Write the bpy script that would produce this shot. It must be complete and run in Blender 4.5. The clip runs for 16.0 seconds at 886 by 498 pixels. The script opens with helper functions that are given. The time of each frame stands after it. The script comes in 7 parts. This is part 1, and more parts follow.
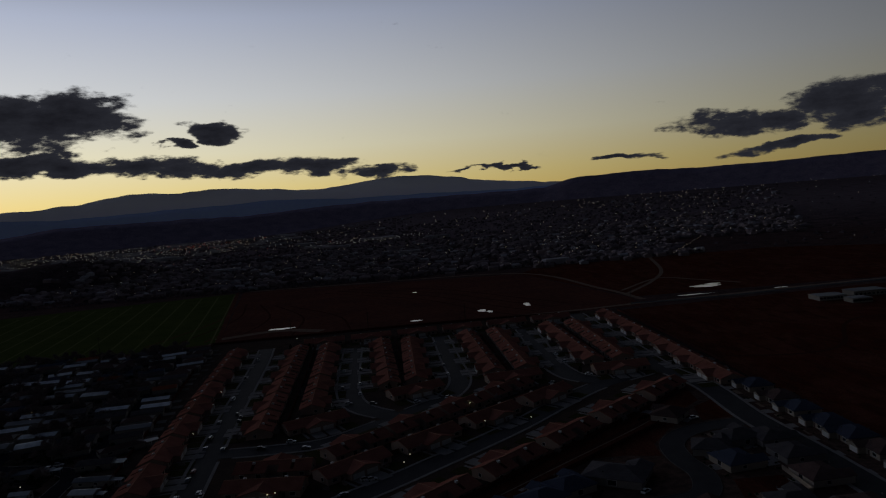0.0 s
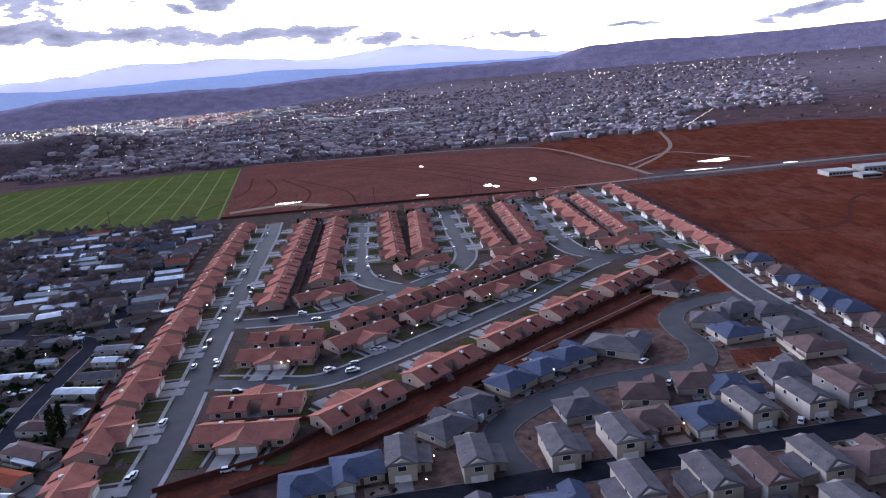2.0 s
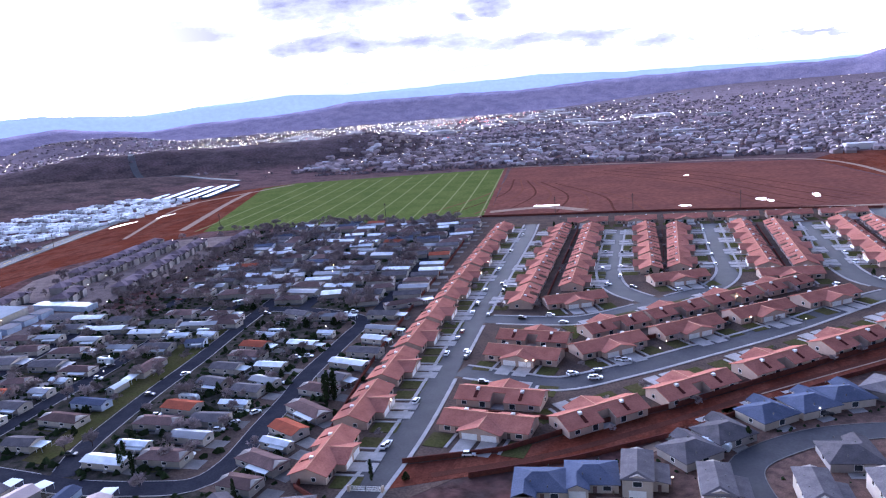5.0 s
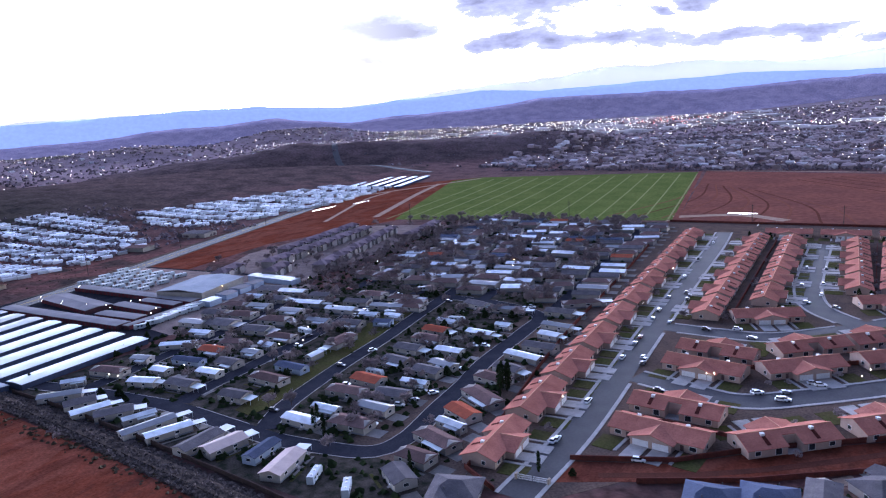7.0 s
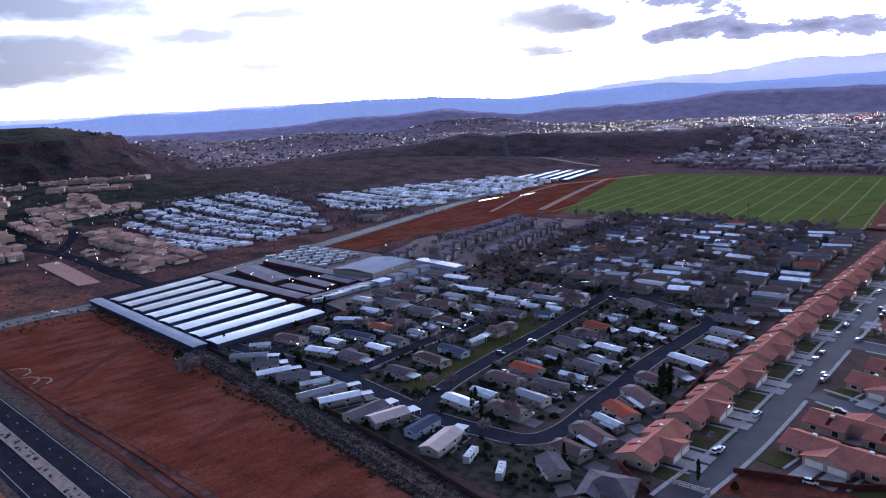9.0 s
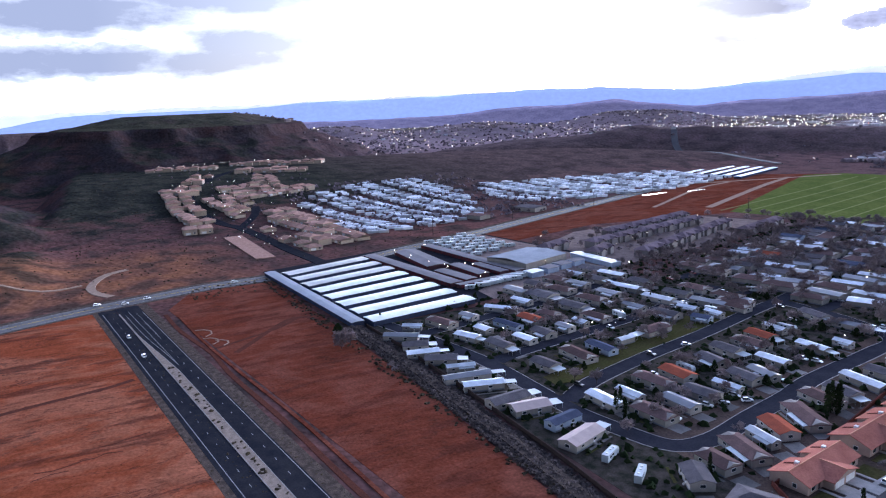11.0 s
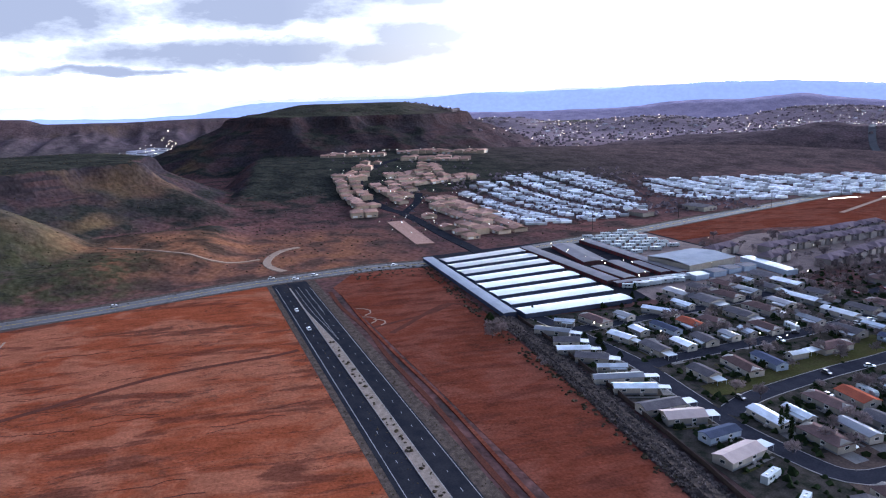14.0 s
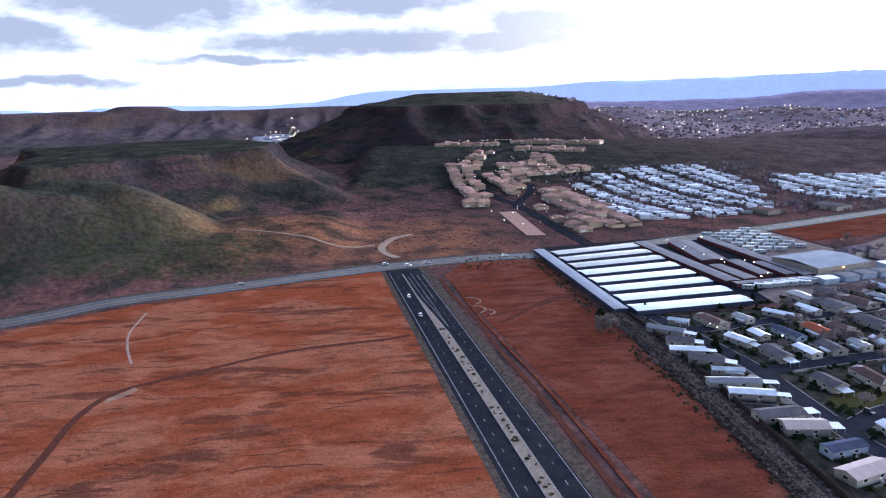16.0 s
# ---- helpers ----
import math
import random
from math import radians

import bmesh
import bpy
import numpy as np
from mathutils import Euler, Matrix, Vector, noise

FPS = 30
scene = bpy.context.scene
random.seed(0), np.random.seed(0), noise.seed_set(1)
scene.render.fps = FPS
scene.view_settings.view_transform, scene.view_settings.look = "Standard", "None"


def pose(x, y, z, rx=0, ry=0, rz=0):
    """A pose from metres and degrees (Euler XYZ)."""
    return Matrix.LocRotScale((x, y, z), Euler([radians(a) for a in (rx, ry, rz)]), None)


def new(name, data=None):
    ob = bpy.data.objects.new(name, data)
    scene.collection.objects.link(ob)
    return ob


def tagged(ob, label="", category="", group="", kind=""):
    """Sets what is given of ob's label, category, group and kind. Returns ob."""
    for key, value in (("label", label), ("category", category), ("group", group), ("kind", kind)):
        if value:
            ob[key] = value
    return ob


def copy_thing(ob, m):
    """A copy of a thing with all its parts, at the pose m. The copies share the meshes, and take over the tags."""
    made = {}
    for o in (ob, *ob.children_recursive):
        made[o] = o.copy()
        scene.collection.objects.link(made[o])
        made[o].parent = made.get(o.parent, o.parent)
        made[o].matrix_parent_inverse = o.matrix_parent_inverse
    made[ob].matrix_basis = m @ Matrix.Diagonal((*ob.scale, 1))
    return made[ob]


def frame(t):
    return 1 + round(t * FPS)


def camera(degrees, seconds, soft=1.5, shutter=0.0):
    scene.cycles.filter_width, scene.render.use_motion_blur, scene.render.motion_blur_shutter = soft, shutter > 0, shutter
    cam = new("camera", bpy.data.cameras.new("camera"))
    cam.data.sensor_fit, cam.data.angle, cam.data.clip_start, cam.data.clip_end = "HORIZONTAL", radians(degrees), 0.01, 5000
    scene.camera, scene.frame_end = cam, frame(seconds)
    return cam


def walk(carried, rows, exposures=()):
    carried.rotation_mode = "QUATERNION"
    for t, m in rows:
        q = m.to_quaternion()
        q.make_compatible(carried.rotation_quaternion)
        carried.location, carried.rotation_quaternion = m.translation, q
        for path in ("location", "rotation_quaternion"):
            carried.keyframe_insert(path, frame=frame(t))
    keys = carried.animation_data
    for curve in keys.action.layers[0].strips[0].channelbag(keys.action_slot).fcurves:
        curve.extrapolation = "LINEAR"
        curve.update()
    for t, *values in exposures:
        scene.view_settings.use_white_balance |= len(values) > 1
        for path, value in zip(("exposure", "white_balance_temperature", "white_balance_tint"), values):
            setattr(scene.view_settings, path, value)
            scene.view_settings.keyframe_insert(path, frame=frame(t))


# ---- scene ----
# ---- camera ----
cam = camera(63.7, 16.0, soft=1.15)
PATH = [
    (0.0, 0.09, -0.26, 112.65, 86.115, 4.757, -1.605),
    (0.5, -0.22, -2.71, 113.65, 80.481, 4.506, -1.598),
    (1.0, 0.29, -0.44, 113.29, 76.840, 4.641, -1.552),
    (1.5, 0.28, -0.00, 113.48, 75.985, 4.673, -1.539),
    (2.0, 0.01, 0.01, 114.00, 75.997, 4.726, -1.117),
    (2.5, -0.04, -0.41, 114.42, 76.144, 4.957, 0.242),
    (3.0, -0.64, -0.83, 114.73, 76.432, 5.061, 2.735),
    (3.5, -0.55, -2.61, 115.49, 76.908, 5.068, 6.699),
    (4.0, 0.11, -3.60, 115.81, 77.314, 4.980, 11.085),
    (4.5, 0.75, -3.15, 115.38, 77.662, 4.897, 15.476),
    (7.0, 3.30, -10.22, 117.20, 78.746, 3.675, 34.592),
    (7.5, 4.07, -10.65, 117.27, 78.833, 3.443, 38.035),
    (8.0, 3.95, -12.01, 117.24, 78.889, 3.164, 41.329),
    (8.5, 4.47, -13.67, 117.69, 78.885, 3.066, 44.623),
    (9.0, 5.11, -14.79, 118.20, 78.833, 2.875, 47.971),
    (9.5, 7.22, -13.96, 118.58, 78.759, 2.852, 51.707),
    (12.0, 8.89, -13.48, 118.66, 78.477, 1.741, 65.699),
    (12.5, 8.93, -13.27, 118.66, 78.428, 1.625, 67.777),
    (13.0, 8.87, -12.35, 117.94, 78.470, 1.620, 69.952),
    (13.5, 8.79, -12.29, 118.21, 78.421, 1.531, 72.019),
    (14.0, 8.67, -12.36, 118.62, 78.344, 1.534, 74.079),
    (14.5, 9.13, -12.38, 118.95, 78.202, 1.576, 75.999),
    (15.0, 9.02, -12.39, 118.80, 78.068, 1.588, 78.088),
    (15.5, 10.56, -13.31, 119.66, 77.862, 1.470, 80.472),
    (16.0, 11.99, -14.75, 120.55, 77.678, 1.290, 83.048),
]
EXPOSURES = [(0.0, -5.5, 6500, 12), (0.2, -3.3, 6350, 12), (0.5, -2.25, 6150, 14), (1.0, -1.6, 6100, 19), (2.0, -0.62, 6000, 21), (3.0, 0.25, 5850, 23), (3.5, 0.58, 5800, 24), (4.5, 0.36, 5700, 25), (7.0, -0.15, 5600, 25), (8.0, -0.4, 5600, 24),
             (9.5, -0.75, 5650, 23), (12.0, 0.12, 5950, 17), (13.5, 0.0, 6000, 16), (14.5, -0.15, 6050, 15), (15.0, -0.2, 6050, 15), (16.0, 0.0, 6100, 15)]
walk(cam, [(t, pose(x, y, z, rx, ry, rz)) for t, x, y, z, rx, ry, rz in PATH], EXPOSURES)


# ---- world and light ----
SUNSET = 41.0  # degrees counter-clockwise from +y, where the sun has gone down

# clouds: azimuth, elevation and half sizes, in degrees
CLOUDS_EAST = [(27, 7.6, 6.5, 2.2), (27, 4.5, 6, 0.8), (19.5, 4.0, 4.5, 0.7), (12.5, 3.7, 3.6, 0.65), (8, 3.5, 2.6, 0.75), (4, 2.7, 3, 0.45), (15.5, 6.8, 1.9, 0.7), (18.5, 5.8, 1.2, 0.45),
               (-25, 4.1, 5, 0.9), (-31.5, 4.6, 4, 1.5), (-27, 2.1, 3, 0.45), (-16, 2.3, 2.8, 0.25), (-6, 2.2, 3, 0.15)]
CLOUDS_WEST = [(105, 6.9, 11, 2.3), (87, 7.2, 10, 1.7), (90, 4.0, 15, 1.5), (79, 3.8, 8, 1.1), (113, 1.2, 9, 0.6), (115, 4.2, 7, 1.5), (77, 8.4, 8, 1.5), (98, 2.6, 7, 0.5),
               (76, 4.9, 5.4, 1.3), (66, 6.1, 3.4, 0.55), (53, 4.3, 5, 1.0), (39, 6.4, 6, 1.1), (40, 3.9, 3, 0.4), (60, 7.4, 4, 0.4), (30, 7.8, 3, 0.4), (61, 4.0, 3, 0.35)]


def make_world():
    w = bpy.data.worlds.new("dusk_sky")
    scene.world = w
    w.use_nodes = True
    n, l = w.node_tree.nodes, w.node_tree.links
    n.clear()

    def put(socket, value):
        if isinstance(value, (int, float)):
            socket.default_value = value
        else:
            l.new(value, socket)

    def mth(op, a, b=None, c=None):
        q = n.new("ShaderNodeMath")
        q.operation = op
        for s, v in zip(q.inputs, (a, b, c)):
            if v is not None:
                put(s, v)
        return q.outputs[0]

    def mixed(fac, a, b, kind="MIX"):
        q = n.new("ShaderNodeMix")
        q.data_type, q.blend_type = "RGBA", kind
        put(q.inputs[0], fac)
        for s, v in ((q.inputs[6], a), (q.inputs[7], b)):
            if isinstance(v, tuple):
                s.default_value = (*v, 1)
            else:
                l.new(v, s)
        return q.outputs[2]

    out = n.new("ShaderNodeOutputWorld")
    bg = n.new("ShaderNodeBackground")
    tc = n.new("ShaderNodeTexCoord")
    sep = n.new("ShaderNodeSeparateXYZ")
    l.new(tc.outputs["Generated"], sep.inputs[0])
    x, y, z = sep.outputs
    deg = 180 / math.pi
    el = mth("MULTIPLY", mth("ARCSINE", z), deg)
    az = mth("MULTIPLY", mth("ARCTAN2", mth("MULTIPLY", x, -1.0), y), deg)
    # clear dusk sky: warm and bright along the horizon, dim blue overhead
    ramp = n.new("ShaderNodeValToRGB")
    stops = ((0.0, (1.0, 0.72, 0.20)), (0.022, (1.0, 0.82, 0.34)), (0.055, (0.95, 0.90, 0.64)), (0.10, (0.76, 0.79, 0.79)), (0.165, (0.50, 0.56, 0.70)),
             (0.235, (0.11, 0.135, 0.19)), (0.45, (0.022, 0.030, 0.050)), (1.0, (0.015, 0.021, 0.038)))
    e = ramp.color_ramp.elements
    while len(e) < len(stops):
        e.new(0.5)
    for item, (p, c) in zip(e, stops):
        item.position, item.color = p, (*c, 1)
    l.new(mth("DIVIDE", el, 90.0), ramp.inputs[0])
    around = mth("COSINE", mth("MULTIPLY", mth("SUBTRACT", az, SUNSET), math.pi / 180))
    side = mth("POWER", mth("MULTIPLY_ADD", around, 0.5, 0.5), 3.2)
    away = mixed(side, (0.07, 0.08, 0.105), (3.6, 3.6, 3.6))
    clear = mixed(1.0, ramp.outputs[0], away, "MULTIPLY")
    sky = n.new("ShaderNodeTexSky")
    sky.sky_type = "NISHITA"
    sky.sun_disc = False
    sky.sun_elevation = radians(4.0)
    sky.sun_rotation = radians(-SUNSET)
    sky.altitude = 800
    low = mixed(1.0, sky.outputs[0], (0.008, 0.008, 0.0095), "MULTIPLY")
    clear = mixed(1.0, clear, low, "ADD")
    # clouds
    cmb = n.new("ShaderNodeCombineXYZ")
    put(cmb.inputs[0], mth("MULTIPLY", az, 0.30))
    put(cmb.inputs[1], mth("MULTIPLY", el, 0.75))
    nz = n.new("ShaderNodeTexNoise")
    nz.inputs["Scale"].default_value, nz.inputs["Detail"].default_value, nz.inputs["Roughness"].default_value = 0.75, 8, 0.66
    l.new(cmb.outputs[0], nz.inputs["Vector"])
    n2 = n.new("ShaderNodeTexNoise")
    n2.inputs["Scale"].default_value, n2.inputs["Detail"].default_value, n2.inputs["Roughness"].default_value = 0.42, 5, 0.6
    l.new(cmb.outputs[0], n2.inputs["Vector"])
    warp = n.new("ShaderNodeSeparateXYZ")
    l.new(n2.outputs["Color"], warp.inputs[0])
    azw = mth("ADD", az, mth("MULTIPLY", mth("SUBTRACT", warp.outputs[0], 0.5), 9.0))
    elw = mth("ADD", el, mth("MULTIPLY", mth("SUBTRACT", warp.outputs[1], 0.5), 3.4))
    mask = None
    for a, b, wa, we in CLOUDS_EAST + CLOUDS_WEST:
        u = mth("DIVIDE", mth("SUBTRACT", azw, float(a)), float(wa))
        v = mth("DIVIDE", mth("SUBTRACT", elw, float(b)), float(we))
        q = mth("SUBTRACT", 1.0, mth("ADD", mth("MULTIPLY", u, u), mth("MULTIPLY", v, v)))
        mask = q if mask is None else mth("MAXIMUM", mask, q)
    mask = mth("MAXIMUM", mask, -1.0)
    west = n.new("ShaderNodeMapRange")
    west.inputs[1].default_value, west.inputs[2].default_value = 33.0, 50.0
    put(west.inputs[0], az)
    gain = mth("MULTIPLY_ADD", west.outputs[0], -0.6, 4.2)
    dens = mth("ADD", mth("MULTIPLY", mask, mth("MULTIPLY_ADD", west.outputs[0], 0.95, 0.95)), mth("MULTIPLY", mth("SUBTRACT", nz.outputs["Fac"], 0.43), gain))
    mr = n.new("ShaderNodeMapRange")
    mr.interpolation_type = "SMOOTHSTEP"
    mr.inputs[1].default_value, mr.inputs[2].default_value = -0.05, 0.65
    put(mr.inputs[0], dens)
    put(mr.inputs[2], mth("MULTIPLY_ADD", west.outputs[0], 1.5, 0.6))
    put(mr.inputs[1], mth("MULTIPLY_ADD", west.outputs[0], -0.75, -0.05))
    tone = n.new("ShaderNodeMapRange")
    tone.inputs[1].default_value, tone.inputs[2].default_value = 0.0, 1.7
    put(tone.inputs[0], dens)
    cloud = mixed(tone.outputs[0], (0.105, 0.112, 0.145), (0.036, 0.038, 0.052))
    cloud = mixed(west.outputs[0], cloud, mixed(tone.outputs[0], (0.118, 0.131, 0.150), (0.046, 0.054, 0.072)))
    # thin edges veil the far brighter clear sky only slowly
    veil = mth("SUBTRACT", 1.0, mth("POWER", mth("SUBTRACT", 1.0, mr.outputs[0]), mth("MULTIPLY_ADD", west.outputs[0], 6.0, 1.0)))
    # thinner towards the north-west
    thin = n.new("ShaderNodeMapRange")
    thin.inputs[1].default_value, thin.inputs[2].default_value, thin.inputs[3].default_value, thin.inputs[4].default_value = 58.0, 86.0, 0.035, 0.0015
    put(thin.inputs[0], az)
    veil = mth("MULTIPLY", veil, mth("SUBTRACT", 1.0, mth("MULTIPLY", west.outputs[0], thin.outputs[0])))
    both = mixed(veil, clear, cloud)
    l.new(both, bg.inputs["Color"])
    bg.inputs["Strength"].default_value = 10.5
    l.new(bg.outputs[0], out.inputs["Surface"])


make_world()


# ---- materials ----
def mat(name, a, b=None, scale=1.0, rough=0.9, bump=0.0, metal=0.0, fine=0.0, detail=4.0, contrast=(0.35, 0.65), isl=0.0, objrand=0.0, spec=0.0):
    """Two-tone procedural surface: a to b by noise of the given size (per metre), with a finer grain and relief."""
    m = bpy.data.materials.new(name)
    m.use_nodes = True
    n, l = m.node_tree.nodes, m.node_tree.links
    p = n["Principled BSDF"]
    p.inputs["Roughness"].default_value = rough
    p.inputs["Metallic"].default_value = metal
    p.inputs["Specular IOR Level"].default_value = spec
    geo = n.new("ShaderNodeNewGeometry")
    b = b or tuple(c * 0.75 for c in a)
    t1 = n.new("ShaderNodeTexNoise")
    t1.inputs["Scale"].default_value = scale
    t1.inputs["Detail"].default_value = detail
    l.new(geo.outputs["Position"], t1.inputs["Vector"])
    ramp = n.new("ShaderNodeMapRange")
    ramp.inputs[1].default_value, ramp.inputs[2].default_value = contrast
    l.new(t1.outputs["Fac"], ramp.inputs[0])
    mix = n.new("ShaderNodeMix")
    mix.data_type = "RGBA"
    mix.inputs[6].default_value = (*a, 1)
    mix.inputs[7].default_value = (*b, 1)
    l.new(ramp.outputs[0], mix.inputs[0])
    col = mix.outputs[2]
    t2 = n.new("ShaderNodeTexNoise")
    t2.inputs["Scale"].default_value = scale * 9
    t2.inputs["Detail"].default_value = 3
    l.new(geo.outputs["Position"], t2.inputs["Vector"])
    if fine:
        r2 = n.new("ShaderNodeMapRange")
        r2.inputs[1].default_value, r2.inputs[2].default_value = 0.3, 0.7
        r2.inputs[3].default_value, r2.inputs[4].default_value = 1 - fine, 1 + fine
        l.new(t2.outputs["Fac"], r2.inputs[0])
        mm = n.new("ShaderNodeVectorMath")
        mm.operation = "SCALE"
        l.new(col, mm.inputs[0])
        l.new(r2.outputs[0], mm.inputs["Scale"])
        col = mm.outputs[0]
    for amount, source in ((isl, None), (objrand, "o")):
        if amount:
            if source:
                info = n.new("ShaderNodeObjectInfo").outputs["Random"]
            else:
                info = geo.outputs["Random Per Island"]
            r3 = n.new("ShaderNodeMapRange")
            r3.inputs[3].default_value, r3.inputs[4].default_value = 1 - amount, 1 + amount
            l.new(info, r3.inputs[0])
            mm = n.new("ShaderNodeVectorMath")
            mm.operation = "SCALE"
            l.new(col, mm.inputs[0])
            l.new(r3.outputs[0], mm.inputs["Scale"])
            col = mm.outputs[0]
    l.new(col, p.inputs["Base Color"])
    if bump:
        bp = n.new("ShaderNodeBump")
        bp.inputs["Strength"].default_value = 0.6
        bp.inputs["Distance"].default_value = bump
        l.new(t2.outputs["Fac"], bp.inputs["Height"])
        l.new(bp.outputs[0], p.inputs["Normal"])
    return m


def lamp_mat(name, colour, strength):
    m = bpy.data.materials.new(name)
    m.use_nodes = True
    p = m.node_tree.nodes["Principled BSDF"]
    p.inputs["Base Color"].default_value = (*colour, 1)
    p.inputs["Emission Color"].default_value = (*colour, 1)
    p.inputs["Emission Strength"].default_value = strength
    return m




def soil_mat(name, red, salmon, dark, weeds):
    """Bare red soil washed into streaks, with salmon crusts, dark damp bands and speckles of weed."""
    m = bpy.data.materials.new(name)
    m.use_nodes = True
    n, l = m.node_tree.nodes, m.node_tree.links
    p = n["Principled BSDF"]
    p.inputs["Roughness"].default_value = 0.95
    p.inputs["Specular IOR Level"].default_value = 0.0
    geo = n.new("ShaderNodeNewGeometry")

    def noise_tex(scale, detail, squash=1.0, rough=0.55, distort=0.0):
        mp = n.new("ShaderNodeMapping")
        mp.inputs["Rotation"].default_value = (0, 0, radians(-8))
        mp.inputs["Scale"].default_value = (scale, scale * squash, scale)
        l.new(geo.outputs["Position"], mp.inputs["Vector"])
        t = n.new("ShaderNodeTexNoise")
        t.inputs["Scale"].default_value, t.inputs["Detail"].default_value, t.inputs["Roughness"].default_value = 1.0, detail, rough
        t.inputs["Distortion"].default_value = distort
        l.new(mp.outputs[0], t.inputs["Vector"])
        return t.outputs["Fac"]

    def rng(src, a, b, lo=0.0, hi=1.0):
        r = n.new("ShaderNodeMapRange")
        r.inputs[1].default_value, r.inputs[2].default_value, r.inputs[3].default_value, r.inputs[4].default_value = a, b, lo, hi
        l.new(src, r.inputs[0])
        return r.outputs[0]

    def mx(f, a, b):
        q = n.new("ShaderNodeMix")
        q.data_type = "RGBA"
        l.new(f, q.inputs[0])
        for s, v in ((q.inputs[6], a), (q.inputs[7], b)):
            if isinstance(v, tuple):
                s.default_value = (*v, 1)
            else:
                l.new(v, s)
        return q.outputs[2]

    def times(a, b):
        q = n.new("ShaderNodeMath")
        q.operation = "MULTIPLY"
        l.new(a, q.inputs[0])
        l.new(b, q.inputs[1])
        return q.outputs[0]

    streak, patch, grain = noise_tex(0.085, 7, 0.22, 0.6, 0.6), noise_tex(0.028, 9, 0.6, 0.62, 0.8), noise_tex(0.9, 5)
    col = mx(rng(patch, 0.46, 0.56), red, salmon)
    col = mx(rng(streak, 0.54, 0.60, 0.0, 0.75), col, dark)
    col = mx(rng(streak, 0.44, 0.34, 0.0, 0.6), col, salmon)
    # thin branching rills
    rill = n.new("ShaderNodeMath")
    rill.operation = "SUBTRACT"
    rill.inputs[1].default_value = 0.5
    l.new(noise_tex(0.055, 6, 0.28, 0.55, 1.4), rill.inputs[0])
    thin = n.new("ShaderNodeMath")
    thin.operation = "ABSOLUTE"
    l.new(rill.outputs[0], thin.inputs[0])
    col = mx(times(rng(thin.outputs[0], 0.008, 0.002), rng(noise_tex(0.02, 3), 0.42, 0.55, 0.0, 0.85)), col, dark)
    fleck = times(rng(noise_tex(0.30, 6, 0.6, 0.7), 0.50, 0.62), rng(noise_tex(0.016, 4, 0.5), 0.48, 0.62, 0.0, 0.7))
    col = mx(fleck, col, weeds)
    sc = n.new("ShaderNodeVectorMath")
    sc.operation = "SCALE"
    l.new(col, sc.inputs[0])
    l.new(times(rng(grain, 0.3, 0.7, 0.74, 1.26), rng(noise_tex(0.16, 7, 0.45, 0.7), 0.3, 0.7, 0.7, 1.3)), sc.inputs["Scale"])
    l.new(sc.outputs[0], p.inputs["Base Color"])
    bp = n.new("ShaderNodeBump")
    bp.inputs["Strength"].default_value, bp.inputs["Distance"].default_value = 0.8, 0.5
    l.new(noise_tex(0.3, 7, 0.5), bp.inputs["Height"])
    l.new(bp.outputs[0], p.inputs["Normal"])
    return m


M_SOIL = soil_mat("red_soil", (0.205, 0.052, 0.024), (0.255, 0.090, 0.050), (0.085, 0.028, 0.019), (0.062, 0.034, 0.025))
M_DAMPSOIL = soil_mat("damp_red_soil", (0.118, 0.032, 0.019), (0.145, 0.048, 0.031), (0.084, 0.026, 0.018), (0.07, 0.03, 0.021))
M_GREEN = mat("green_crop", (0.072, 0.096, 0.026), (0.098, 0.118, 0.034), 0.03, 0.9, fine=0.2)
M_PLOUGH = mat("ploughed_soil", (0.165, 0.064, 0.048), (0.125, 0.052, 0.042), 0.02, 0.95, fine=0.2)
M_OLDASPHALT = mat("weathered_asphalt", (0.095, 0.092, 0.098), (0.074, 0.072, 0.077), 0.08, 0.85, fine=0.12, spec=0.1)
M_ASPHALT = mat("asphalt", (0.044, 0.043, 0.050), (0.058, 0.056, 0.062), 0.12, 0.85, fine=0.12, spec=0.1)
M_NEWASPHALT = mat("dark_asphalt", (0.017, 0.018, 0.024), (0.026, 0.026, 0.031), 0.15, 0.9, fine=0.15)
M_LANE = mat("lane_asphalt", (0.026, 0.026, 0.035), (0.035, 0.035, 0.044), 0.15, 0.9, fine=0.15)
M_CONCRETE = mat("concrete", (0.36, 0.335, 0.325), (0.28, 0.265, 0.255), 0.3, 0.9, fine=0.1)
M_PAD = mat("worn_concrete", (0.20, 0.185, 0.175), (0.15, 0.14, 0.135), 0.3, 0.9, fine=0.15, isl=0.3)
M_HOMEWHITE = mat("pale_metal_roof", (0.70, 0.75, 0.82), (0.50, 0.55, 0.61), 0.25, 0.5, fine=0.06, objrand=0.25, spec=0.1)
M_GRAVEL = mat("pale_gravel", (0.165, 0.100, 0.080), (0.080, 0.052, 0.044), 0.3, 0.95, fine=0.25)
M_LOT = mat("yard_dirt", (0.105, 0.072, 0.058), (0.07, 0.052, 0.045), 0.12, 0.95, fine=0.3)
M_YARD = mat("trodden_gravel_yard", (0.215, 0.165, 0.150), (0.150, 0.115, 0.108), 0.15, 0.95, fine=0.25)
M_APTROOF = mat("purple_brown_shingle", (0.215, 0.165, 0.185), (0.165, 0.128, 0.145), 0.3, 0.9, fine=0.18, objrand=0.15)
M_PARK = mat("park_gravel", (0.070, 0.057, 0.050), (0.020, 0.022, 0.016), 0.22, 0.95, fine=0.3)
M_DARKSOIL = mat("dark_damp_soil", (0.095, 0.034, 0.024), (0.075, 0.03, 0.022), 0.2, 0.95, fine=0.2)
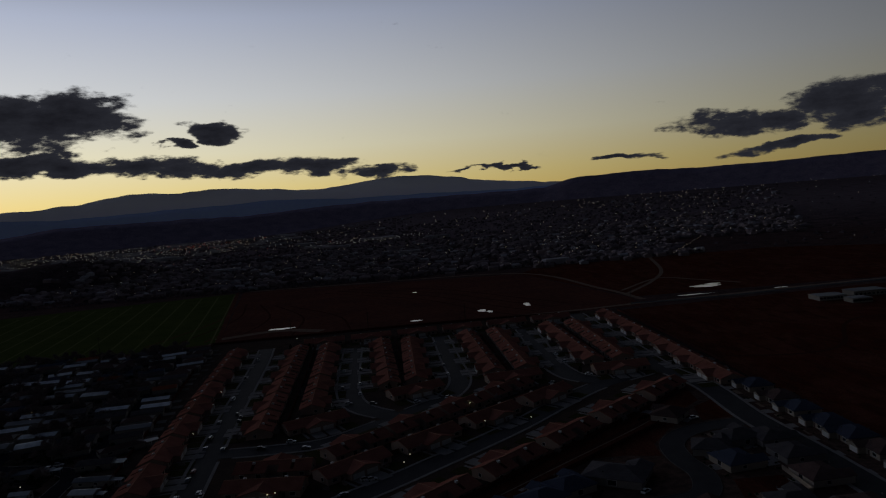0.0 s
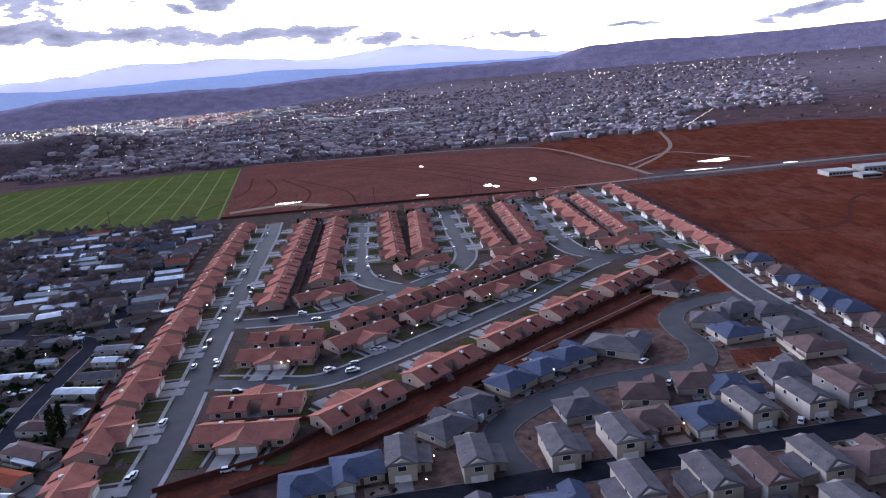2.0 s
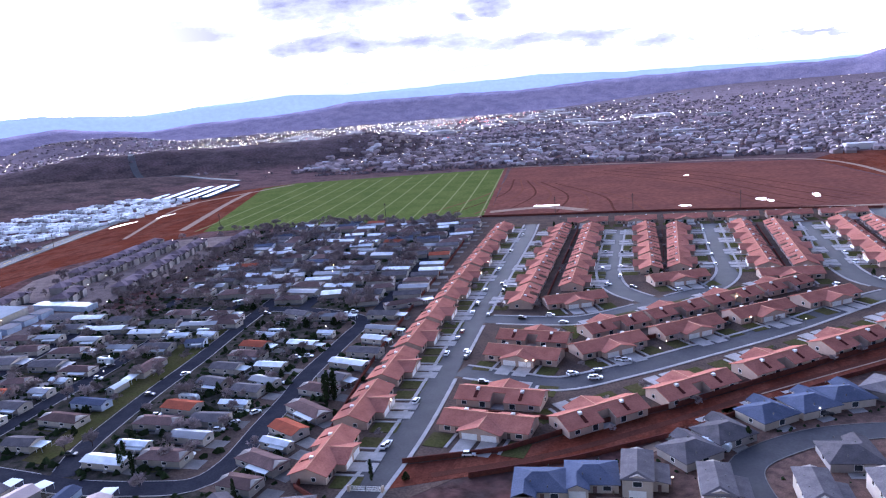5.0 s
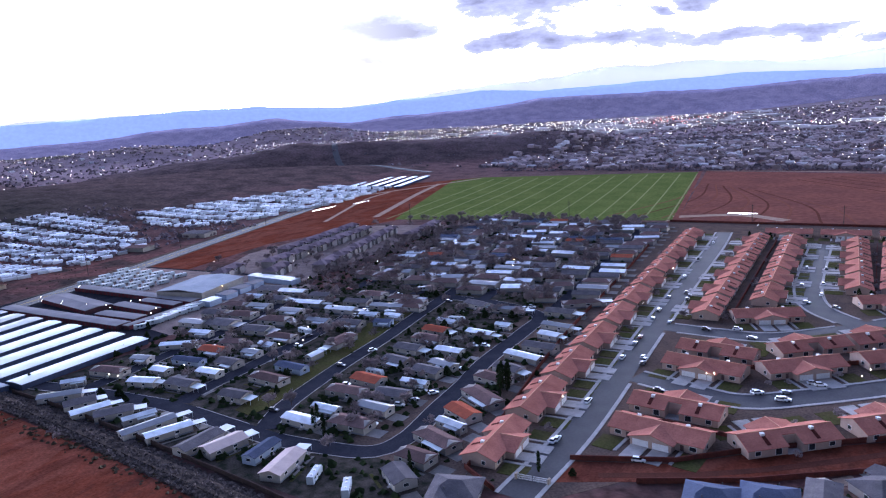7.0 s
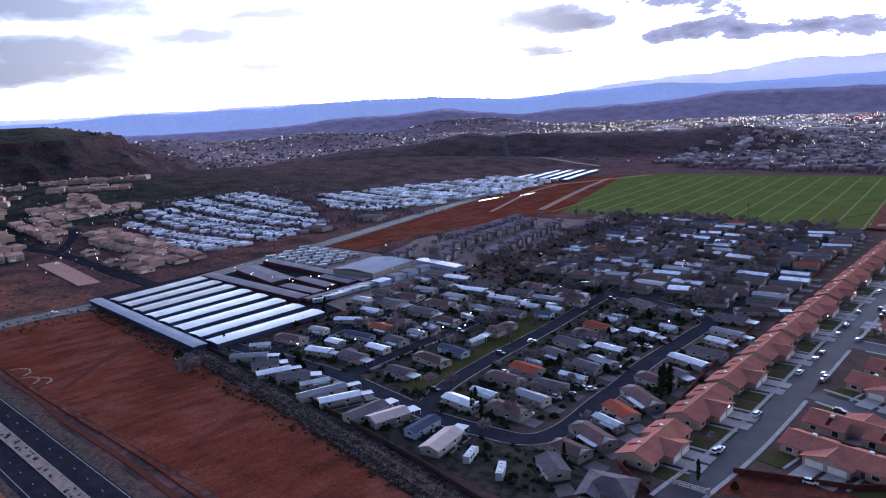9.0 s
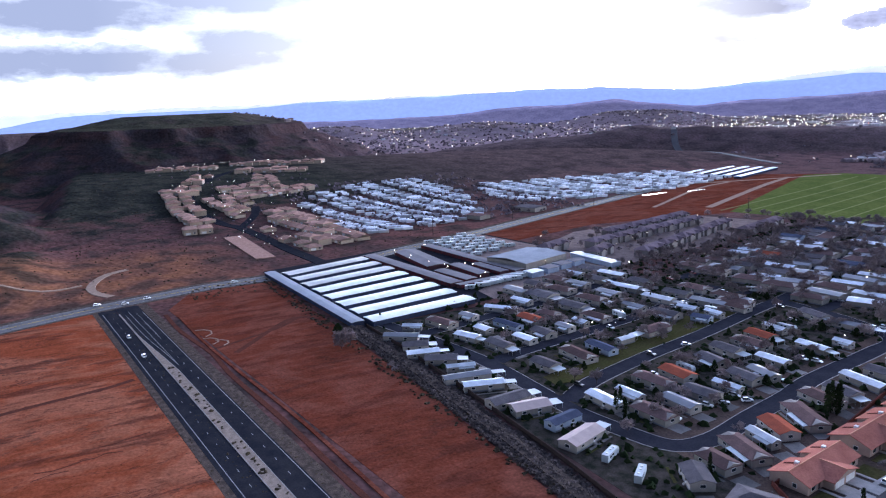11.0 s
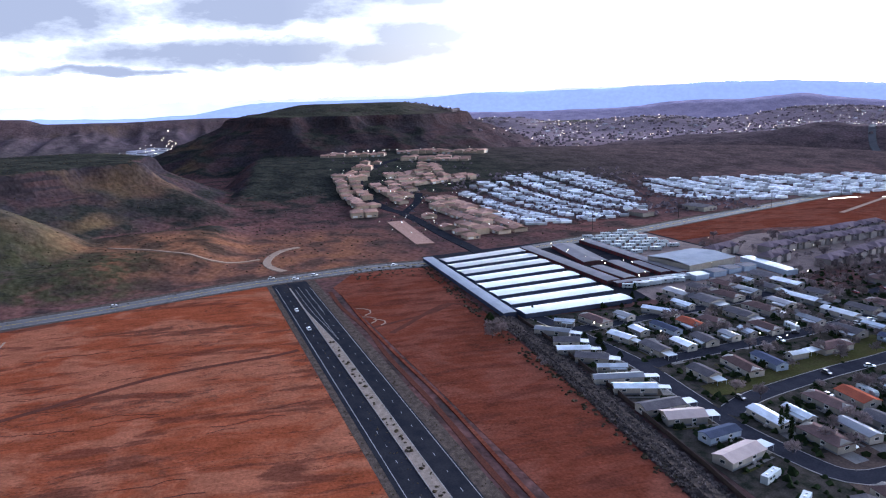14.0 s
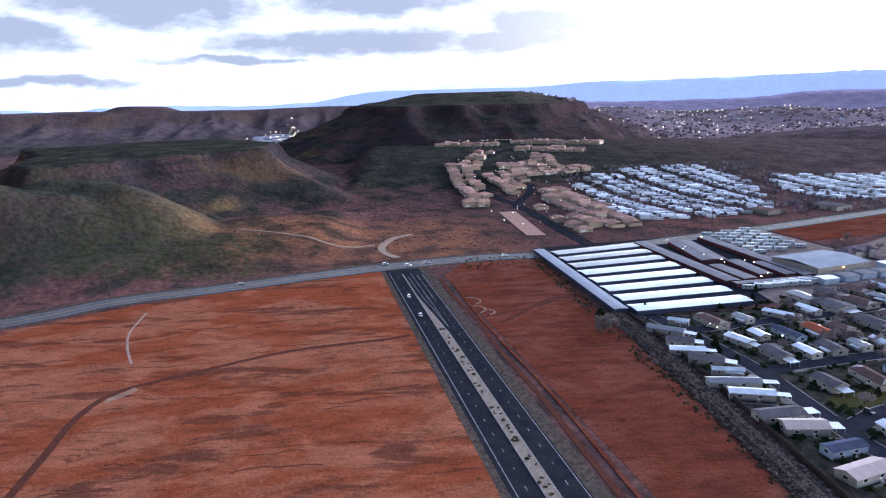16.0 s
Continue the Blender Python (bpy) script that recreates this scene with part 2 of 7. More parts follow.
M_PALEPLOUGH = mat("dry_furrow_soil", (0.16, 0.062, 0.042), (0.14, 0.055, 0.038), 0.1, 0.95, fine=0.2)
M_LAWN = mat("lawn", (0.056, 0.057, 0.020), (0.066, 0.056, 0.026), 0.12, 0.95, fine=0.25)
M_TILE = mat("terracotta_tile", (0.37, 0.148, 0.112), (0.29, 0.112, 0.086), 0.2, 0.85, bump=0.05, fine=0.16, objrand=0.10)
M_RIDGE = mat("ridge_tile", (0.55, 0.29, 0.20), (0.46, 0.23, 0.16), 0.8, 0.85)
M_STUCCO = mat("pink_stucco", (0.42, 0.31, 0.26), (0.36, 0.27, 0.23), 0.4, 0.95, fine=0.06)
M_TAN = mat("tan_stucco", (0.46, 0.37, 0.29), (0.38, 0.31, 0.25), 0.4, 0.95, fine=0.06, objrand=0.2)
M_WHITE = mat("white_metal", (0.46, 0.515, 0.555), (0.39, 0.435, 0.47), 0.12, 0.5, fine=0.04, objrand=0.06, spec=0.1)
M_GREYMETAL = mat("grey_metal_roof", (0.19, 0.20, 0.23), (0.15, 0.16, 0.185), 0.12, 0.5, fine=0.05, spec=0.1)
M_PAINT = mat("white_paint", (0.72, 0.72, 0.72), (0.62, 0.62, 0.62), 0.5, 0.6, fine=0.05, spec=0.1)
M_LINE = mat("worn_road_paint", (0.34, 0.34, 0.35), (0.22, 0.22, 0.23), 0.6, 0.8, fine=0.2)
M_GLASS = mat("window_glass", (0.03, 0.035, 0.045), (0.02, 0.025, 0.03), 0.5, 0.12, spec=0.6)
M_STAIN = mat("rust_streak", (0.055, 0.018, 0.016), (0.075, 0.022, 0.018), 1.0, 0.9)
M_BLOCK = mat("red_block_wall", (0.13, 0.043, 0.033), (0.095, 0.036, 0.03), 0.5, 0.95, fine=0.2)
M_DARKBLOCK = mat("dark_block_wall", (0.060, 0.042, 0.038), (0.045, 0.034, 0.032), 0.5, 0.95, fine=0.2)
M_GREYSHINGLE = mat("grey_shingle", (0.135, 0.122, 0.130), (0.098, 0.090, 0.098), 0.3, 0.9, fine=0.18, objrand=0.16)
M_BLUESHINGLE = mat("blue_grey_shingle", (0.085, 0.098, 0.145), (0.068, 0.08, 0.12), 0.3, 0.9, fine=0.18, objrand=0.12)
M_BROWNSHINGLE = mat("brown_shingle", (0.145, 0.094, 0.088), (0.11, 0.074, 0.070), 0.3, 0.9, fine=0.18, objrand=0.2)
M_REDSHINGLE = mat("red_shingle", (0.30, 0.085, 0.05), (0.24, 0.07, 0.045), 0.3, 0.9, fine=0.15, objrand=0.15)
M_BARK = mat("bark", (0.10, 0.075, 0.065), (0.07, 0.055, 0.05), 2.0, 0.95)
M_TWIG = mat("bare_twigs", (0.30, 0.245, 0.245), (0.22, 0.18, 0.185), 0.5, 0.95, objrand=0.3)
M_NEEDLE = mat("evergreen", (0.018, 0.028, 0.014), (0.030, 0.042, 0.018), 0.8, 0.9, objrand=0.3)
M_SCRUB = mat("dry_shrub", (0.085, 0.066, 0.042), (0.052, 0.042, 0.03), 0.8, 0.95, objrand=0.4, isl=0.3)
M_TYRE = mat("tyre_rubber", (0.02, 0.02, 0.02), (0.03, 0.03, 0.03), 3.0, 0.9)
M_CARWHITE = mat("white_car_paint", (0.75, 0.76, 0.78), (0.70, 0.71, 0.73), 0.5, 0.3, spec=0.5)
M_CARDARK = mat("dark_car_paint", (0.03, 0.03, 0.04), (0.025, 0.025, 0.03), 0.5, 0.3, spec=0.5)
M_CARGREY = mat("silver_car_paint", (0.30, 0.31, 0.33), (0.27, 0.28, 0.30), 0.5, 0.3, metal=0.4, spec=0.5)
M_CARRED = mat("red_car_paint", (0.25, 0.03, 0.03), (0.22, 0.03, 0.03), 0.5, 0.3, spec=0.5)
M_LAMP = lamp_mat("lit_lamp", (1.0, 0.84, 0.55), 36.0)
M_WARM = lamp_mat("sodium_lamp", (1.0, 0.50, 0.10), 60.0)
# hills that emit a little purple, in place of the air's haze
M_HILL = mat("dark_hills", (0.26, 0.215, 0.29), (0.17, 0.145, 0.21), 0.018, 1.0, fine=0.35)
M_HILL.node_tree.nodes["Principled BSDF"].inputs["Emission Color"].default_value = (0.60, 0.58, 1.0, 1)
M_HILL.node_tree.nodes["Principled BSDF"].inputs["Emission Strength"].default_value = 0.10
# blue distance haze is painted into this colour and its emission
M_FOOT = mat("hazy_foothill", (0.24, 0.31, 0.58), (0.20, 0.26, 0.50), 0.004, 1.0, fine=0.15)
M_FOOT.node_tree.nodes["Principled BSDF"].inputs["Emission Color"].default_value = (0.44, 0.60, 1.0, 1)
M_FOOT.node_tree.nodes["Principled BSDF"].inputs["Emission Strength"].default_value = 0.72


def snow_mat():
    """Far slopes in a pale haze colour, with snow above an uneven line."""
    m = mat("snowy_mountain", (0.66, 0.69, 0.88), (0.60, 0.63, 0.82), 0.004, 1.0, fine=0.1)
    n, l = m.node_tree.nodes, m.node_tree.links
    p = n["Principled BSDF"]
    src = p.inputs["Base Color"].links[0].from_socket
    geo = n.new("ShaderNodeNewGeometry")
    sep = n.new("ShaderNodeSeparateXYZ")
    l.new(geo.outputs["Position"], sep.inputs[0])
    nz = n.new("ShaderNodeTexNoise")
    nz.inputs["Scale"].default_value, nz.inputs["Detail"].default_value = 0.014, 6
    l.new(geo.outputs["Position"], nz.inputs["Vector"])
    ad = n.new("ShaderNodeMath")
    ad.operation = "MULTIPLY_ADD"
    ad.inputs[1].default_value = 130
    l.new(nz.outputs["Fac"], ad.inputs[0])
    l.new(sep.outputs[2], ad.inputs[2])
    mr = n.new("ShaderNodeMapRange")
    mr.inputs[1].default_value, mr.inputs[2].default_value = 265, 300
    l.new(ad.outputs[0], mr.inputs[0])
    mx = n.new("ShaderNodeMix")
    mx.data_type = "RGBA"
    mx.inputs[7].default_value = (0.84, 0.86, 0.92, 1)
    l.new(src, mx.inputs[6])
    l.new(mr.outputs[0], mx.inputs[0])
    l.new(mx.outputs[2], p.inputs["Base Color"])
    # slopes and snow glow faintly, imitating bright haze before them
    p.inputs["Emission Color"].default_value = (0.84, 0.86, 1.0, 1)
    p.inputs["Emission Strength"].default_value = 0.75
    return m


M_SNOW = snow_mat()


def ground_mat():
    """Desert soil: reddish flats, olive scrub on the hills, maroon rock where it is steep, orange dirt on the near
    terrace, painted haze far off.
    """
    m = bpy.data.materials.new("desert_ground")
    m.use_nodes = True
    n, l = m.node_tree.nodes, m.node_tree.links
    p = n["Principled BSDF"]
    p.inputs["Roughness"].default_value = 0.95
    p.inputs["Specular IOR Level"].default_value = 0.0
    geo = n.new("ShaderNodeNewGeometry")
    pos = n.new("ShaderNodeSeparateXYZ")
    l.new(geo.outputs["Position"], pos.inputs[0])
    nor = n.new("ShaderNodeSeparateXYZ")
    l.new(geo.outputs["Normal"], nor.inputs[0])

    def noise_tex(scale, detail=5):
        t = n.new("ShaderNodeTexNoise")
        t.inputs["Scale"].default_value, t.inputs["Detail"].default_value = scale, detail
        l.new(geo.outputs["Position"], t.inputs["Vector"])
        return t.outputs["Fac"]

    def rng(src, a, b, lo=0.0, hi=1.0):
        r = n.new("ShaderNodeMapRange")
        r.inputs[1].default_value, r.inputs[2].default_value, r.inputs[3].default_value, r.inputs[4].default_value = a, b, lo, hi
        l.new(src, r.inputs[0])
        return r.outputs[0]

    def mx(f, a, b):
        q = n.new("ShaderNodeMix")
        q.data_type = "RGBA"
        l.new(f, q.inputs[0])
        for s, v in ((q.inputs[6], a), (q.inputs[7], b)):
            if isinstance(v, tuple):
                s.default_value = (*v, 1)
            else:
                l.new(v, s)
        return q.outputs[2]

    def mth(op, a, b):
        q = n.new("ShaderNodeMath")
        q.operation = op
        for s, v in zip(q.inputs, (a, b)):
            if isinstance(v, float):
                s.default_value = v
            else:
                l.new(v, s)
        return q.outputs[0]

    big, mid, small = noise_tex(0.006), noise_tex(0.035, 6), noise_tex(0.25, 4)
    flat = mx(rng(big, 0.4, 0.6), (0.125, 0.058, 0.050), (0.085, 0.046, 0.043))
    flat = mx(rng(mid, 0.45, 0.62), flat, (0.052, 0.036, 0.033))
    flat = mx(mth("MULTIPLY", rng(pos.outputs[1], 1000.0, 1900.0), rng(mid, 0.35, 0.6, 1.0, 0.5)), flat, (0.165, 0.095, 0.100))
    scrub = mx(rng(mid, 0.38, 0.62), (0.043, 0.042, 0.032), (0.022, 0.022, 0.020))
    cap = mx(rng(mid, 0.38, 0.62), (0.062, 0.060, 0.040), (0.038, 0.036, 0.028))
    scrub = mx(rng(pos.outputs[2], 70.0, 98.0), scrub, cap)
    # strata on the steep faces
    lay = n.new("ShaderNodeCombineXYZ")
    l.new(mth("MULTIPLY", pos.outputs[0], 0.006), lay.inputs[0])
    l.new(mth("MULTIPLY", pos.outputs[1], 0.006), lay.inputs[1])
    l.new(mth("MULTIPLY", pos.outputs[2], 0.14), lay.inputs[2])
    bands = n.new("ShaderNodeTexNoise")
    bands.inputs["Scale"].default_value, bands.inputs["Detail"].default_value = 1.0, 5
    l.new(lay.outputs[0], bands.inputs["Vector"])
    rock = mx(rng(noise_tex(0.02, 6), 0.42, 0.6), (0.060, 0.036, 0.036), (0.036, 0.030, 0.034))
    rock = mx(rng(bands.outputs["Fac"], 0.52, 0.60), rock, (0.034, 0.026, 0.030))
    ochre = mx(mth("MULTIPLY", rng(noise_tex(0.008, 5), 0.52, 0.66), rng(pos.outputs[1], -50.0, -130.0)), rock, (0.125, 0.080, 0.040))
    high = mth("ADD", pos.outputs[2], rng(mid, 0.3, 0.7, -6.0, 6.0))
    col = mx(rng(high, 3.0, 10.0), flat, scrub)
    steep = mth("ADD", nor.outputs[2], rng(mid, 0.3, 0.7, -0.05, 0.05))
    col = mx(rng(steep, 0.972, 0.90), col, ochre)
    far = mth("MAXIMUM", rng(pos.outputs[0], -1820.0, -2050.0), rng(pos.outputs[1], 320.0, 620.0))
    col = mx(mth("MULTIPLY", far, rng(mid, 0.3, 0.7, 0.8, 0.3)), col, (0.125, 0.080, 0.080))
    # distance haze mixed into the soil colour: pale purple, less on high ground
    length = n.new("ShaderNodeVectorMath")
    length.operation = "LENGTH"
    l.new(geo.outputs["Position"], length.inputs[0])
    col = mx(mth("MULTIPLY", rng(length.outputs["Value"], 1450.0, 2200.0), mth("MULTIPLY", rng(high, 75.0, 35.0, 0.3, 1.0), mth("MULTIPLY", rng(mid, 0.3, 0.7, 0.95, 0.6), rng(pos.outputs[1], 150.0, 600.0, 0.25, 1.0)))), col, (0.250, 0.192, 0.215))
    slope = mth("MULTIPLY", rng(pos.outputs[0], -730.0, -690.0), rng(pos.outputs[1], -110.0, -160.0))
    slope = mth("MULTIPLY", slope, rng(high, 4.0, 10.0))
    col = mx(mth("MULTIPLY", slope, rng(mid, 0.35, 0.65, 0.75, 0.2)), col, (0.050, 0.049, 0.034))
    # olive shrub slope above the road
    olive = mth("MULTIPLY", rng(pos.outputs[0], -600.0, -565.0), rng(pos.outputs[0], -468.0, -482.0))
    olive = mth("MULTIPLY", olive, mth("MULTIPLY", rng(pos.outputs[1], -250.0, -215.0), rng(pos.outputs[1], -70.0, -100.0)))
    # orange dirt west of the junction
    near = mth("MULTIPLY", rng(pos.outputs[0], -690.0, -640.0), rng(pos.outputs[0], -470.0, -520.0))
    near = mth("MULTIPLY", near, mth("MULTIPLY", rng(pos.outputs[1], -170.0, -110.0), rng(pos.outputs[1], 130.0, 60.0)))
    col = mx(mth("MULTIPLY", near, rng(mid, 0.38, 0.60, 0.9, 0.2)), col, (0.19, 0.082, 0.044))
    col = mx(mth("MULTIPLY", olive, rng(noise_tex(0.09, 6), 0.42, 0.58, 0.15, 0.9)), col, (0.050, 0.048, 0.026))
    sc = n.new("ShaderNodeVectorMath")
    sc.operation = "SCALE"
    l.new(col, sc.inputs[0])
    l.new(rng(small, 0.3, 0.7, 0.66, 1.34), sc.inputs["Scale"])
    l.new(sc.outputs[0], p.inputs["Base Color"])
    bp = n.new("ShaderNodeBump")
    bp.inputs["Strength"].default_value, bp.inputs["Distance"].default_value = 0.85, 2.6
    l.new(noise_tex(0.075, 8), bp.inputs["Height"])
    l.new(bp.outputs[0], p.inputs["Normal"])
    return m


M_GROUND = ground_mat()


# ---- builders ----
def mesh_ob(name, bm, material, parent=None):
    me = bpy.data.meshes.new(name)
    bm.to_mesh(me)
    bm.free()
    for mm in material if isinstance(material, (list, tuple)) else (material,):
        me.materials.append(mm)
    ob = new(name, me)
    if parent is not None:
        ob.parent = parent
    return ob


def part(name, bm, material, parent, label=""):
    ob = mesh_ob(name, bm, material, parent)
    return tagged(ob, label) if label else ob


def box(bm, x0, x1, y0, y1, z0, z1):
    v = [bm.verts.new(c) for c in ((x0, y0, z0), (x1, y0, z0), (x1, y1, z0), (x0, y1, z0), (x0, y0, z1), (x1, y0, z1), (x1, y1, z1), (x0, y1, z1))]
    for f in ((0, 3, 2, 1), (4, 5, 6, 7), (0, 1, 5, 4), (1, 2, 6, 5), (2, 3, 7, 6), (3, 0, 4, 7)):
        bm.faces.new([v[i] for i in f])
    return v


def slab(bm, pts, z0, z1):
    """A flat polygon with thickness."""
    top = [bm.verts.new((x, y, z1)) for x, y in pts]
    low = [bm.verts.new((x, y, z0)) for x, y in pts]
    ft = bm.faces.new(top)
    if ft.normal.z < 0 or sum(a.co.x * b.co.y - b.co.x * a.co.y for a, b in zip(top, top[1:] + top[:1])) < 0:
        ft.normal_flip()
    for i in range(len(pts)):
        j = (i + 1) % len(pts)
        bm.faces.new((top[i], top[j], low[j], low[i]))
    bmesh.ops.recalc_face_normals(bm, faces=bm.faces[:])


def smooth_line(pts, step=6.0):
    """A rounded line through the corners given (Catmull-Rom)."""
    p = [Vector(q) for q in pts]
    p = [p[0] * 2 - p[1]] + p + [p[-1] * 2 - p[-2]]
    out = []
    for i in range(1, len(p) - 2):
        n = max(1, int((p[i + 1] - p[i]).length / step))
        for k in range(n):
            s = k / n
            a, b, c, d = p[i - 1:i + 3]
            out.append(0.5 * (2 * b + (c - a) * s + (2 * a - 5 * b + 4 * c - d) * s * s + (3 * b - a - 3 * c + d) * s ** 3))
    out.append(p[-2])
    return out


def ribbon(bm, line, left, right, z0, z1):
    """A strip along a line, from left to right metres off it, with thickness."""
    rows = []
    for i, q in enumerate(line):
        d = (line[min(i + 1, len(line) - 1)] - line[max(i - 1, 0)]).normalized()
        nrm = Vector((-d.y, d.x))
        a, b = q + nrm * left, q + nrm * right
        rows.append([bm.verts.new((a.x, a.y, z1)), bm.verts.new((b.x, b.y, z1)), bm.verts.new((a.x, a.y, z0)), bm.verts.new((b.x, b.y, z0))])
    for r, s in zip(rows, rows[1:]):
        bm.faces.new((r[0], r[1], s[1], s[0]))
        bm.faces.new((r[0], s[0], s[2], r[2]))
        bm.faces.new((r[1], r[3], s[3], s[1]))
    bmesh.ops.recalc_face_normals(bm, faces=bm.faces[:])


def field(name, pts, material, z, label, category="field"):
    bm = bmesh.new()
    slab(bm, pts, -0.5, z)
    return tagged(mesh_ob(name, bm, material), label, category, kind="structure")


ROADS = []


def road(name, pts, width, material, label, step=5.0, category="road"):
    line = smooth_line(pts, step)
    bm = bmesh.new()
    ribbon(bm, line, width / 2, -width / 2, -0.3, 0.10 + 0.006 * len(ROADS))
    ob = tagged(mesh_ob(name, bm, material), label, category, kind="structure")
    ROADS.append((ob, line, width))
    return ob, line


def clear_of(q, own, extra):
    """Whether a place lies off every road but its own."""
    for k, (ob, line, width) in enumerate(ROADS):
        if k != own and min((q - p).length for p in line) < width / 2 + extra:
            return False
    return True


def pavements(own, gap=0.0, width=1.5, sides=(1, -1), z=0.25, name="pavement", material=None):
    """Raised concrete pavements with kerbs along a road, broken at the side streets."""
    ob, line, rw = ROADS[own]
    for s in sides:
        run = []
        for i, q in enumerate(line + [None]):
            ok = False
            if q is not None:
                d = (line[min(i + 1, len(line) - 1)] - line[max(i - 1, 0)]).normalized()
                edge = q + Vector((-d.y, d.x)) * s * (rw / 2 + gap + width / 2)
                ok = clear_of(edge, own, 2.0)
            if ok:
                run.append(q)
            else:
                if len(run) > 2:
                    bm = bmesh.new()
                    a, b = s * (rw / 2 + gap), s * (rw / 2 + gap + width)
                    ribbon(bm, run, max(a, b), min(a, b), -0.3, z + 0.003 * own)
                    tagged(mesh_ob(name, bm, material or M_CONCRETE), "pale concrete pavement with raised kerb", "pavement", kind="structure")
                run = []
# ---- ground ----
def ss(a, b, x):
    t = np.clip((x - a) / (b - a), 0, 1)
    return t * t * (3 - 2 * t)


def lattice(ix, iy, seed):
    v = np.sin(ix * 127.1 + iy * 311.7 + seed * 74.7) * 43758.5453
    return v - np.floor(v)


def vnoise(x, y, seed=0):
    ix, iy = np.floor(x), np.floor(y)
    fx, fy = x - ix, y - iy
    fx, fy = fx * fx * (3 - 2 * fx), fy * fy * (3 - 2 * fy)
    a, b = lattice(ix, iy, seed), lattice(ix + 1, iy, seed)
    c, d = lattice(ix, iy + 1, seed), lattice(ix + 1, iy + 1, seed)
    return (a + (b - a) * fx) * (1 - fy) + (c + (d - c) * fx) * fy


def fbm(x, y, size, octaves=4, seed=0):
    total, amp, norm = 0, 1.0, 0.0
    for k in range(octaves):
        total = total + amp * vnoise(x / size * 2 ** k + 13.7 * k, y / size * 2 ** k - 7.3 * k, seed + k)
        norm += amp
        amp *= 0.5
    return total / norm


def ridge(x, y, p, q, hp, hq, width, flat=0.0):
    """A long hill from p to q: height along its crest from hp to hq, falling off over width on either side."""
    dx, dy = q[0] - p[0], q[1] - p[1]
    t = np.clip(((x - p[0]) * dx + (y - p[1]) * dy) / (dx * dx + dy * dy), 0, 1)
    d = np.hypot(x - p[0] - t * dx, y - p[1] - t * dy) / width
    return (hp + (hq - hp) * t) * (1 - ss(flat, 1.0, d))


def outside(x, y, pts):
    """Distance to the edge of a plan shape, negative inside."""
    d = np.full(np.shape(x), 1e12)
    inside = np.zeros(np.shape(x), bool)
    for (ax, ay), (bx, by) in zip(pts, pts[1:] + pts[:1]):
        ex, ey = bx - ax, by - ay
        t = np.clip(((x - ax) * ex + (y - ay) * ey) / (ex * ex + ey * ey), 0, 1)
        d = np.minimum(d, (x - ax - t * ex) ** 2 + (y - ay - t * ey) ** 2)
        cross = (ay > y) != (by > y)
        inside ^= cross & (x < ex * (y - ay) / (ey if ey else 1e-9) + ax)
    return np.where(inside, -1, 1) * np.sqrt(d)


def talus(d, top, width, cliff=0.12):
    """Height below a rim: a short cliff, then a slope that eases out."""
    s = np.clip(d / width, 0, 1)
    return top * (1 - cliff * ss(0.0, 0.09, s) - (1 - cliff) * (1 - (1 - s) ** 1.2))


MESA = [(-1540, -20), (-1468, 22), (-1410, 135), (-1412, 262), (-1455, 378), (-1560, 478), (-2100, 590), (-2190, 60)]
BUTTE = [(-688, -312), (-757, -235), (-828, -148), (-851, -127), (-981, -136), (-1117, -234), (-1000, -445)]


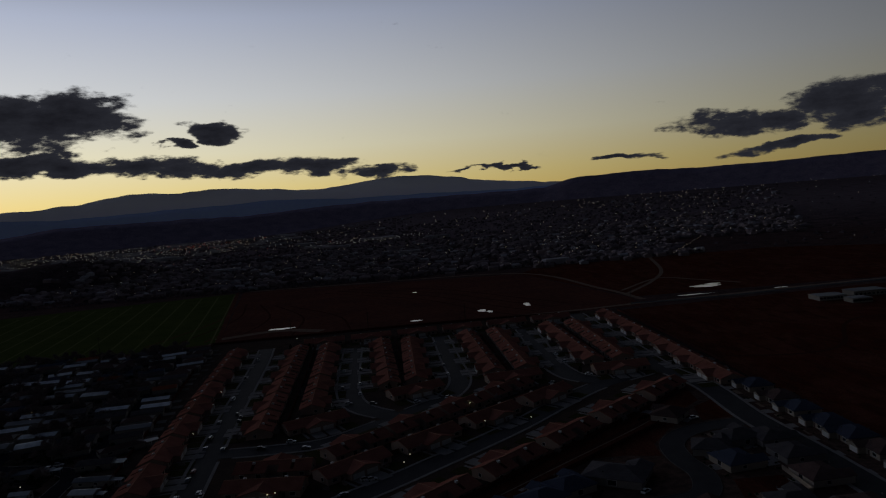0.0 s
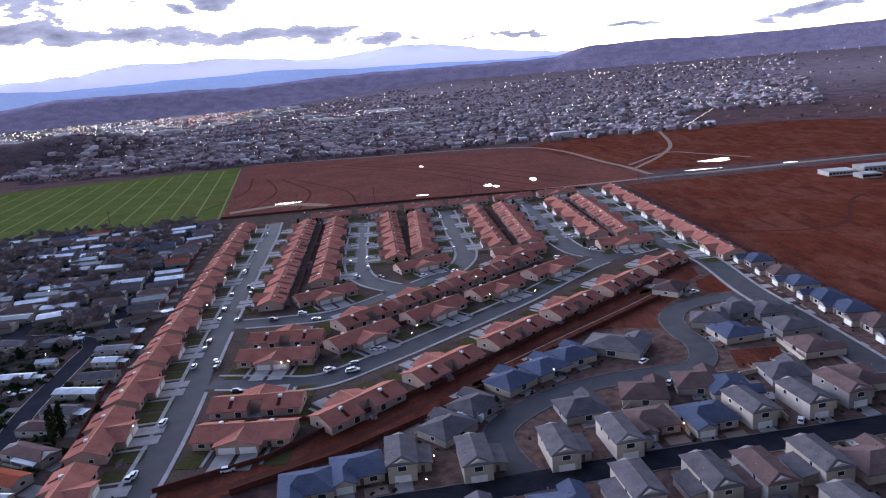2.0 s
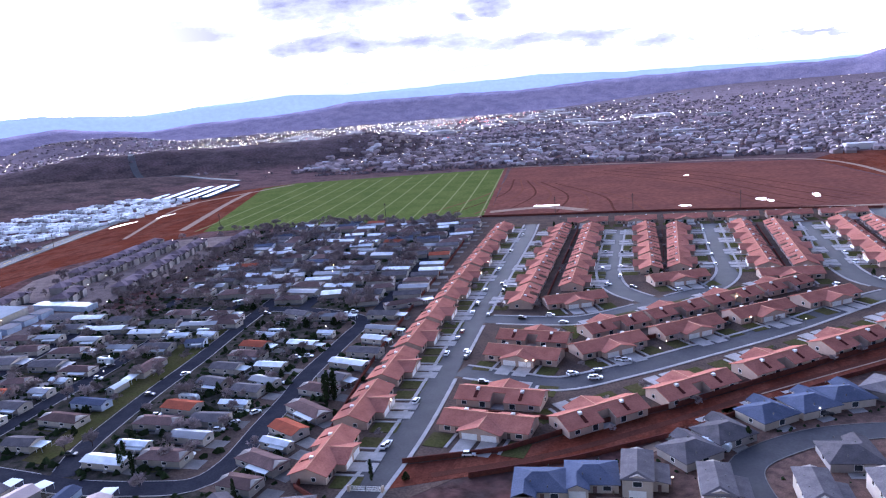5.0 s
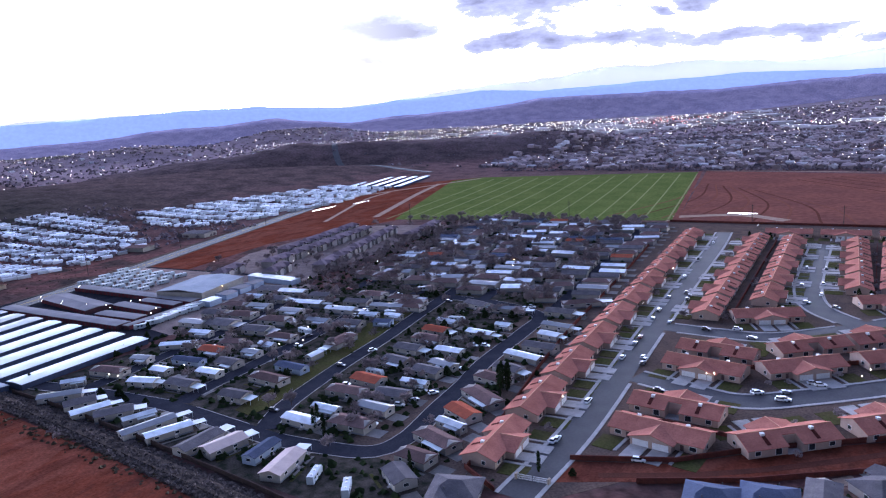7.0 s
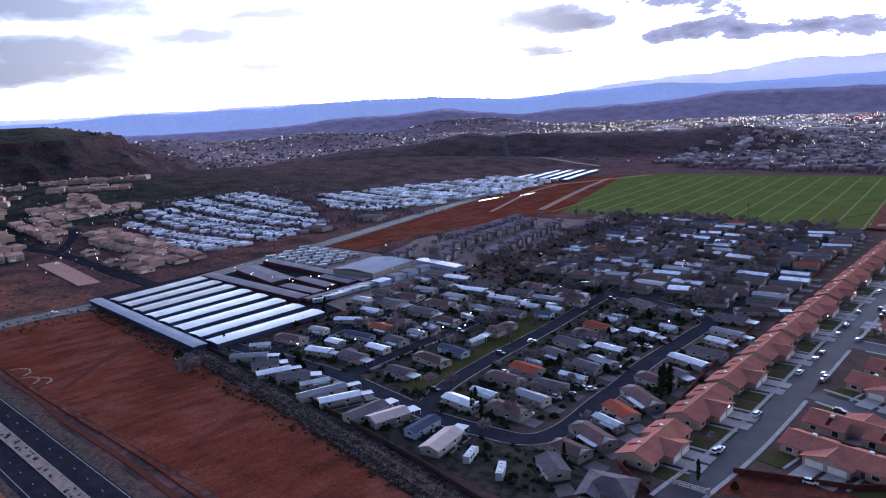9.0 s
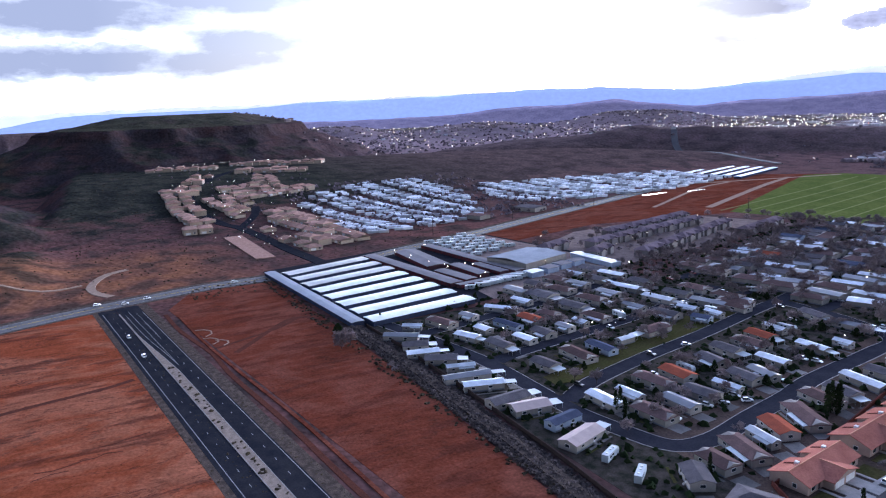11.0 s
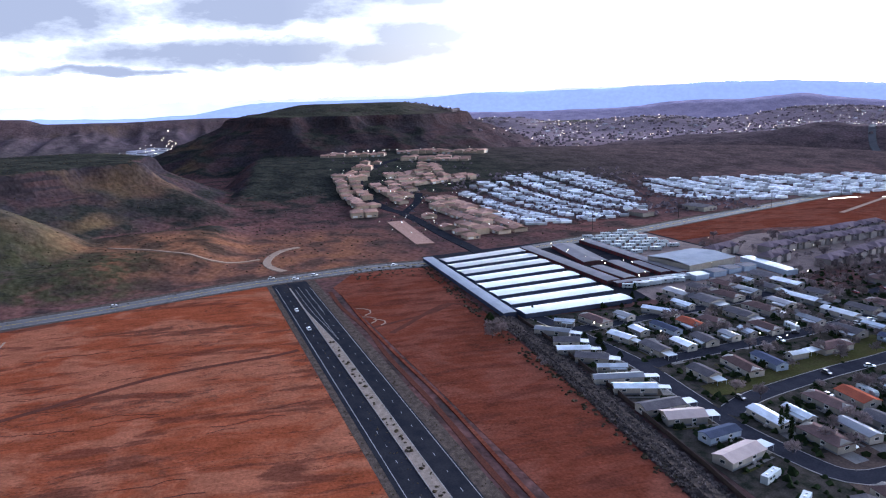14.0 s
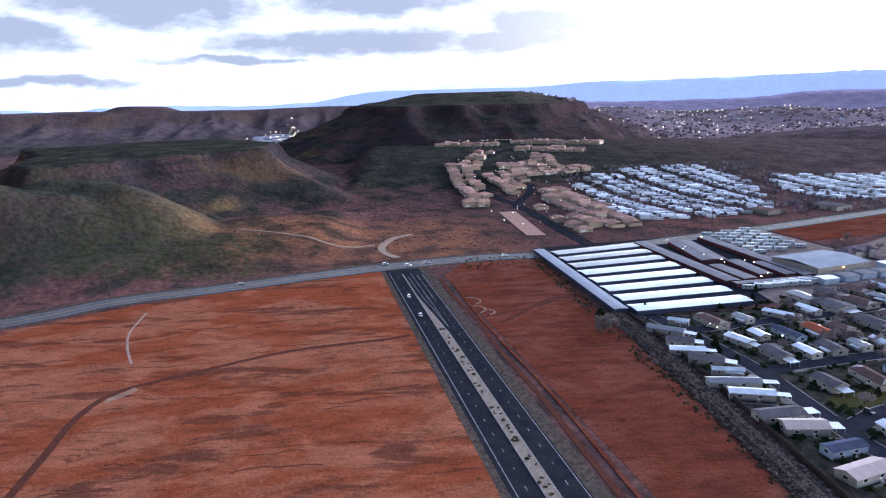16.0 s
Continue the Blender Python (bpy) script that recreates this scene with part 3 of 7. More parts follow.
def height(x, y):
    """Height of the land: a flat valley floor, mesas and gullies in the west, rising ground far off."""
    x, y = np.asarray(x, float), np.asarray(y, float)
    wob = 60 * (fbm(x, y, 220, 4, 3) - 0.5)
    gul = np.abs(fbm(x, y, 130, 3, 9) - 0.5) * 2
    fine = np.abs(fbm(x, y, 62, 3, 14) - 0.5) * 2
    # plateau under the tan housing estate, with a ramp up to it and a broken western edge
    h = 30 * ss(-690, -1130, x) * ss(-62, -8, y + 0.06 * (x + 800) + 0.35 * wob + 14 * (fine - 0.4)) * (1 - ss(1370, 1540, np.hypot(x, y)))
    # the big mesa, flat on top with a cliff band
    d = outside(x, y, MESA) + 0.7 * wob + 55 * (gul - 0.35) * 0.9 + 26 * (fine - 0.35)
    mesa = np.where(d < 0, 97 + 24 * ss(0, -170, d) + 5 * (fbm(x, y, 300, 3, 5) - 0.5), talus(d, 97, 225))
    h = np.maximum(h, mesa * (d < 225))
    # flat-topped hill to the south-west, cut by gullies
    d = outside(x, y, BUTTE) + 0.35 * wob + 34 * (gul - 0.4) + 20 * (fine - 0.35)
    a = np.where(d < 0, 61 + 2 * ss(0, -60, d), talus(d, 61, 128, 0.24))
    h = np.maximum(h, a * (d < 128))
    # rounded hill nearer by
    b = ridge(x + wob * 0.4, y + wob * 0.4, (-560, -400), (-612, -222), 76, 54, 125, 0.05)
    b = np.maximum(b, ridge(x + wob * 0.4, y + wob * 0.4, (-612, -222), (-668, -180), 54, 12, 88, 0.05))
    bank = ss(32, 95, -0.9 * (x + 489) - 0.437 * (y + 31))
    b = b * bank
    h = np.maximum(h, b * (0.80 + 0.42 * gul * ss(0, 30, b) + 0.12 * fine * ss(0, 20, b)))
    c = ridge(x + wob * 0.3, y - wob * 0.3, (-545, -185), (-570, -70), 13, 6, 52, 0.2)
    h = np.maximum(h, c * ss(26, 58, -0.9 * (x + 489) - 0.437 * (y + 31)) * (0.85 + 0.3 * fine))
    # raised dirt terrace between the road and the gully
    away = -0.9 * (x + 489) - 0.437 * (y + 31)
    t = 11 * ss(24, 84, away + 8 * (fine - 0.4)) * ss(-5, -60, y + 20 * (gul - 0.4)) * (1 - ss(195, 235, away + 0.4 * wob + 22 * (fine - 0.4)))
    h = np.maximum(h, t * (0.9 + 0.2 * gul) * ss(-330, -230, y))
    # badlands beyond, fluted by run-off
    flute = np.abs(fbm(x * 0.35, y, 120, 4, 21) - 0.5) * 2
    e = ridge(x + 0.6 * wob, y + 0.6 * wob, (-2150, -1500), (-2480, 350), 128, 100, 620, 0.0)
    cap = 84 + 16 * (fbm(x, y, 420, 3, 77) - 0.4) + 14 * ss(60, 30, np.hypot(x + 2230, (y + 640) * 0.5))
    spur = np.abs(fbm(x * 0.28, y, 95, 4, 23) - 0.5) * 2
    h = np.maximum(h, np.minimum(e, cap) * (1 - 0.55 * (1 - spur) * ss(4, 30, e) * (1 - ss(88, 104, e))))
    e2 = ridge(x + 0.5 * wob, y + 0.5 * wob, (-1750, -1300), (-1900, -620), 40, 26, 260, 0.0)
    h = np.maximum(h, e2 * (0.5 + 1.1 * flute))
    # low ridge north-west, with a saddle for the road
    g = ridge(x + wob, y + wob, (-1330, 830), (-1190, 1130), 28, 58, 230, 0.1)
    g = np.maximum(g, ridge(x + wob, y + wob, (-1130, 1230), (-760, 1560), 52, 44, 240, 0.15))
    h = np.maximum(h, g * (0.85 + 0.3 * gul))
    # isolated hills in the valley
    for px, py, ph, pr in ((-2450, 1500, 42, 420), (-2600, 2500, 55, 500), (-2850, 1050, 45, 330)):
        dd = np.hypot(x - px + wob, y - py + wob) / pr
        h = np.maximum(h, ph * (1 - ss(0.15, 1.0, dd)))
    # ground that climbs to the mesas in the north-east
    h = np.maximum(h, 60 * ss(1500, 3800, y + 0.55 * x) * ss(-500, 900, x + 0.25 * (y - 1500)))
    return h


def make_ground():
    xs = np.concatenate([np.arange(-4900, -2700, 50), np.arange(-2700, -1620, 13), np.arange(-1620, -410, 7), np.arange(-410, 4950, 75)])
    ys = np.concatenate([np.arange(-4900, -1500, 85), np.arange(-1500, -500, 14), np.arange(-500, 700, 8), np.arange(700, 1700, 18), np.arange(1700, 4950, 50)])
    X, Y = np.meshgrid(xs, ys)
    Z = height(X, Y)
    nx, ny = len(xs), len(ys)
    me = bpy.data.meshes.new("ground")
    idx = np.arange(nx * ny).reshape(ny, nx)
    quads = np.stack([idx[:-1, :-1], idx[:-1, 1:], idx[1:, 1:], idx[1:, :-1]], -1).reshape(-1, 4)
    me.from_pydata(np.stack([X, Y, Z], -1).reshape(-1, 3).tolist(), [], quads.tolist())
    me.polygons.foreach_set("use_smooth", np.ones(len(me.polygons), bool))
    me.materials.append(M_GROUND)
    return tagged(new("ground", me), "reddish desert valley floor with dry scrub and eroded mesas, haze-tinted far off", "ground", kind="structure")


def make_range(name, radius, knots, rough, material, label, depth=350, seed=31):
    """A far range round the valley: crest heights in degrees above the eye, by azimuth, with spurs and gullies."""
    az = np.arange(-60, 150, 0.12)
    kx, ky = zip(*sorted(knots))
    crest = np.interp(az, kx, ky)
    crest = np.convolve(np.pad(crest, 6, "edge"), np.ones(13) / 13, "valid")
    crest = crest + rough * (fbm(az * 10, az * 0 + 3.3, 14, 5, seed) - 0.5)
    rows = []
    for k, (s, out) in enumerate(((0.0, -depth), (0.3, -depth * 0.6), (0.6, -depth * 0.35), (0.82, -depth * 0.15), (1.0, 0.0), (0.0, 60))):
        r = radius + out
        top = 116 + radius * np.tan(np.radians(crest))
        zz = -20 + (top + 20) * s
        if 0 < s < 1:
            zz = zz + (top + 20) * 0.16 * (fbm(az * 10, az * 0 + 9.1 * k, 34, 3, seed + 9 + k) - 0.5)
        rows.append(np.stack([-np.sin(np.radians(az)) * r, np.cos(np.radians(az)) * r, zz], -1))
    P = np.stack(rows)
    m, c = P.shape[:2]
    idx = np.arange(m * c).reshape(m, c)
    quads = np.stack([idx[:-1, :-1], idx[1:, :-1], idx[1:, 1:], idx[:-1, 1:]], -1).reshape(-1, 4)
    me = bpy.data.meshes.new(name)
    me.from_pydata(P.reshape(-1, 3).tolist(), [], quads.tolist())
    me.polygons.foreach_set("use_smooth", np.ones(len(me.polygons), bool))
    me.materials.append(material)
    return tagged(new(name, me), label, "mountain", kind="structure")


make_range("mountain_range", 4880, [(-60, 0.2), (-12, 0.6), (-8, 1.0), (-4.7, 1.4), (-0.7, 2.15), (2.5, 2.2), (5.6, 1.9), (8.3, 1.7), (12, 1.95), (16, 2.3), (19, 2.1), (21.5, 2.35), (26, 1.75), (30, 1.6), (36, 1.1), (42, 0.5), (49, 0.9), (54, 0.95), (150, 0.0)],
           0.26, M_SNOW, "distant mountain range with snow on its crests, glowing with pale haze")
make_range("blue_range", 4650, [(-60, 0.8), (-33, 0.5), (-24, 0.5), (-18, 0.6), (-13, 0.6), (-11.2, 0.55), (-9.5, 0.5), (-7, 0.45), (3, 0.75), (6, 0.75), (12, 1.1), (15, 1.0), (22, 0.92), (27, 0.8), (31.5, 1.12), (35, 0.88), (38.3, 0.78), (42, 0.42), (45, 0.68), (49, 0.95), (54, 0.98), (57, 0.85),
           (62, 0.72), (68, 0.66), (72, 0.68), (76, 0.36), (84, 0.36), (88.5, 0.34), (91, -0.05), (93, -0.4), (98, -0.6), (104, -0.38), (106.8, -0.68), (108.2, -0.32), (110.8, -0.85), (113, -0.45), (150, -0.5)], 0.14, M_FOOT, "far mountain range across the valley, blue haze in its colour and glow", 300, 47)
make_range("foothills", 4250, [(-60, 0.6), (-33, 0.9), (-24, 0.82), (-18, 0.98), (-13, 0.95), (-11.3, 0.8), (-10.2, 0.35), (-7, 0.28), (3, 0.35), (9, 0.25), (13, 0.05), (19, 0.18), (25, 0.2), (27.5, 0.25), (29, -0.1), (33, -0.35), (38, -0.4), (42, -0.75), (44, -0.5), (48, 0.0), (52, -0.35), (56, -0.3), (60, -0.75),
           (66, -0.85), (74, -0.8), (80, -1.2), (95, -1.4), (150, -1.4)], 0.16, M_HILL, "low dark hills beyond the town, purple haze in their colour and glow", 420, 63)


make_ground()
field("green_field", [(-200, 648), (-286, 1062), (-614, 985), (-640, 935), (-486, 592)], M_GREEN, 0.10, "green winter crop field with pale straight irrigation lines")
field("ploughed_field", [(-196, 650), (-280, 1072), (126, 1005), (201, 708), (195, 655)], M_PLOUGH, 0.10, "dark red ploughed field with curved furrows")
field("red_lot_north", [(-452, 40), (-490, 60), (-500, 114), (-345, 115.5), (-240, 114), (-130, 108), (-60, 82)], M_DAMPSOIL, 0.06, "bare rust-red soil lot with erosion tracks", "bare soil")
field("red_lot_south", [(-482, -12), (-470, -2), (-300, 13), (-170, 25), (0, 42), (60, 40), (60, -330), (-340, -330), (-372, -222), (-420, -150), (-455, -75)], M_SOIL, 0.06, "bare rust-red soil lot with erosion gullies", "bare soil")
field("red_field_east", [(178, 150), (172, 640), (420, 665), (700, 600), (700, 150)], M_DAMPSOIL, 0.06, "bare rust-red field with a winding gully", "bare soil")
field("red_field_north", [(205, 712), (128, 1005), (170, 1080), (520, 1080), (900, 800), (760, 690)], M_DAMPSOIL, 0.05, "bare rust-red field with dirt tracks and puddles", "bare soil")
field("roadside_dirt", [(-500, 335), (-545, 330), (-640, 560), (-735, 860), (-610, 990), (-480, 590), (-520, 440)], M_DAMPSOIL, 0.05, "bare red dirt beside the main road", "bare soil")
A, _ = road("street", [(-97, 160), (-99, 216), (-111, 322), (-121.5, 418), (-134, 540), (-142, 600)], 11.2, M_ASPHALT, "grey asphalt residential street")
road("street", [(-98, 268), (-78, 264), (-54, 260.5), (-31, 277), (-3.5, 302), (36, 340), (86, 395), (134, 425)], 12, M_ASPHALT, "grey asphalt residential street")
road("street", [(-110, 338), (-80, 338), (-58, 341), (-37, 358), (-12, 385), (5, 405), (14, 440), (10, 500), (5, 590)], 12, M_ASPHALT, "grey asphalt residential street")
road("street", [(-22, 372), (-45, 397), (-55, 430), (-60, 480), (-66, 570)], 13, M_ASPHALT, "grey asphalt residential street")
road("street", [(100, 405), (82, 425), (75, 470), (76, 530), (76, 590)], 14, M_ASPHALT, "grey asphalt residential street")
road("street", [(130, 640), (131, 600), (136.5, 490), (138, 425), (146, 382), (145, 325), (148, 280), (150, 225), (152, 120)], 12, M_ASPHALT, "grey asphalt residential street")


def beside(x, off):
    """A place off metres to the left of the carriageways' axis, which is the southern edge of the median."""
    return (x - 0.0885 * off, 12.2 + 0.0889 * (x + 459) + 0.996 * off)


road("dual_carriageway", [beside(x, -5.0) for x in (-474, -400, -300, -200, -60, 200)], 9.9, M_NEWASPHALT, "dark asphalt carriageway with white lane lines")
road("dual_carriageway", [beside(x, 7.1) for x in (-476, -400, -300, -200, -60, 200)], 13.8, M_NEWASPHALT, "dark asphalt carriageway with white lane lines")
road("main_road", [(-300, -420), (-393, -222), (-428, -168), (-449, -104), (-475, -31), (-489, 20), (-499, 75), (-500, 135), (-530, 240), (-556, 330), (-628, 535), (-730, 848), (-760, 1105)], 17, M_OLDASPHALT, "grey asphalt main road")
LANE_A, _ = road("street", [(-345, 139), (-313, 146), (-283, 151), (-257, 154), (-224, 153.5), (-197, 153), (-172, 157), (-155, 163), (-151, 178), (-156, 206), (-160, 231), (-165.5, 256), (-170.4, 305), (-175, 330), (-202, 342), (-231, 345), (-248, 345)], 8.6, M_LANE, "dark asphalt lane of a mobile home park", step=4)
LANE_B, _ = road("street", [(-205, 157), (-215, 178), (-225, 221), (-232, 263), (-243, 314), (-249, 347), (-254, 372)], 8.6, M_LANE, "dark asphalt lane of a mobile home park")
LANE_C, _ = road("street", [(-259, 158), (-262, 167), (-265, 189), (-269.5, 227), (-272.6, 252), (-278.5, 285), (-292, 345)], 8.6, M_LANE, "dark asphalt lane of a mobile home park")
LANE_D, _ = road("street", [(-316, 149), (-319, 173), (-323, 200), (-327, 234), (-334, 268), (-345, 312)], 8.6, M_LANE, "dark asphalt lane of a mobile home park")


for own in range(6):
    pavements(own)
field("residential_lots", [(-168, 160), (-210, 640), (132, 655), (168, 640), (172, 380), (136, 390), (20, 280), (-60, 200), (-90, 160)], M_LOT, 0.05, "bare dirt yards between houses", "yard")


# ---- house parts ----
def gable(bm, x0, x1, y0, y1, ze, zr, th=0.22, along="x", hip=0.0, ym=None):
    """A pitched roof of two sloping plates (and hipped ends): ridge along x or y, eaves at ze, ridge at zr."""
    def P(u, v, z):
        return (u, v, z) if along == "x" else (v, u, z)
    if along == "y":
        x0, x1, y0, y1 = y0, y1, x0, x1
    ym = (y0 + y1) / 2 if ym is None else ym
    a = [bm.verts.new(P(*c)) for c in ((x0, y0, ze), (x1, y0, ze), (x1, y1, ze), (x0, y1, ze), (x0 + hip, ym, zr), (x1 - hip, ym, zr))]
    b = [bm.verts.new(P(*c)) for c in ((x0, y0, ze - th), (x1, y0, ze - th), (x1, y1, ze - th), (x0, y1, ze - th), (x0 + hip, ym, zr - th), (x1 - hip, ym, zr - th))]
    faces = [(a[0], a[1], a[5], a[4]), (a[2], a[3], a[4], a[5]), (b[1], b[0], b[4], b[5]), (b[3], b[2], b[5], b[4]),
             (a[1], a[0], b[0], b[1]), (a[3], a[2], b[2], b[3])]
    if hip:
        faces += [(a[1], a[2], a[5]), (a[3], a[0], a[4]), (a[2], a[1], b[1], b[2]), (a[0], a[3], b[3], b[0]), (b[2], b[1], b[5]), (b[0], b[3], b[4])]
    else:
        faces += [(a[0], a[4], b[4], b[0]), (a[4], a[3], b[3], b[4]), (a[5], a[1], b[1], b[5]), (a[2], a[5], b[5], b[2])]
    for f in faces:
        bm.faces.new(f)


def plate(bm, pts, th=0.2):
    """A sloping plate from its four upper corners."""
    a = [bm.verts.new(p) for p in pts]
    b = [bm.verts.new((p[0], p[1], p[2] - th)) for p in pts]
    bm.faces.new(a)
    bm.faces.new(b[::-1])
    for i in range(len(a)):
        j = (i + 1) % len(a)
        bm.faces.new((a[j], a[i], b[i], b[j]))


def pent(bm, x0, x1, y0, y1, h, zr, along="x"):
    """House walls with gable ends up to the ridge."""
    def P(u, v, z):
        return (u, v, z) if along == "x" else (v, u, z)
    if along == "y":
        x0, x1, y0, y1 = y0, y1, x0, x1
    ym = (y0 + y1) / 2
    ends = []
    for x in (x0, x1):
        ends.append([bm.verts.new(P(x, *c)) for c in ((y0, 0), (y1, 0), (y1, h), (ym, zr), (y0, h))])
    bm.faces.new(ends[0])
    bm.faces.new(ends[1][::-1])
    for i in range(5):
        j = (i + 1) % 5
        bm.faces.new((ends[0][j], ends[0][i], ends[1][i], ends[1][j]))
    bmesh.ops.recalc_face_normals(bm, faces=bm.faces[:])


def window(parent, x, y, z, w, h, face):
    """A framed window on a wall: face is the outward direction, one of -y, y, -x, x."""
    fr, pane = bmesh.new(), bmesh.new()
    for bm, g, d0, d1 in ((fr, 0.12, -0.03, 0.05), (pane, 0.0, -0.02, 0.075)):
        if face in ("-y", "y"):
            s = -1 if face == "-y" else 1
            box(bm, x - w / 2 - g, x + w / 2 + g, min(y + s * d0, y + s * d1), max(y + s * d0, y + s * d1), z - g, z + h + g)
        else:
            s = -1 if face == "-x" else 1
            box(bm, min(x + s * d0, x + s * d1), max(x + s * d0, x + s * d1), y - w / 2 - g, y + w / 2 + g, z - g, z + h + g)
    n = len(fr.faces)
    me = bpy.data.meshes.new("pane")
    pane.to_mesh(me)
    pane.free()
    fr.from_mesh(me)
    bpy.data.meshes.remove(me)
    fr.faces.ensure_lookup_table()
    for f in fr.faces[n:]:
        f.material_index = 1
    part("window", fr, (M_PAINT, M_GLASS), parent)


def garage_door(parent, x, y, w, face=-1):
    bm = bmesh.new()
    for k in range(4):
        box(bm, x - w / 2, x + w / 2, min(y, y + face * 0.07), max(y, y + face * 0.07), 0.1 + k * 0.55, 0.1 + k * 0.55 + 0.51)
    part("garage_door", bm, M_PAINT, parent, "white sectional garage door")


def make_duplex():
    e = tagged(new("duplex"), "pink stucco duplex with terracotta tile roof and white garage doors", "house", "terracotta duplexes")
    w = bmesh.new()
    pent(w, -14, -2.2, -5.5, 6, 2.9, 5.15)
    pent(w, 2.2, 14, -5.5, 6, 2.9, 5.15)
    box(w, -2.2, 2.2, -5.4, 2.4, 0, 4.2)
    pent(w, -6.2, 6.2, -8.6, -4.0, 2.8, 4.7, along="y")
    part("wall", w, M_STUCCO, e)
    r = bmesh.new()
    yr, zr, ze = 0.3, 5.5, 3.0
    for x0, x1, yb in ((-14.6, -2.2, 6.8), (-2.2, 2.2, 2.6), (2.2, 14.6, 6.8)):
        zb = zr + (ze - zr) * (yb - yr) / (6.8 - yr)
        plate(r, ((x0, yr, zr), (x1, yr, zr), (x1, yb, zb), (x0, yb, zb))[::-1])
    plate(r, ((-14.6, -6.2, ze), (14.6, -6.2, ze), (14.6, yr, zr), (-14.6, yr, zr)))
    for s in (-1, 1):
        plate(r, ((s * 7.0, -9.2, 2.85), (0, -9.2, 4.95), (0, -0.5, 4.95), (s * 7.0, -5.0, 2.85)))
    bmesh.ops.recalc_face_normals(r, faces=r.faces[:])
    roof = part("roof", r, M_TILE, e, "terracotta tile roof")
    c = bmesh.new()
    box(c, -14.6, 14.6, yr - 0.16, yr + 0.16, zr - 0.05, zr + 0.09)
    box(c, -0.15, 0.15, -9.2, -0.6, 4.9, 5.04)
    part("ridge_cap", c, M_RIDGE, roof)
    k = bmesh.new()
    box(k, -2.2, 2.2, 2.4, 6.3, 0.02, 0.14)
    part("patio", k, M_CONCRETE, e, "concrete patio slab")
    for s in (-1, 1):
        q = bmesh.new()
        box(q, s * 7.5 - 0.55, s * 7.5 + 0.55, 1.1, 2.2, 4.6, 5.6)
        part("roof_cooler", q, M_PAINT, e, "white rooftop cooler")
        q = bmesh.new()
        sl = (ze - zr) / (6.8 - yr)
        ya, yb = 2.3, 5.6
        plate(q, ((s * 7.5 - 0.5, ya, zr + sl * (ya - yr) + 0.10), (s * 7.5 + 0.6, ya, zr + sl * (ya - yr) + 0.10), (s * 7.5 + 0.65, yb, zr + sl * (yb - yr) + 0.10), (s * 7.5 - 0.55, yb, zr + sl * (yb - yr) + 0.10)), 0.06)
        part("streak", q, M_STAIN, roof, "dark rust streak below the cooler")
        garage_door(e, s * 3.0, -8.62, 4.8)
        q = bmesh.new()
        box(q, s * 8.2 - 0.5, s * 8.2 + 0.5, -5.58, -5.5, 0.1, 2.15)
        part("door", q, M_BROWNSHINGLE, e, "brown front door")
        window(e, s * 11.3, -5.5, 0.9, 1.9, 1.3, "-y")
        window(e, s * 11.2, 6.0, 0.9, 1.6, 1.3, "y")
        window(e, s * 5.0, 6.0, 0.4, 1.8, 1.9, "y")
        window(e, s * 14.0, -1.5, 1.0, 1.2, 1.2, "x" if s > 0 else "-x")
    return e


def make_drive(name, boxes, material, z, label, category):
    bm = bmesh.new()
    for x0, x1, y0, y1 in boxes:
        box(bm, x0, x1, y0, y1, 0.0, z)
    return tagged(mesh_ob(name, bm, material), label, category, kind="structure")


def rowpos(p, q, n):
    for i in range(n):
        s = (i + 0.5) / n
        yield p[0] + (q[0] - p[0]) * s, p[1] + (q[1] - p[1]) * s, math.degrees(math.atan2(q[1] - p[1], q[0] - p[0]))


# rows of duplexes: the street lies to the right of the way from the first end to the second
DUPLEX_ROWS = [((-115.9, 167), (-163, 590), 11), ((-110, 580), (-93, 354), 6), ((-71, 390), (-86, 580), 5), ((-44, 580), (-30, 430), 4), ((-13, 437), (-20, 575), 4),
               ((26, 582), (36, 440), 4), ((57, 444), (50, 582), 4), ((94, 588), (101, 450), 4), ((120, 448), (116, 590), 4), ((151, 625), (160, 378), 7), ((-112, 596), (122, 620), 6),
               ((134, 390), (-50, 217), 6), ((-56, 288), (74, 397), 4), ((52, 415), (-54, 316), 4)]
DUPLEX_SINGLES = [((-86, 219), (-56, 217), 1), ((-56, 240), (-88, 241), 1), ((-89, 287), (-59, 284), 1), ((-59, 306), (-89, 308), 1),
                  ((-80, 362), (-52, 377), 1), ((-28, 410), (0, 424), 1), ((97, 428), (127, 430), 1), ((31, 425), (61, 431), 1)]
duplex = drive = lawn = None
for p, q, n in DUPLEX_ROWS + DUPLEX_SINGLES:
    for x, y, r in rowpos(p, q, n):
        m = pose(x, y, 0.05, 0, 0, r) @ Matrix.Diagonal((1.08, 1.06, 1.04, 1))
        if duplex is None:
            duplex = make_duplex()
            duplex.matrix_world = m
            drive = make_drive("driveway", ((-5.9, -0.7, -17.5, -8.6), (0.7, 5.9, -17.5, -8.6), (-8.7, -7.7, -15, -5.6), (7.7, 8.7, -15, -5.6)), M_CONCRETE, 0.22, "pale concrete twin driveway", "driveway")
            drive.matrix_world = m
            lawn = make_drive("lawn", ((-15.5, -8.9, -15.5, -6.6), (8.9, 15.5, -15.5, -6.6)), M_LAWN, 0.15, "patchy winter lawn in a front yard", "lawn")
            lawn.matrix_world = m
        else:
            copy_thing(duplex, m)
            copy_thing(drive, m)
            copy_thing(lawn, m)


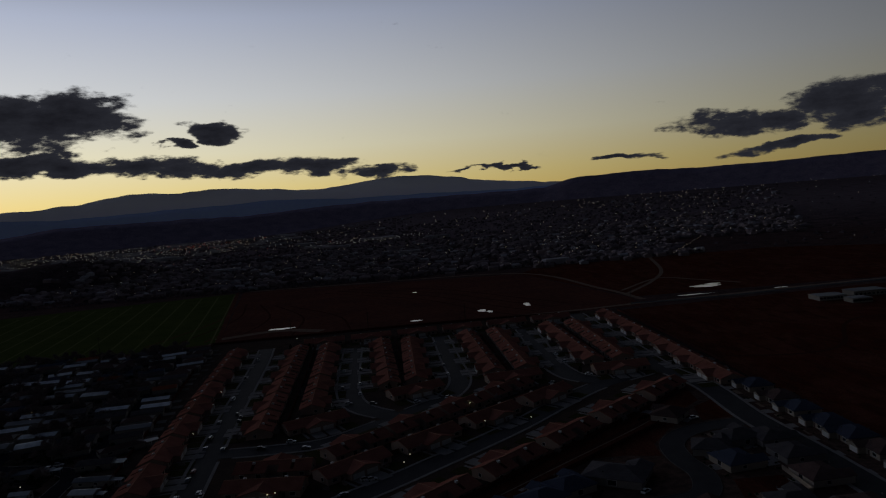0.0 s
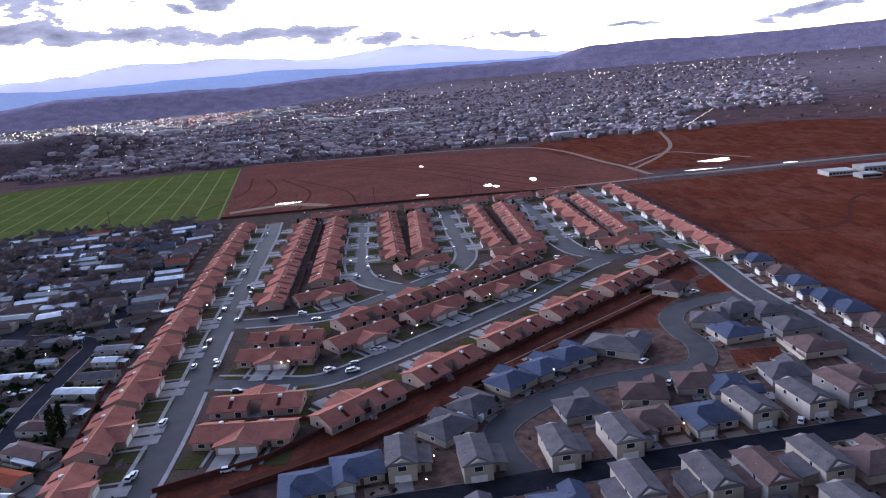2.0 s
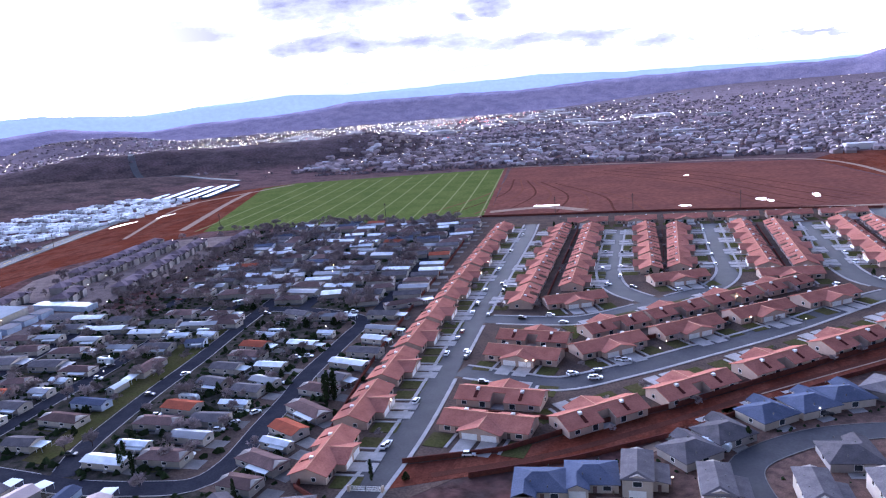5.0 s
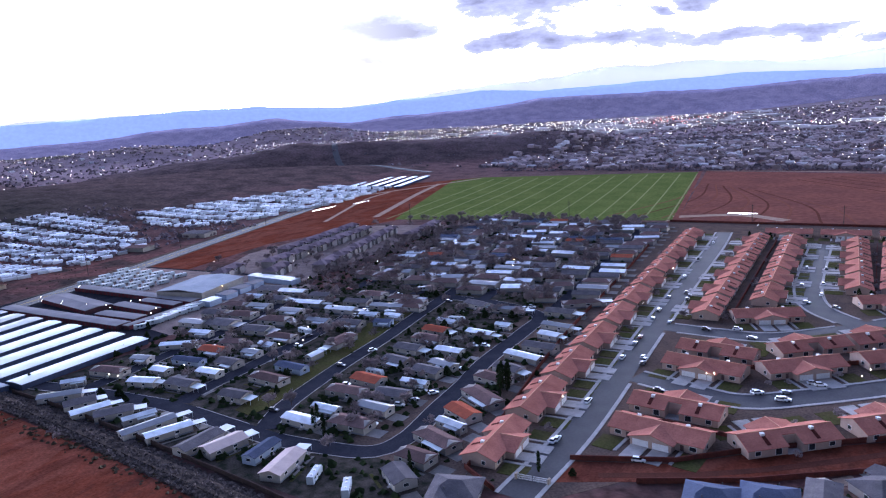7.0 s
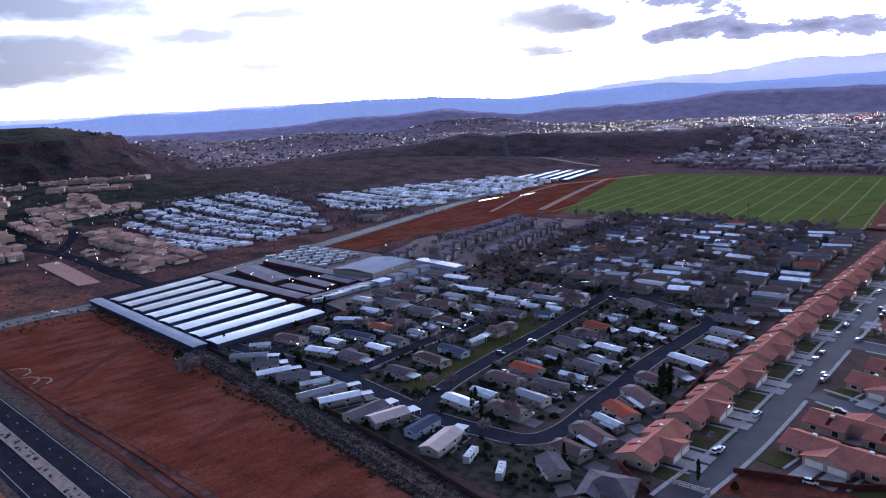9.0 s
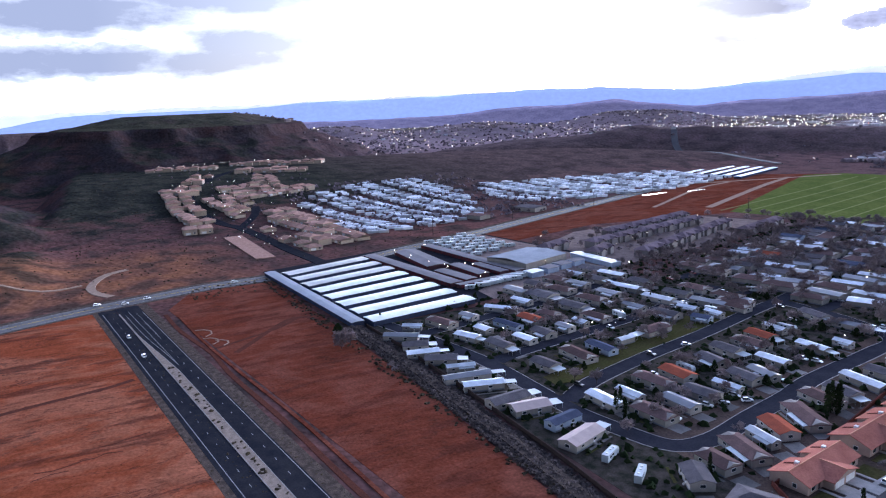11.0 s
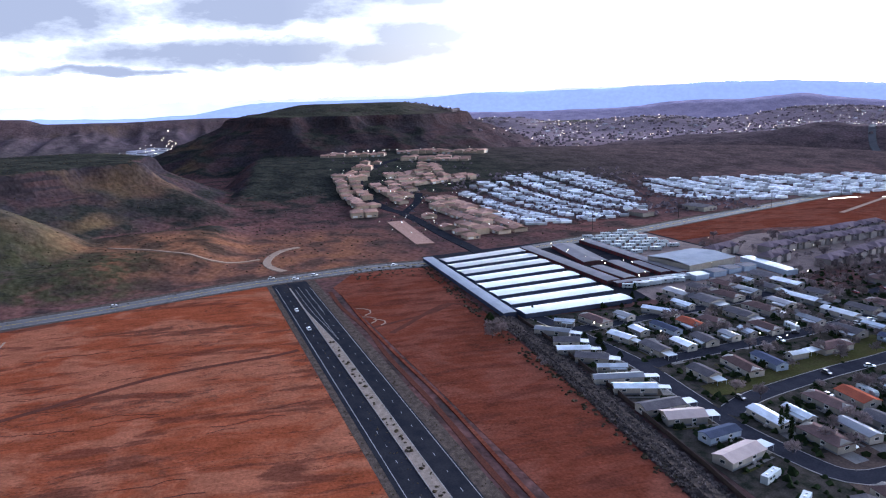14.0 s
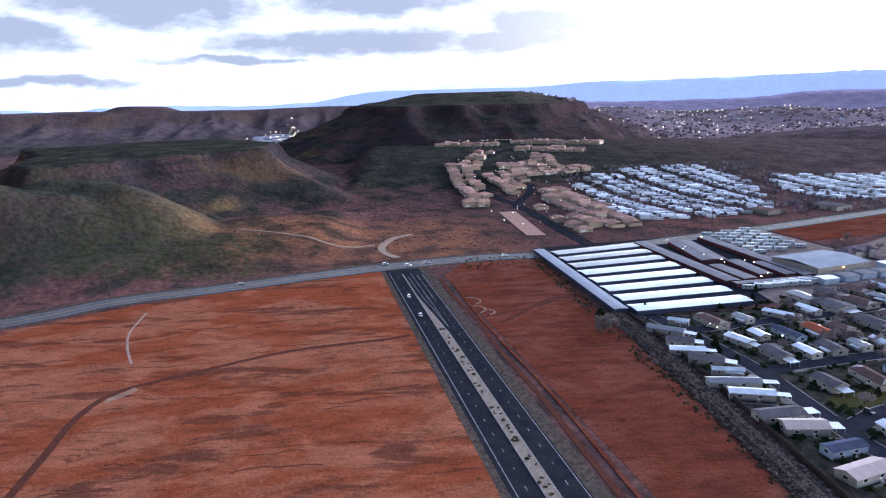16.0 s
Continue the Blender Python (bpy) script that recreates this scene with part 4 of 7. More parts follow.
def wall_run(pts, height=1.8, th=0.3, material=None, name="block_wall", label="dark red block wall between yards", step=12.0):
    """A yard wall along a line, with piers."""
    line = smooth_line(pts, 40.0)
    bm = bmesh.new()
    ribbon(bm, line, th / 2, -th / 2, 0, height)
    ribbon(bm, line, th / 2 + 0.06, -th / 2 - 0.06, height, height + 0.1)
    ob = tagged(mesh_ob(name, bm, material or M_BLOCK), label, "wall", kind="structure")
    return ob


for pts in ([(-119, 168), (-131, 222), (-148, 305), (-172, 470), (-200, 640)], [(-82, 366), (-88, 450), (-97, 575)], [(-22, 432), (-31, 575)], [(46, 444), (38, 580)], [(110, 452), (105, 588)],
            [(-68, 185), (-38.7, 201), (-8, 224), (47, 278), (101.6, 325)], [(-92, 189), (-61.5, 203), (-41, 222.5), (-7.6, 247.5), (50, 300.5), (110, 355), (136, 384)], [(-200, 642), (0, 652), (135, 645)],
            [(-90, 229.5), (-50, 228)], [(-90, 296.5), (-50, 296), (0, 335), (62, 404)], [(168, 640), (173, 500), (176, 370)], [(-120, 168), (-104, 160)]):
    wall_run(pts)
field("red_ditch", [(-92, 188), (-61.5, 202), (-41, 221), (-7.6, 246), (50, 299), (110, 353), (134, 378), (132, 356), (101.6, 326), (47, 279), (-8, 225), (-38.7, 202), (-68, 186), (-90, 174)], M_DAMPSOIL, 0.09, "rust-red dirt drainage ditch between walls", "ditch")


# ---- mobile home park ----
field("park_lots", [(-345, 128), (-340, 300), (-330, 345), (-400, 560), (-205, 640), (-118, 168), (-125, 128)], M_PARK, 0.045, "gravel and dirt lots of a mobile home park", "yard")
LAWN_EDGE = [(-231, 164), (-221, 163), (-219.5, 172), (-224, 198), (-230, 223), (-237, 263), (-247, 307), (-250, 320), (-259, 310), (-257, 262), (-250, 232), (-239, 214), (-237, 199), (-233, 183)]
field("park_green", LAWN_EDGE, M_LAWN, 0.16, "mown grass strip in the mobile home park", "lawn")


def make_home(length, width, roof_mat, wall_mat, label, carport=None, awning=False, hipped=False, plain=False):
    """A mobile home on its skirting: long axis along x, door side at -y."""
    e = tagged(new("mobile_home"), label, "mobile home", "mobile homes in the park")
    l, w = length / 2, width / 2
    b = bmesh.new()
    pent(b, -l, l, -w, w, 3.0, 3.0 + w * 0.26)
    part("body", b, wall_mat, e)
    k = bmesh.new()
    box(k, -l + 0.06, l - 0.06, -w - 0.03, w + 0.03, 0.0, 0.65)
    part("skirting", k, M_GREYMETAL, e, "grey skirting panels")
    r = bmesh.new()
    gable(r, -l - 0.35, l + 0.35, -w - 0.4, w + 0.4, 3.05, 3.05 + w * 0.32, 0.14, hip=w * 0.8 if hipped else 0.0)
    part("roof", r, roof_mat, e)
    if plain:
        return e
    for i in range(2):
        x = -l + length * (i + 0.5) / 2.3
        window(e, x, -w, 1.45, 1.5, 0.95, "-y")
    window(e, l, 0.0, 1.4, 1.9, 1.05, "x")
    window(e, -l, 0.0, 1.4, 1.9, 1.05, "-x")
    d = bmesh.new()
    box(d, l * 0.25 - 0.45, l * 0.25 + 0.45, -w - 0.06, -w, 0.7, 2.65)
    part("door", d, M_PAINT, e)
    st = bmesh.new()
    for i in range(3):
        box(st, l * 0.25 - 0.7, l * 0.25 + 0.7, -w - 0.35 * (3 - i), -w - 0.06, 0.22 * i, 0.22 * (i + 1))
    part("steps", st, M_CONCRETE, e)
    if carport:
        a = bmesh.new()
        plate(a, ((l - 0.3, -w * 0.75, 2.55), (l + 5.6, -w * 0.75, 2.45), (l + 5.6, w * 0.55, 2.45), (l - 0.3, w * 0.55, 2.75)), 0.1)
        for x in (l + 2.4, l + 5.4):
            for y in (-w * 0.7, w * 0.5):
                box(a, x - 0.05, x + 0.05, y - 0.05, y + 0.05, 0, 2.4)
        part("carport", a, carport, e, "metal carport roof on thin posts")
    if awning:
        a = bmesh.new()
        plate(a, ((-l * 0.2, -w - 2.3, 2.4), (l * 0.9, -w - 2.3, 2.4), (l * 0.9, -w - 0.1, 2.75), (-l * 0.2, -w - 0.1, 2.75)), 0.1)
        for x in (-l * 0.18, l * 0.35, l * 0.88):
            box(a, x - 0.05, x + 0.05, -w - 2.25, -w - 2.15, 0, 2.36)
        part("awning", a, M_WHITE, e, "narrow white metal awning on thin posts")
    return e


M_CREAM = mat("cream_siding", (0.36, 0.33, 0.30), (0.30, 0.28, 0.26), 0.5, 0.8, fine=0.05, objrand=0.25)
M_BLUESIDING = mat("pale_blue_siding", (0.34, 0.40, 0.50), (0.30, 0.36, 0.46), 0.5, 0.8, fine=0.05)
M_PINKROOF = mat("pale_pink_roof", (0.52, 0.42, 0.39), (0.46, 0.37, 0.35), 0.4, 0.8, fine=0.06)
HOMES = {}
for key, roof_m, wall_m, text in (("w", M_HOMEWHITE, M_CREAM, "cream mobile home with white metal roof"),
                                  ("g", M_GREYSHINGLE, M_CREAM, "cream mobile home with grey shingle roof"),
                                  ("b", M_BROWNSHINGLE, M_CREAM, "cream mobile home with brown shingle roof"),
                                  ("r", M_REDSHINGLE, M_CREAM, "cream mobile home with orange-red roof"),
                                  ("d", M_BLUESHINGLE, M_BLUESIDING, "pale blue mobile home with dark blue-grey roof"),
                                  ("m", M_GREYMETAL, M_CREAM, "cream mobile home with grey metal roof"),
                                  ("p", M_PINKROOF, M_CREAM, "cream mobile home with pale pink roof")):
    HOMES[key] = (roof_m, wall_m, text)
MADE = {}
PLACED = []


def home(key, x, y, rot, z=0.045, plain=False):
    q = (math.sin(x * 12.9 + y * 7.3) * 43.7) % 1.0
    m = pose(x, y, z, 0, 0, rot) @ Matrix.Diagonal((0.94 + 0.24 * q, 1.0 + 0.28 * ((q * 7.1) % 1.0), 0.95 + 0.15 * ((q * 3.7) % 1.0), 1))
    PLACED.append((x, y, rot))
    kind = int(q * 997) % 4
    if (key, plain, kind) in MADE:
        return copy_thing(MADE[key, plain, kind], m)
    roof_m, wall_m, text = HOMES[key]
    wide = key in "gbpr"
    ob = make_home(15.5 if wide else 16.5, 8.8 if wide else 6.6, roof_m, wall_m, text, (M_WHITE, None, M_GREYMETAL, None)[kind], kind == 1 and not wide, key == "b", plain)
    ob.matrix_world = m
    MADE[key, plain, kind] = ob
    return ob


def homes_along(p, q, kinds, rot, jitter=0.6, plain=False):
    rnd = random.Random(int(p[0] * 7 + p[1]))
    n = len(kinds)
    for i, k in enumerate(kinds):
        if k == ".":
            continue
        s = (i + 0.5) / n
        home(k, p[0] + (q[0] - p[0]) * s + rnd.uniform(-jitter, jitter), p[1] + (q[1] - p[1]) * s, rot + rnd.uniform(-4, 4) * (2.5 if plain else 1), plain=plain)


VANS = []


def park_home(key, x, y, rot, length):
    """A home by its middle, turn and whole length; long ones end in a carport."""
    if key == "v":
        VANS.append((x, y, rot))
        return
    PLACED.append((x, y, rot))
    slim = key == "n"
    key = "w" if slim else key
    port = length > 18.5
    wide = key in "gbpr"
    kind = 0 if port else 2 * (int(abs(x * 3 + y * 5)) % 2) + 1
    body = (length - 5.0 if port else length) / (15.5 if wide else 16.5)
    m = pose(x, y, 0.045, 0, 0, rot) @ Matrix.Translation((-2.6 if port else 0.0, 0, 0)) @ Matrix.Diagonal((max(0.6, min(1.25, body)), 0.66 if slim else 0.94, 0.98, 1))
    if (key, False, kind) in MADE:
        copy_thing(MADE[key, False, kind], m)
        return
    roof_m, wall_m, text = HOMES[key]
    ob = make_home(15.5 if wide else 16.5, 8.8 if wide else 6.6, roof_m, wall_m, text, M_WHITE if port else None, kind == 1, key == "b")
    ob.matrix_world = m
    MADE[key, False, kind] = ob


for q in (("w", -194, 167, 2, 16.7), ("n", -193, 179, 3, 12.4), ("b", -175, 174, 5, 17.0), ("m", -176, 189, 1, 15.1), ("g", -178, 203, 8, 13.9), ("w", -177, 217, 5, 16.5), ("g", -180, 231, 358, 15.2), ("b", -198, 197, 6, 16.0), ("r", -198, 211, 358, 14.7), ("v", -202, 220, 359, 11.4), ("g", -201, 235, 353, 13.4), ("g", -204, 252, 360, 18.9), ("b", -206, 268, 0, 17.5), ("r", -208, 281, 358, 18.8), ("w", -214, 296, 356, 16.2), ("w", -186, 257, 1, 13.9), ("m", -178, 240, 349, 13.4), ("d", -242, 207, 1, 16.6)):
    park_home(*q)
for q in (("b", -241, 192, 0, 17.6), ("g", -237, 172, 6, 19.7), ("b", -247, 244, 277, 23.5), ("w", -244, 224, 274, 12.8), ("d", -247, 281, 15, 9.0), ("v", -255, 299, 16, 14.2), ("b", -257, 320, 14, 17.4), ("g", -271, 170, 6, 21.7), ("w", -274, 185, 7, 12.6), ("g", -276, 198, 3, 14.7), ("m", -277, 213, 6, 12.4), ("w", -279, 225, 1, 13.4), ("b", -282, 238, 7, 14.9), ("v", -279, 252, 356, 12.5), ("m", -284, 268, 6, 17.2), ("w", -291, 164, 20, 18.7), ("d", -298, 191, 10, 17.5), ("r", -299, 207, 7, 15.0)):
    park_home(*q)
for q in (("b", -301, 220, 20, 11.1), ("w", -299, 176, 8, 9.5), ("b", -323, 164, 14, 16.9), ("m", -324, 182, 14, 13.3), ("w", -326, 205, 36, 18.4), ("w", -325, 147, 54, 13.9), ("m", -312, 137, 51, 22.9), ("g", -296, 137, 68, 19.1), ("w", -284, 135, 73, 23.7), ("g", -271, 138, 59, 21.5), ("w", -258, 138, 71, 17.2), ("m", -246, 137, 78, 24.3), ("w", -234, 138, 71, 28.1), ("g", -216, 138, 92, 24.8), ("p", -205, 141, 81, 20.2), ("d", -189, 142, 99, 14.3), ("p", -175, 141, 106, 22.4), ("v", -160, 139, 115, 11.8)):
    park_home(*q)
for q in (("v", -145, 138, 126, 13.0), ("g", -134, 151, 329, 13.6), ("b", -137, 164, 357, 11.9), ("b", -138, 178, 344, 16.2), ("w", -140, 190, 350, 16.4), ("r", -142, 201, 338, 15.0), ("b", -143, 217, 334, 18.2), ("b", -149, 236, 351, 14.8), ("g", -146, 248, 348, 19.6), ("w", -150, 265, 351, 18.2), ("g", -149, 280, 360, 18.1), ("w", -150, 297, 352, 18.8), ("m", -153, 312, 357, 19.7), ("b", -160, 358, 37, 22.9), ("m", -192, 330, 10, 21.7), ("g", -214, 331, 346, 22.8), ("w", -182, 302, 2, 11.4), ("w", -184, 286, 357, 22.8)):
    park_home(*q)
for q in (("b", -253, 312, 3, 18.5), ("w", -249, 293, 360, 14.5)):
    park_home(*q)
# homes further in, along the western lanes
homes_along((-262, 262), (-268, 335), "gwmb", 8)
homes_along((-286, 282), (-294, 335), "wgb", 8)
homes_along((-303, 233), (-326, 320), "gbmwg", 10)
homes_along((-330, 215), (-352, 320), "wgbmgw", 12)
homes_along((-350, 225), (-372, 320), "mgbwg", 12)
homes_along((-163, 326), (-168, 345), "g", 5)
# northern half of the park
for k, x in enumerate((-163, -187, -212, -236, -261, -285, -310, -334)):
    rnd = random.Random(50 + k)
    y0 = 352 if x > -250 else 362
    homes_along((x, y0), (x - 38, 618), "".join(rnd.choice("wggwmbdmbbgwrg" if i % 7 else "b.") for i in range(18)), 12, 4.0, True)
    if k % 2 == 0:
        road("street", [(x - 10, 342), (x - 30, 480), (x - 50, 612)], 7.5, M_LANE, "dark asphalt lane of a mobile home park")


# ---- trees and shrubs ----
def limb(bm, a, b, ra, rb, sides=4):
    d = (b - a).normalized()
    u = d.orthogonal().normalized()
    v = d.cross(u)
    ring = []
    for c, r in ((a, ra), (b, rb)):
        ring.append([bm.verts.new(c + (u * math.cos(2 * math.pi * i / sides) + v * math.sin(2 * math.pi * i / sides)) * r) for i in range(sides)])
    for i in range(sides):
        j = (i + 1) % sides
        bm.faces.new((ring[0][i], ring[0][j], ring[1][j], ring[1][i]))


def make_bare_tree(seed, h=9.0):
    rnd = random.Random(seed)
    e = tagged(new("bare_tree"), "leafless winter tree with a haze of fine brown twigs", "tree", "bare winter trees")
    tr, tw = bmesh.new(), bmesh.new()

    def grow(a, d, length, r, level):
        b = a + d * length
        limb(tr if level < 2 else tw, a, b, r, r * 0.62, 5 if level < 2 else 3)
        if level == 4:
            return
        for _ in range((5, 4, 5, 5)[level]):
            dd = (d + Vector((rnd.uniform(-1, 1), rnd.uniform(-1, 1), rnd.uniform(-0.45, 0.45))) * (1.0 if level else 1.1)).normalized()
            start = a + d * length * rnd.uniform(0.55, 1.0)
            grow(start, dd, length * rnd.uniform(0.66, 0.92), max(r * 0.55, 0.095), level + 1)

    grow(Vector((0, 0, 0)), Vector((0, 0, 1)), h * 0.28, h * 0.022, 0)
    part("trunk", tr, M_BARK, e)
    part("crown", tw, M_TWIG, e, "fine bare twigs")
    return e


def make_evergreen(seed, h=6.0, r=2.2, slim=False):
    rnd = random.Random(seed)
    e = tagged(new("cypress" if slim else "evergreen_tree"), "slim dark green cypress" if slim else "dense dark green evergreen tree", "tree", "evergreen trees")
    tr, cr = bmesh.new(), bmesh.new()
    limb(tr, Vector((0, 0, 0)), Vector((0, 0, h * 0.6)), 0.16, 0.07, 5)
    for _ in range(420):
        t = rnd.random() ** 0.8
        a = rnd.uniform(0, 2 * math.pi)
        prof = (1 - t) ** 0.7 * (0.35 + 0.65 * min(1, t * 5)) if not slim else min(1, t * 4) * (1 - t) ** 0.4
        rr = r * prof * rnd.uniform(0.5, 1.08)
        c = Vector((math.cos(a) * rr, math.sin(a) * rr, 0.25 + t * (h - 0.4)))
        s = rnd.uniform(0.25, 0.6) * (0.6 if slim else 1.0)
        vs = [bm_v for bm_v in (cr.verts.new(c + Vector((rnd.uniform(-s, s), rnd.uniform(-s, s), rnd.uniform(-s, s)))) for _ in range(4))]
        for f in ((0, 1, 2), (0, 2, 3), (1, 3, 2)):
            cr.faces.new([vs[i] for i in f])
    part("trunk", tr, M_BARK, e)
    part("crown", cr, M_NEEDLE, e)
    return e


TREES = {}


def tree(kind, x, y, s=1.0, z=0.04):
    m = pose(x, y, z, 0, 0, (x * 37 + y * 91) % 360) @ Matrix.Scale(s, 4)
    if kind in TREES:
        return copy_thing(TREES[kind], m)
    ob = {"a": lambda: make_bare_tree(3), "b": lambda: make_bare_tree(8), "c": lambda: make_bare_tree(15), "e": lambda: make_evergreen(4),
          "f": lambda: make_evergreen(6, 4.5, 2.6), "s": lambda: make_evergreen(9, 7.0, 0.75, True)}[kind]()
    ob.matrix_world = m
    TREES[kind] = ob
    return ob


rnd = random.Random(11)
for k in range(240):
    s = rnd.random()
    x0 = -160 - 190 * rnd.random()
    y = 165 + 190 * s ** 0.7
    x = x0 - 0.16 * (y - 170)
    if clear_of(Vector((x, y)), -1, 1.0):
        tree(rnd.choice("aabbccef"), x, y, rnd.uniform(0.65, 1.15))
for x, y in ((-139, 224), (-141, 227), (-139, 230), (-142, 231), (-140, 233)):
    tree("s", x, y, 1.35)
for x, y, k, q in ((-97.4, 177.0, "s", 0.8), (-87, 180, "f", 0.7), (13.7, 224, "e", 1.25), (-135, 158, "s", 0.8)):
    tree(k, x, y, q)
for x, y in ((-186, 165), (-179, 163), (-188, 169)):
    tree("s", x, y, 1.0)
for x, y, k, s in ((-172, 158, "b", 0.8), (-212, 178, "a", 1.0), (-250, 300, "c", 1.0), (-292, 150, "f", 1.0), (-283, 147, "f", 0.9), (-300, 146, "f", 1.0), (-272, 150, "f", 0.8), (-352, 140, "e", 1.1),
                   (-306, 175, "f", 1.2), (-280, 188, "f", 1.1), (-355, 205, "e", 1.3), (-190, 190, "f", 0.8), (-197, 240, "e", 0.8), (-150, 190, "b", 0.6)):
    tree(k, x, y, s)


def woods(name, spots, label):
    """Many bare trees in one mesh."""
    verts, faces, slots = [], [], []
    for kind, x, y, s in spots:
        a = (x * 37 + y * 91) % 6.28
        c, d = s * math.cos(a), s * math.sin(a)
        for slot, ob in enumerate(sorted(TREES[kind].children, key=lambda o: o.name, reverse=True)):
            k = len(verts)
            verts += [(x + v.co.x * c - v.co.y * d, y + v.co.x * d + v.co.y * c, 0.04 + v.co.z * s) for v in ob.data.vertices]
            faces += [tuple(k + i for i in f.vertices) for f in ob.data.polygons]
            slots += [slot] * len(ob.data.polygons)
    me = bpy.data.meshes.new(name)
    me.from_pydata(verts, [], faces)
    me.materials.append(M_BARK)
    me.materials.append(M_TWIG)
    me.polygons.foreach_set("material_index", slots)
    return tagged(new(name, me), label, "trees", kind="stuff")


spots = []
while len(spots) < 340:
    y = 350 + 280 * rnd.random()
    x = -175 - 200 * rnd.random() - 0.16 * (y - 350)
    if clear_of(Vector((x, y)), -1, 1.0):
        spots.append((rnd.choice("abc"), x, y, rnd.uniform(0.75, 1.3)))
woods("park_trees", spots, "leafless winter trees among the mobile homes")


# trees in the terracotta estate
for k in range(130):
    p, q, n = DUPLEX_ROWS[k % len(DUPLEX_ROWS)]
    s = rnd.random()
    dx, dy = q[0] - p[0], q[1] - p[1]
    ln = math.hypot(dx, dy)
    off = rnd.choice((10.5, 12.0, -9.5))
    x, y = p[0] + dx * s + dy / ln * off, p[1] + dy * s - dx / ln * off
    if clear_of(Vector((x, y)), -1, 0.5):
        tree(rnd.choice("abcabcf"), x, y, rnd.uniform(0.4, 0.75))
for x, y in ((-120, 590), (-104, 588), (-28, 588), (-14, 590), (62, 596), (96, 602), (-30, 432), (-24, 430), (88, 432)):
    tree("e", x, y, 1.0)


# ---- storage yard ----
field("storage_yard", [(-522, 118), (-345, 124), (-352, 215), (-385, 300), (-430, 345), (-555, 330)], M_NEWASPHALT, 0.075, "dark asphalt yard between storage sheds", "yard")


def storage_shed(x0, x1, y0, y1, h, roof_m, wall_m, doors, label, rot=0.0):
    e = tagged(new("storage_shed"), label, "shed", "storage sheds")
    cx, cy = (x0 + x1) / 2, (y0 + y1) / 2
    l, w = (x1 - x0) / 2, (y1 - y0) / 2
    b = bmesh.new()
    box(b, -l, l, -w, w, 0, h)
    part("wall", b, wall_m, e)
    r = bmesh.new()
    gable(r, -l - 0.3, l + 0.3, -w - 0.3, w + 0.3, h + 0.15, h + 0.15 + min(l, w) * 0.09, 0.2, along="x" if l > w else "y")
    part("roof", r, roof_m, e)
    n = int(max(l, w) * 2 / 4.2) if doors else 0
    for i in range(n):
        for s in (-1, 1):
            d = bmesh.new()
            if l > w:
                x = -l + 2 * l * (i + 0.5) / n
                box(d, x - 1.3, x + 1.3, min(s * w, s * (w + 0.05)), max(s * w, s * (w + 0.05)), 0.05, 2.4)
            else:
                y = -w + 2 * w * (i + 0.5) / n
                box(d, min(s * l, s * (l + 0.05)), max(s * l, s * (l + 0.05)), y - 1.3, y + 1.3, 0.05, 2.4)
            part("roller_door", d, doors, e)
    e.matrix_world = pose(cx, cy, 0.07, 0, 0, rot)
    return e


M_DARKWALL = mat("dark_maroon_wall", (0.085, 0.045, 0.05), (0.07, 0.04, 0.045), 0.5, 0.8)
M_MAROON = mat("maroon_door", (0.12, 0.035, 0.04), (0.10, 0.03, 0.035), 0.5, 0.6)
M_GREYROOF = mat("weathered_metal_roof", (0.24, 0.225, 0.235), (0.19, 0.18, 0.19), 0.1, 0.6, fine=0.06)
M_PALESHED = mat("pale_grey_roof", (0.33, 0.35, 0.39), (0.27, 0.29, 0.32), 0.1, 0.6, fine=0.08)
M_NAVY = mat("navy_wall", (0.05, 0.06, 0.10), (0.04, 0.05, 0.085), 0.5, 0.8)
storage_shed(-506, -349, 118.5, 126, 2.7, M_PALESHED, M_NAVY, None, "long narrow storage shed with pale grey roof", 2.2)
for i in range(8):
    x = -498 + i * 20.8
    storage_shed(x - 6.0, x + 6.0, 126 + 0.8 * i, 196 + 0.8 * i, 2.8, M_GREYMETAL if i < 3 else M_WHITE, M_NAVY, M_NAVY, "storage shed with grey metal roof" if i < 3 else "storage shed with bright white metal roof", 12 - i)


# ---- shingle-roofed estate in the south-east ----
field("estate_lots", [(-60, 160), (-20, 205), (66, 303), (126, 366), (140, 375), (139, 130), (-60, 130)], M_GRAVEL, 0.055, "gravel and dirt yards of a housing estate", "yard")
field("estate_lots", [(157, 395), (172, 395), (186, 150), (158, 150)], M_GRAVEL, 0.14, "gravel yards of a housing estate", "yard")
field("bare_red_yard", [(107, 257), (126, 257), (122, 238), (104, 241)], M_DAMPSOIL, 0.075, "bare red dirt of an unbuilt plot", "bare soil")
field("bare_red_yard", [(60, 290), (93, 325), (116, 329), (104, 318), (91, 300), (90, 286), (76, 290)], M_DAMPSOIL, 0.075, "bare red dirt of an unbuilt plot", "bare soil")
field("bare_red_yard", [(126, 346), (139, 356), (139, 327), (122, 325)], M_DAMPSOIL, 0.075, "bare red dirt of an unbuilt plot", "bare soil")
base = len(ROADS)
road("street", [(24, 150), (22, 172), (14, 192), (12.5, 208), (22, 221), (38, 233), (60, 240.5), (80, 243), (92, 247), (98, 263), (96, 282), (99, 300), (114, 314), (146, 320)], 10, M_ASPHALT, "grey asphalt residential street with pale kerbs", step=3)
road("street", [(-60, 168), (-3, 175), (22, 179), (54, 184), (92, 189), (150, 196)], 10, M_NEWASPHALT, "dark asphalt residential street")
pavements(base, 0, 0.3, material=M_PAD, name="kerb")
pavements(base + 1, 0, 0.3, material=M_PAD, name="kerb")


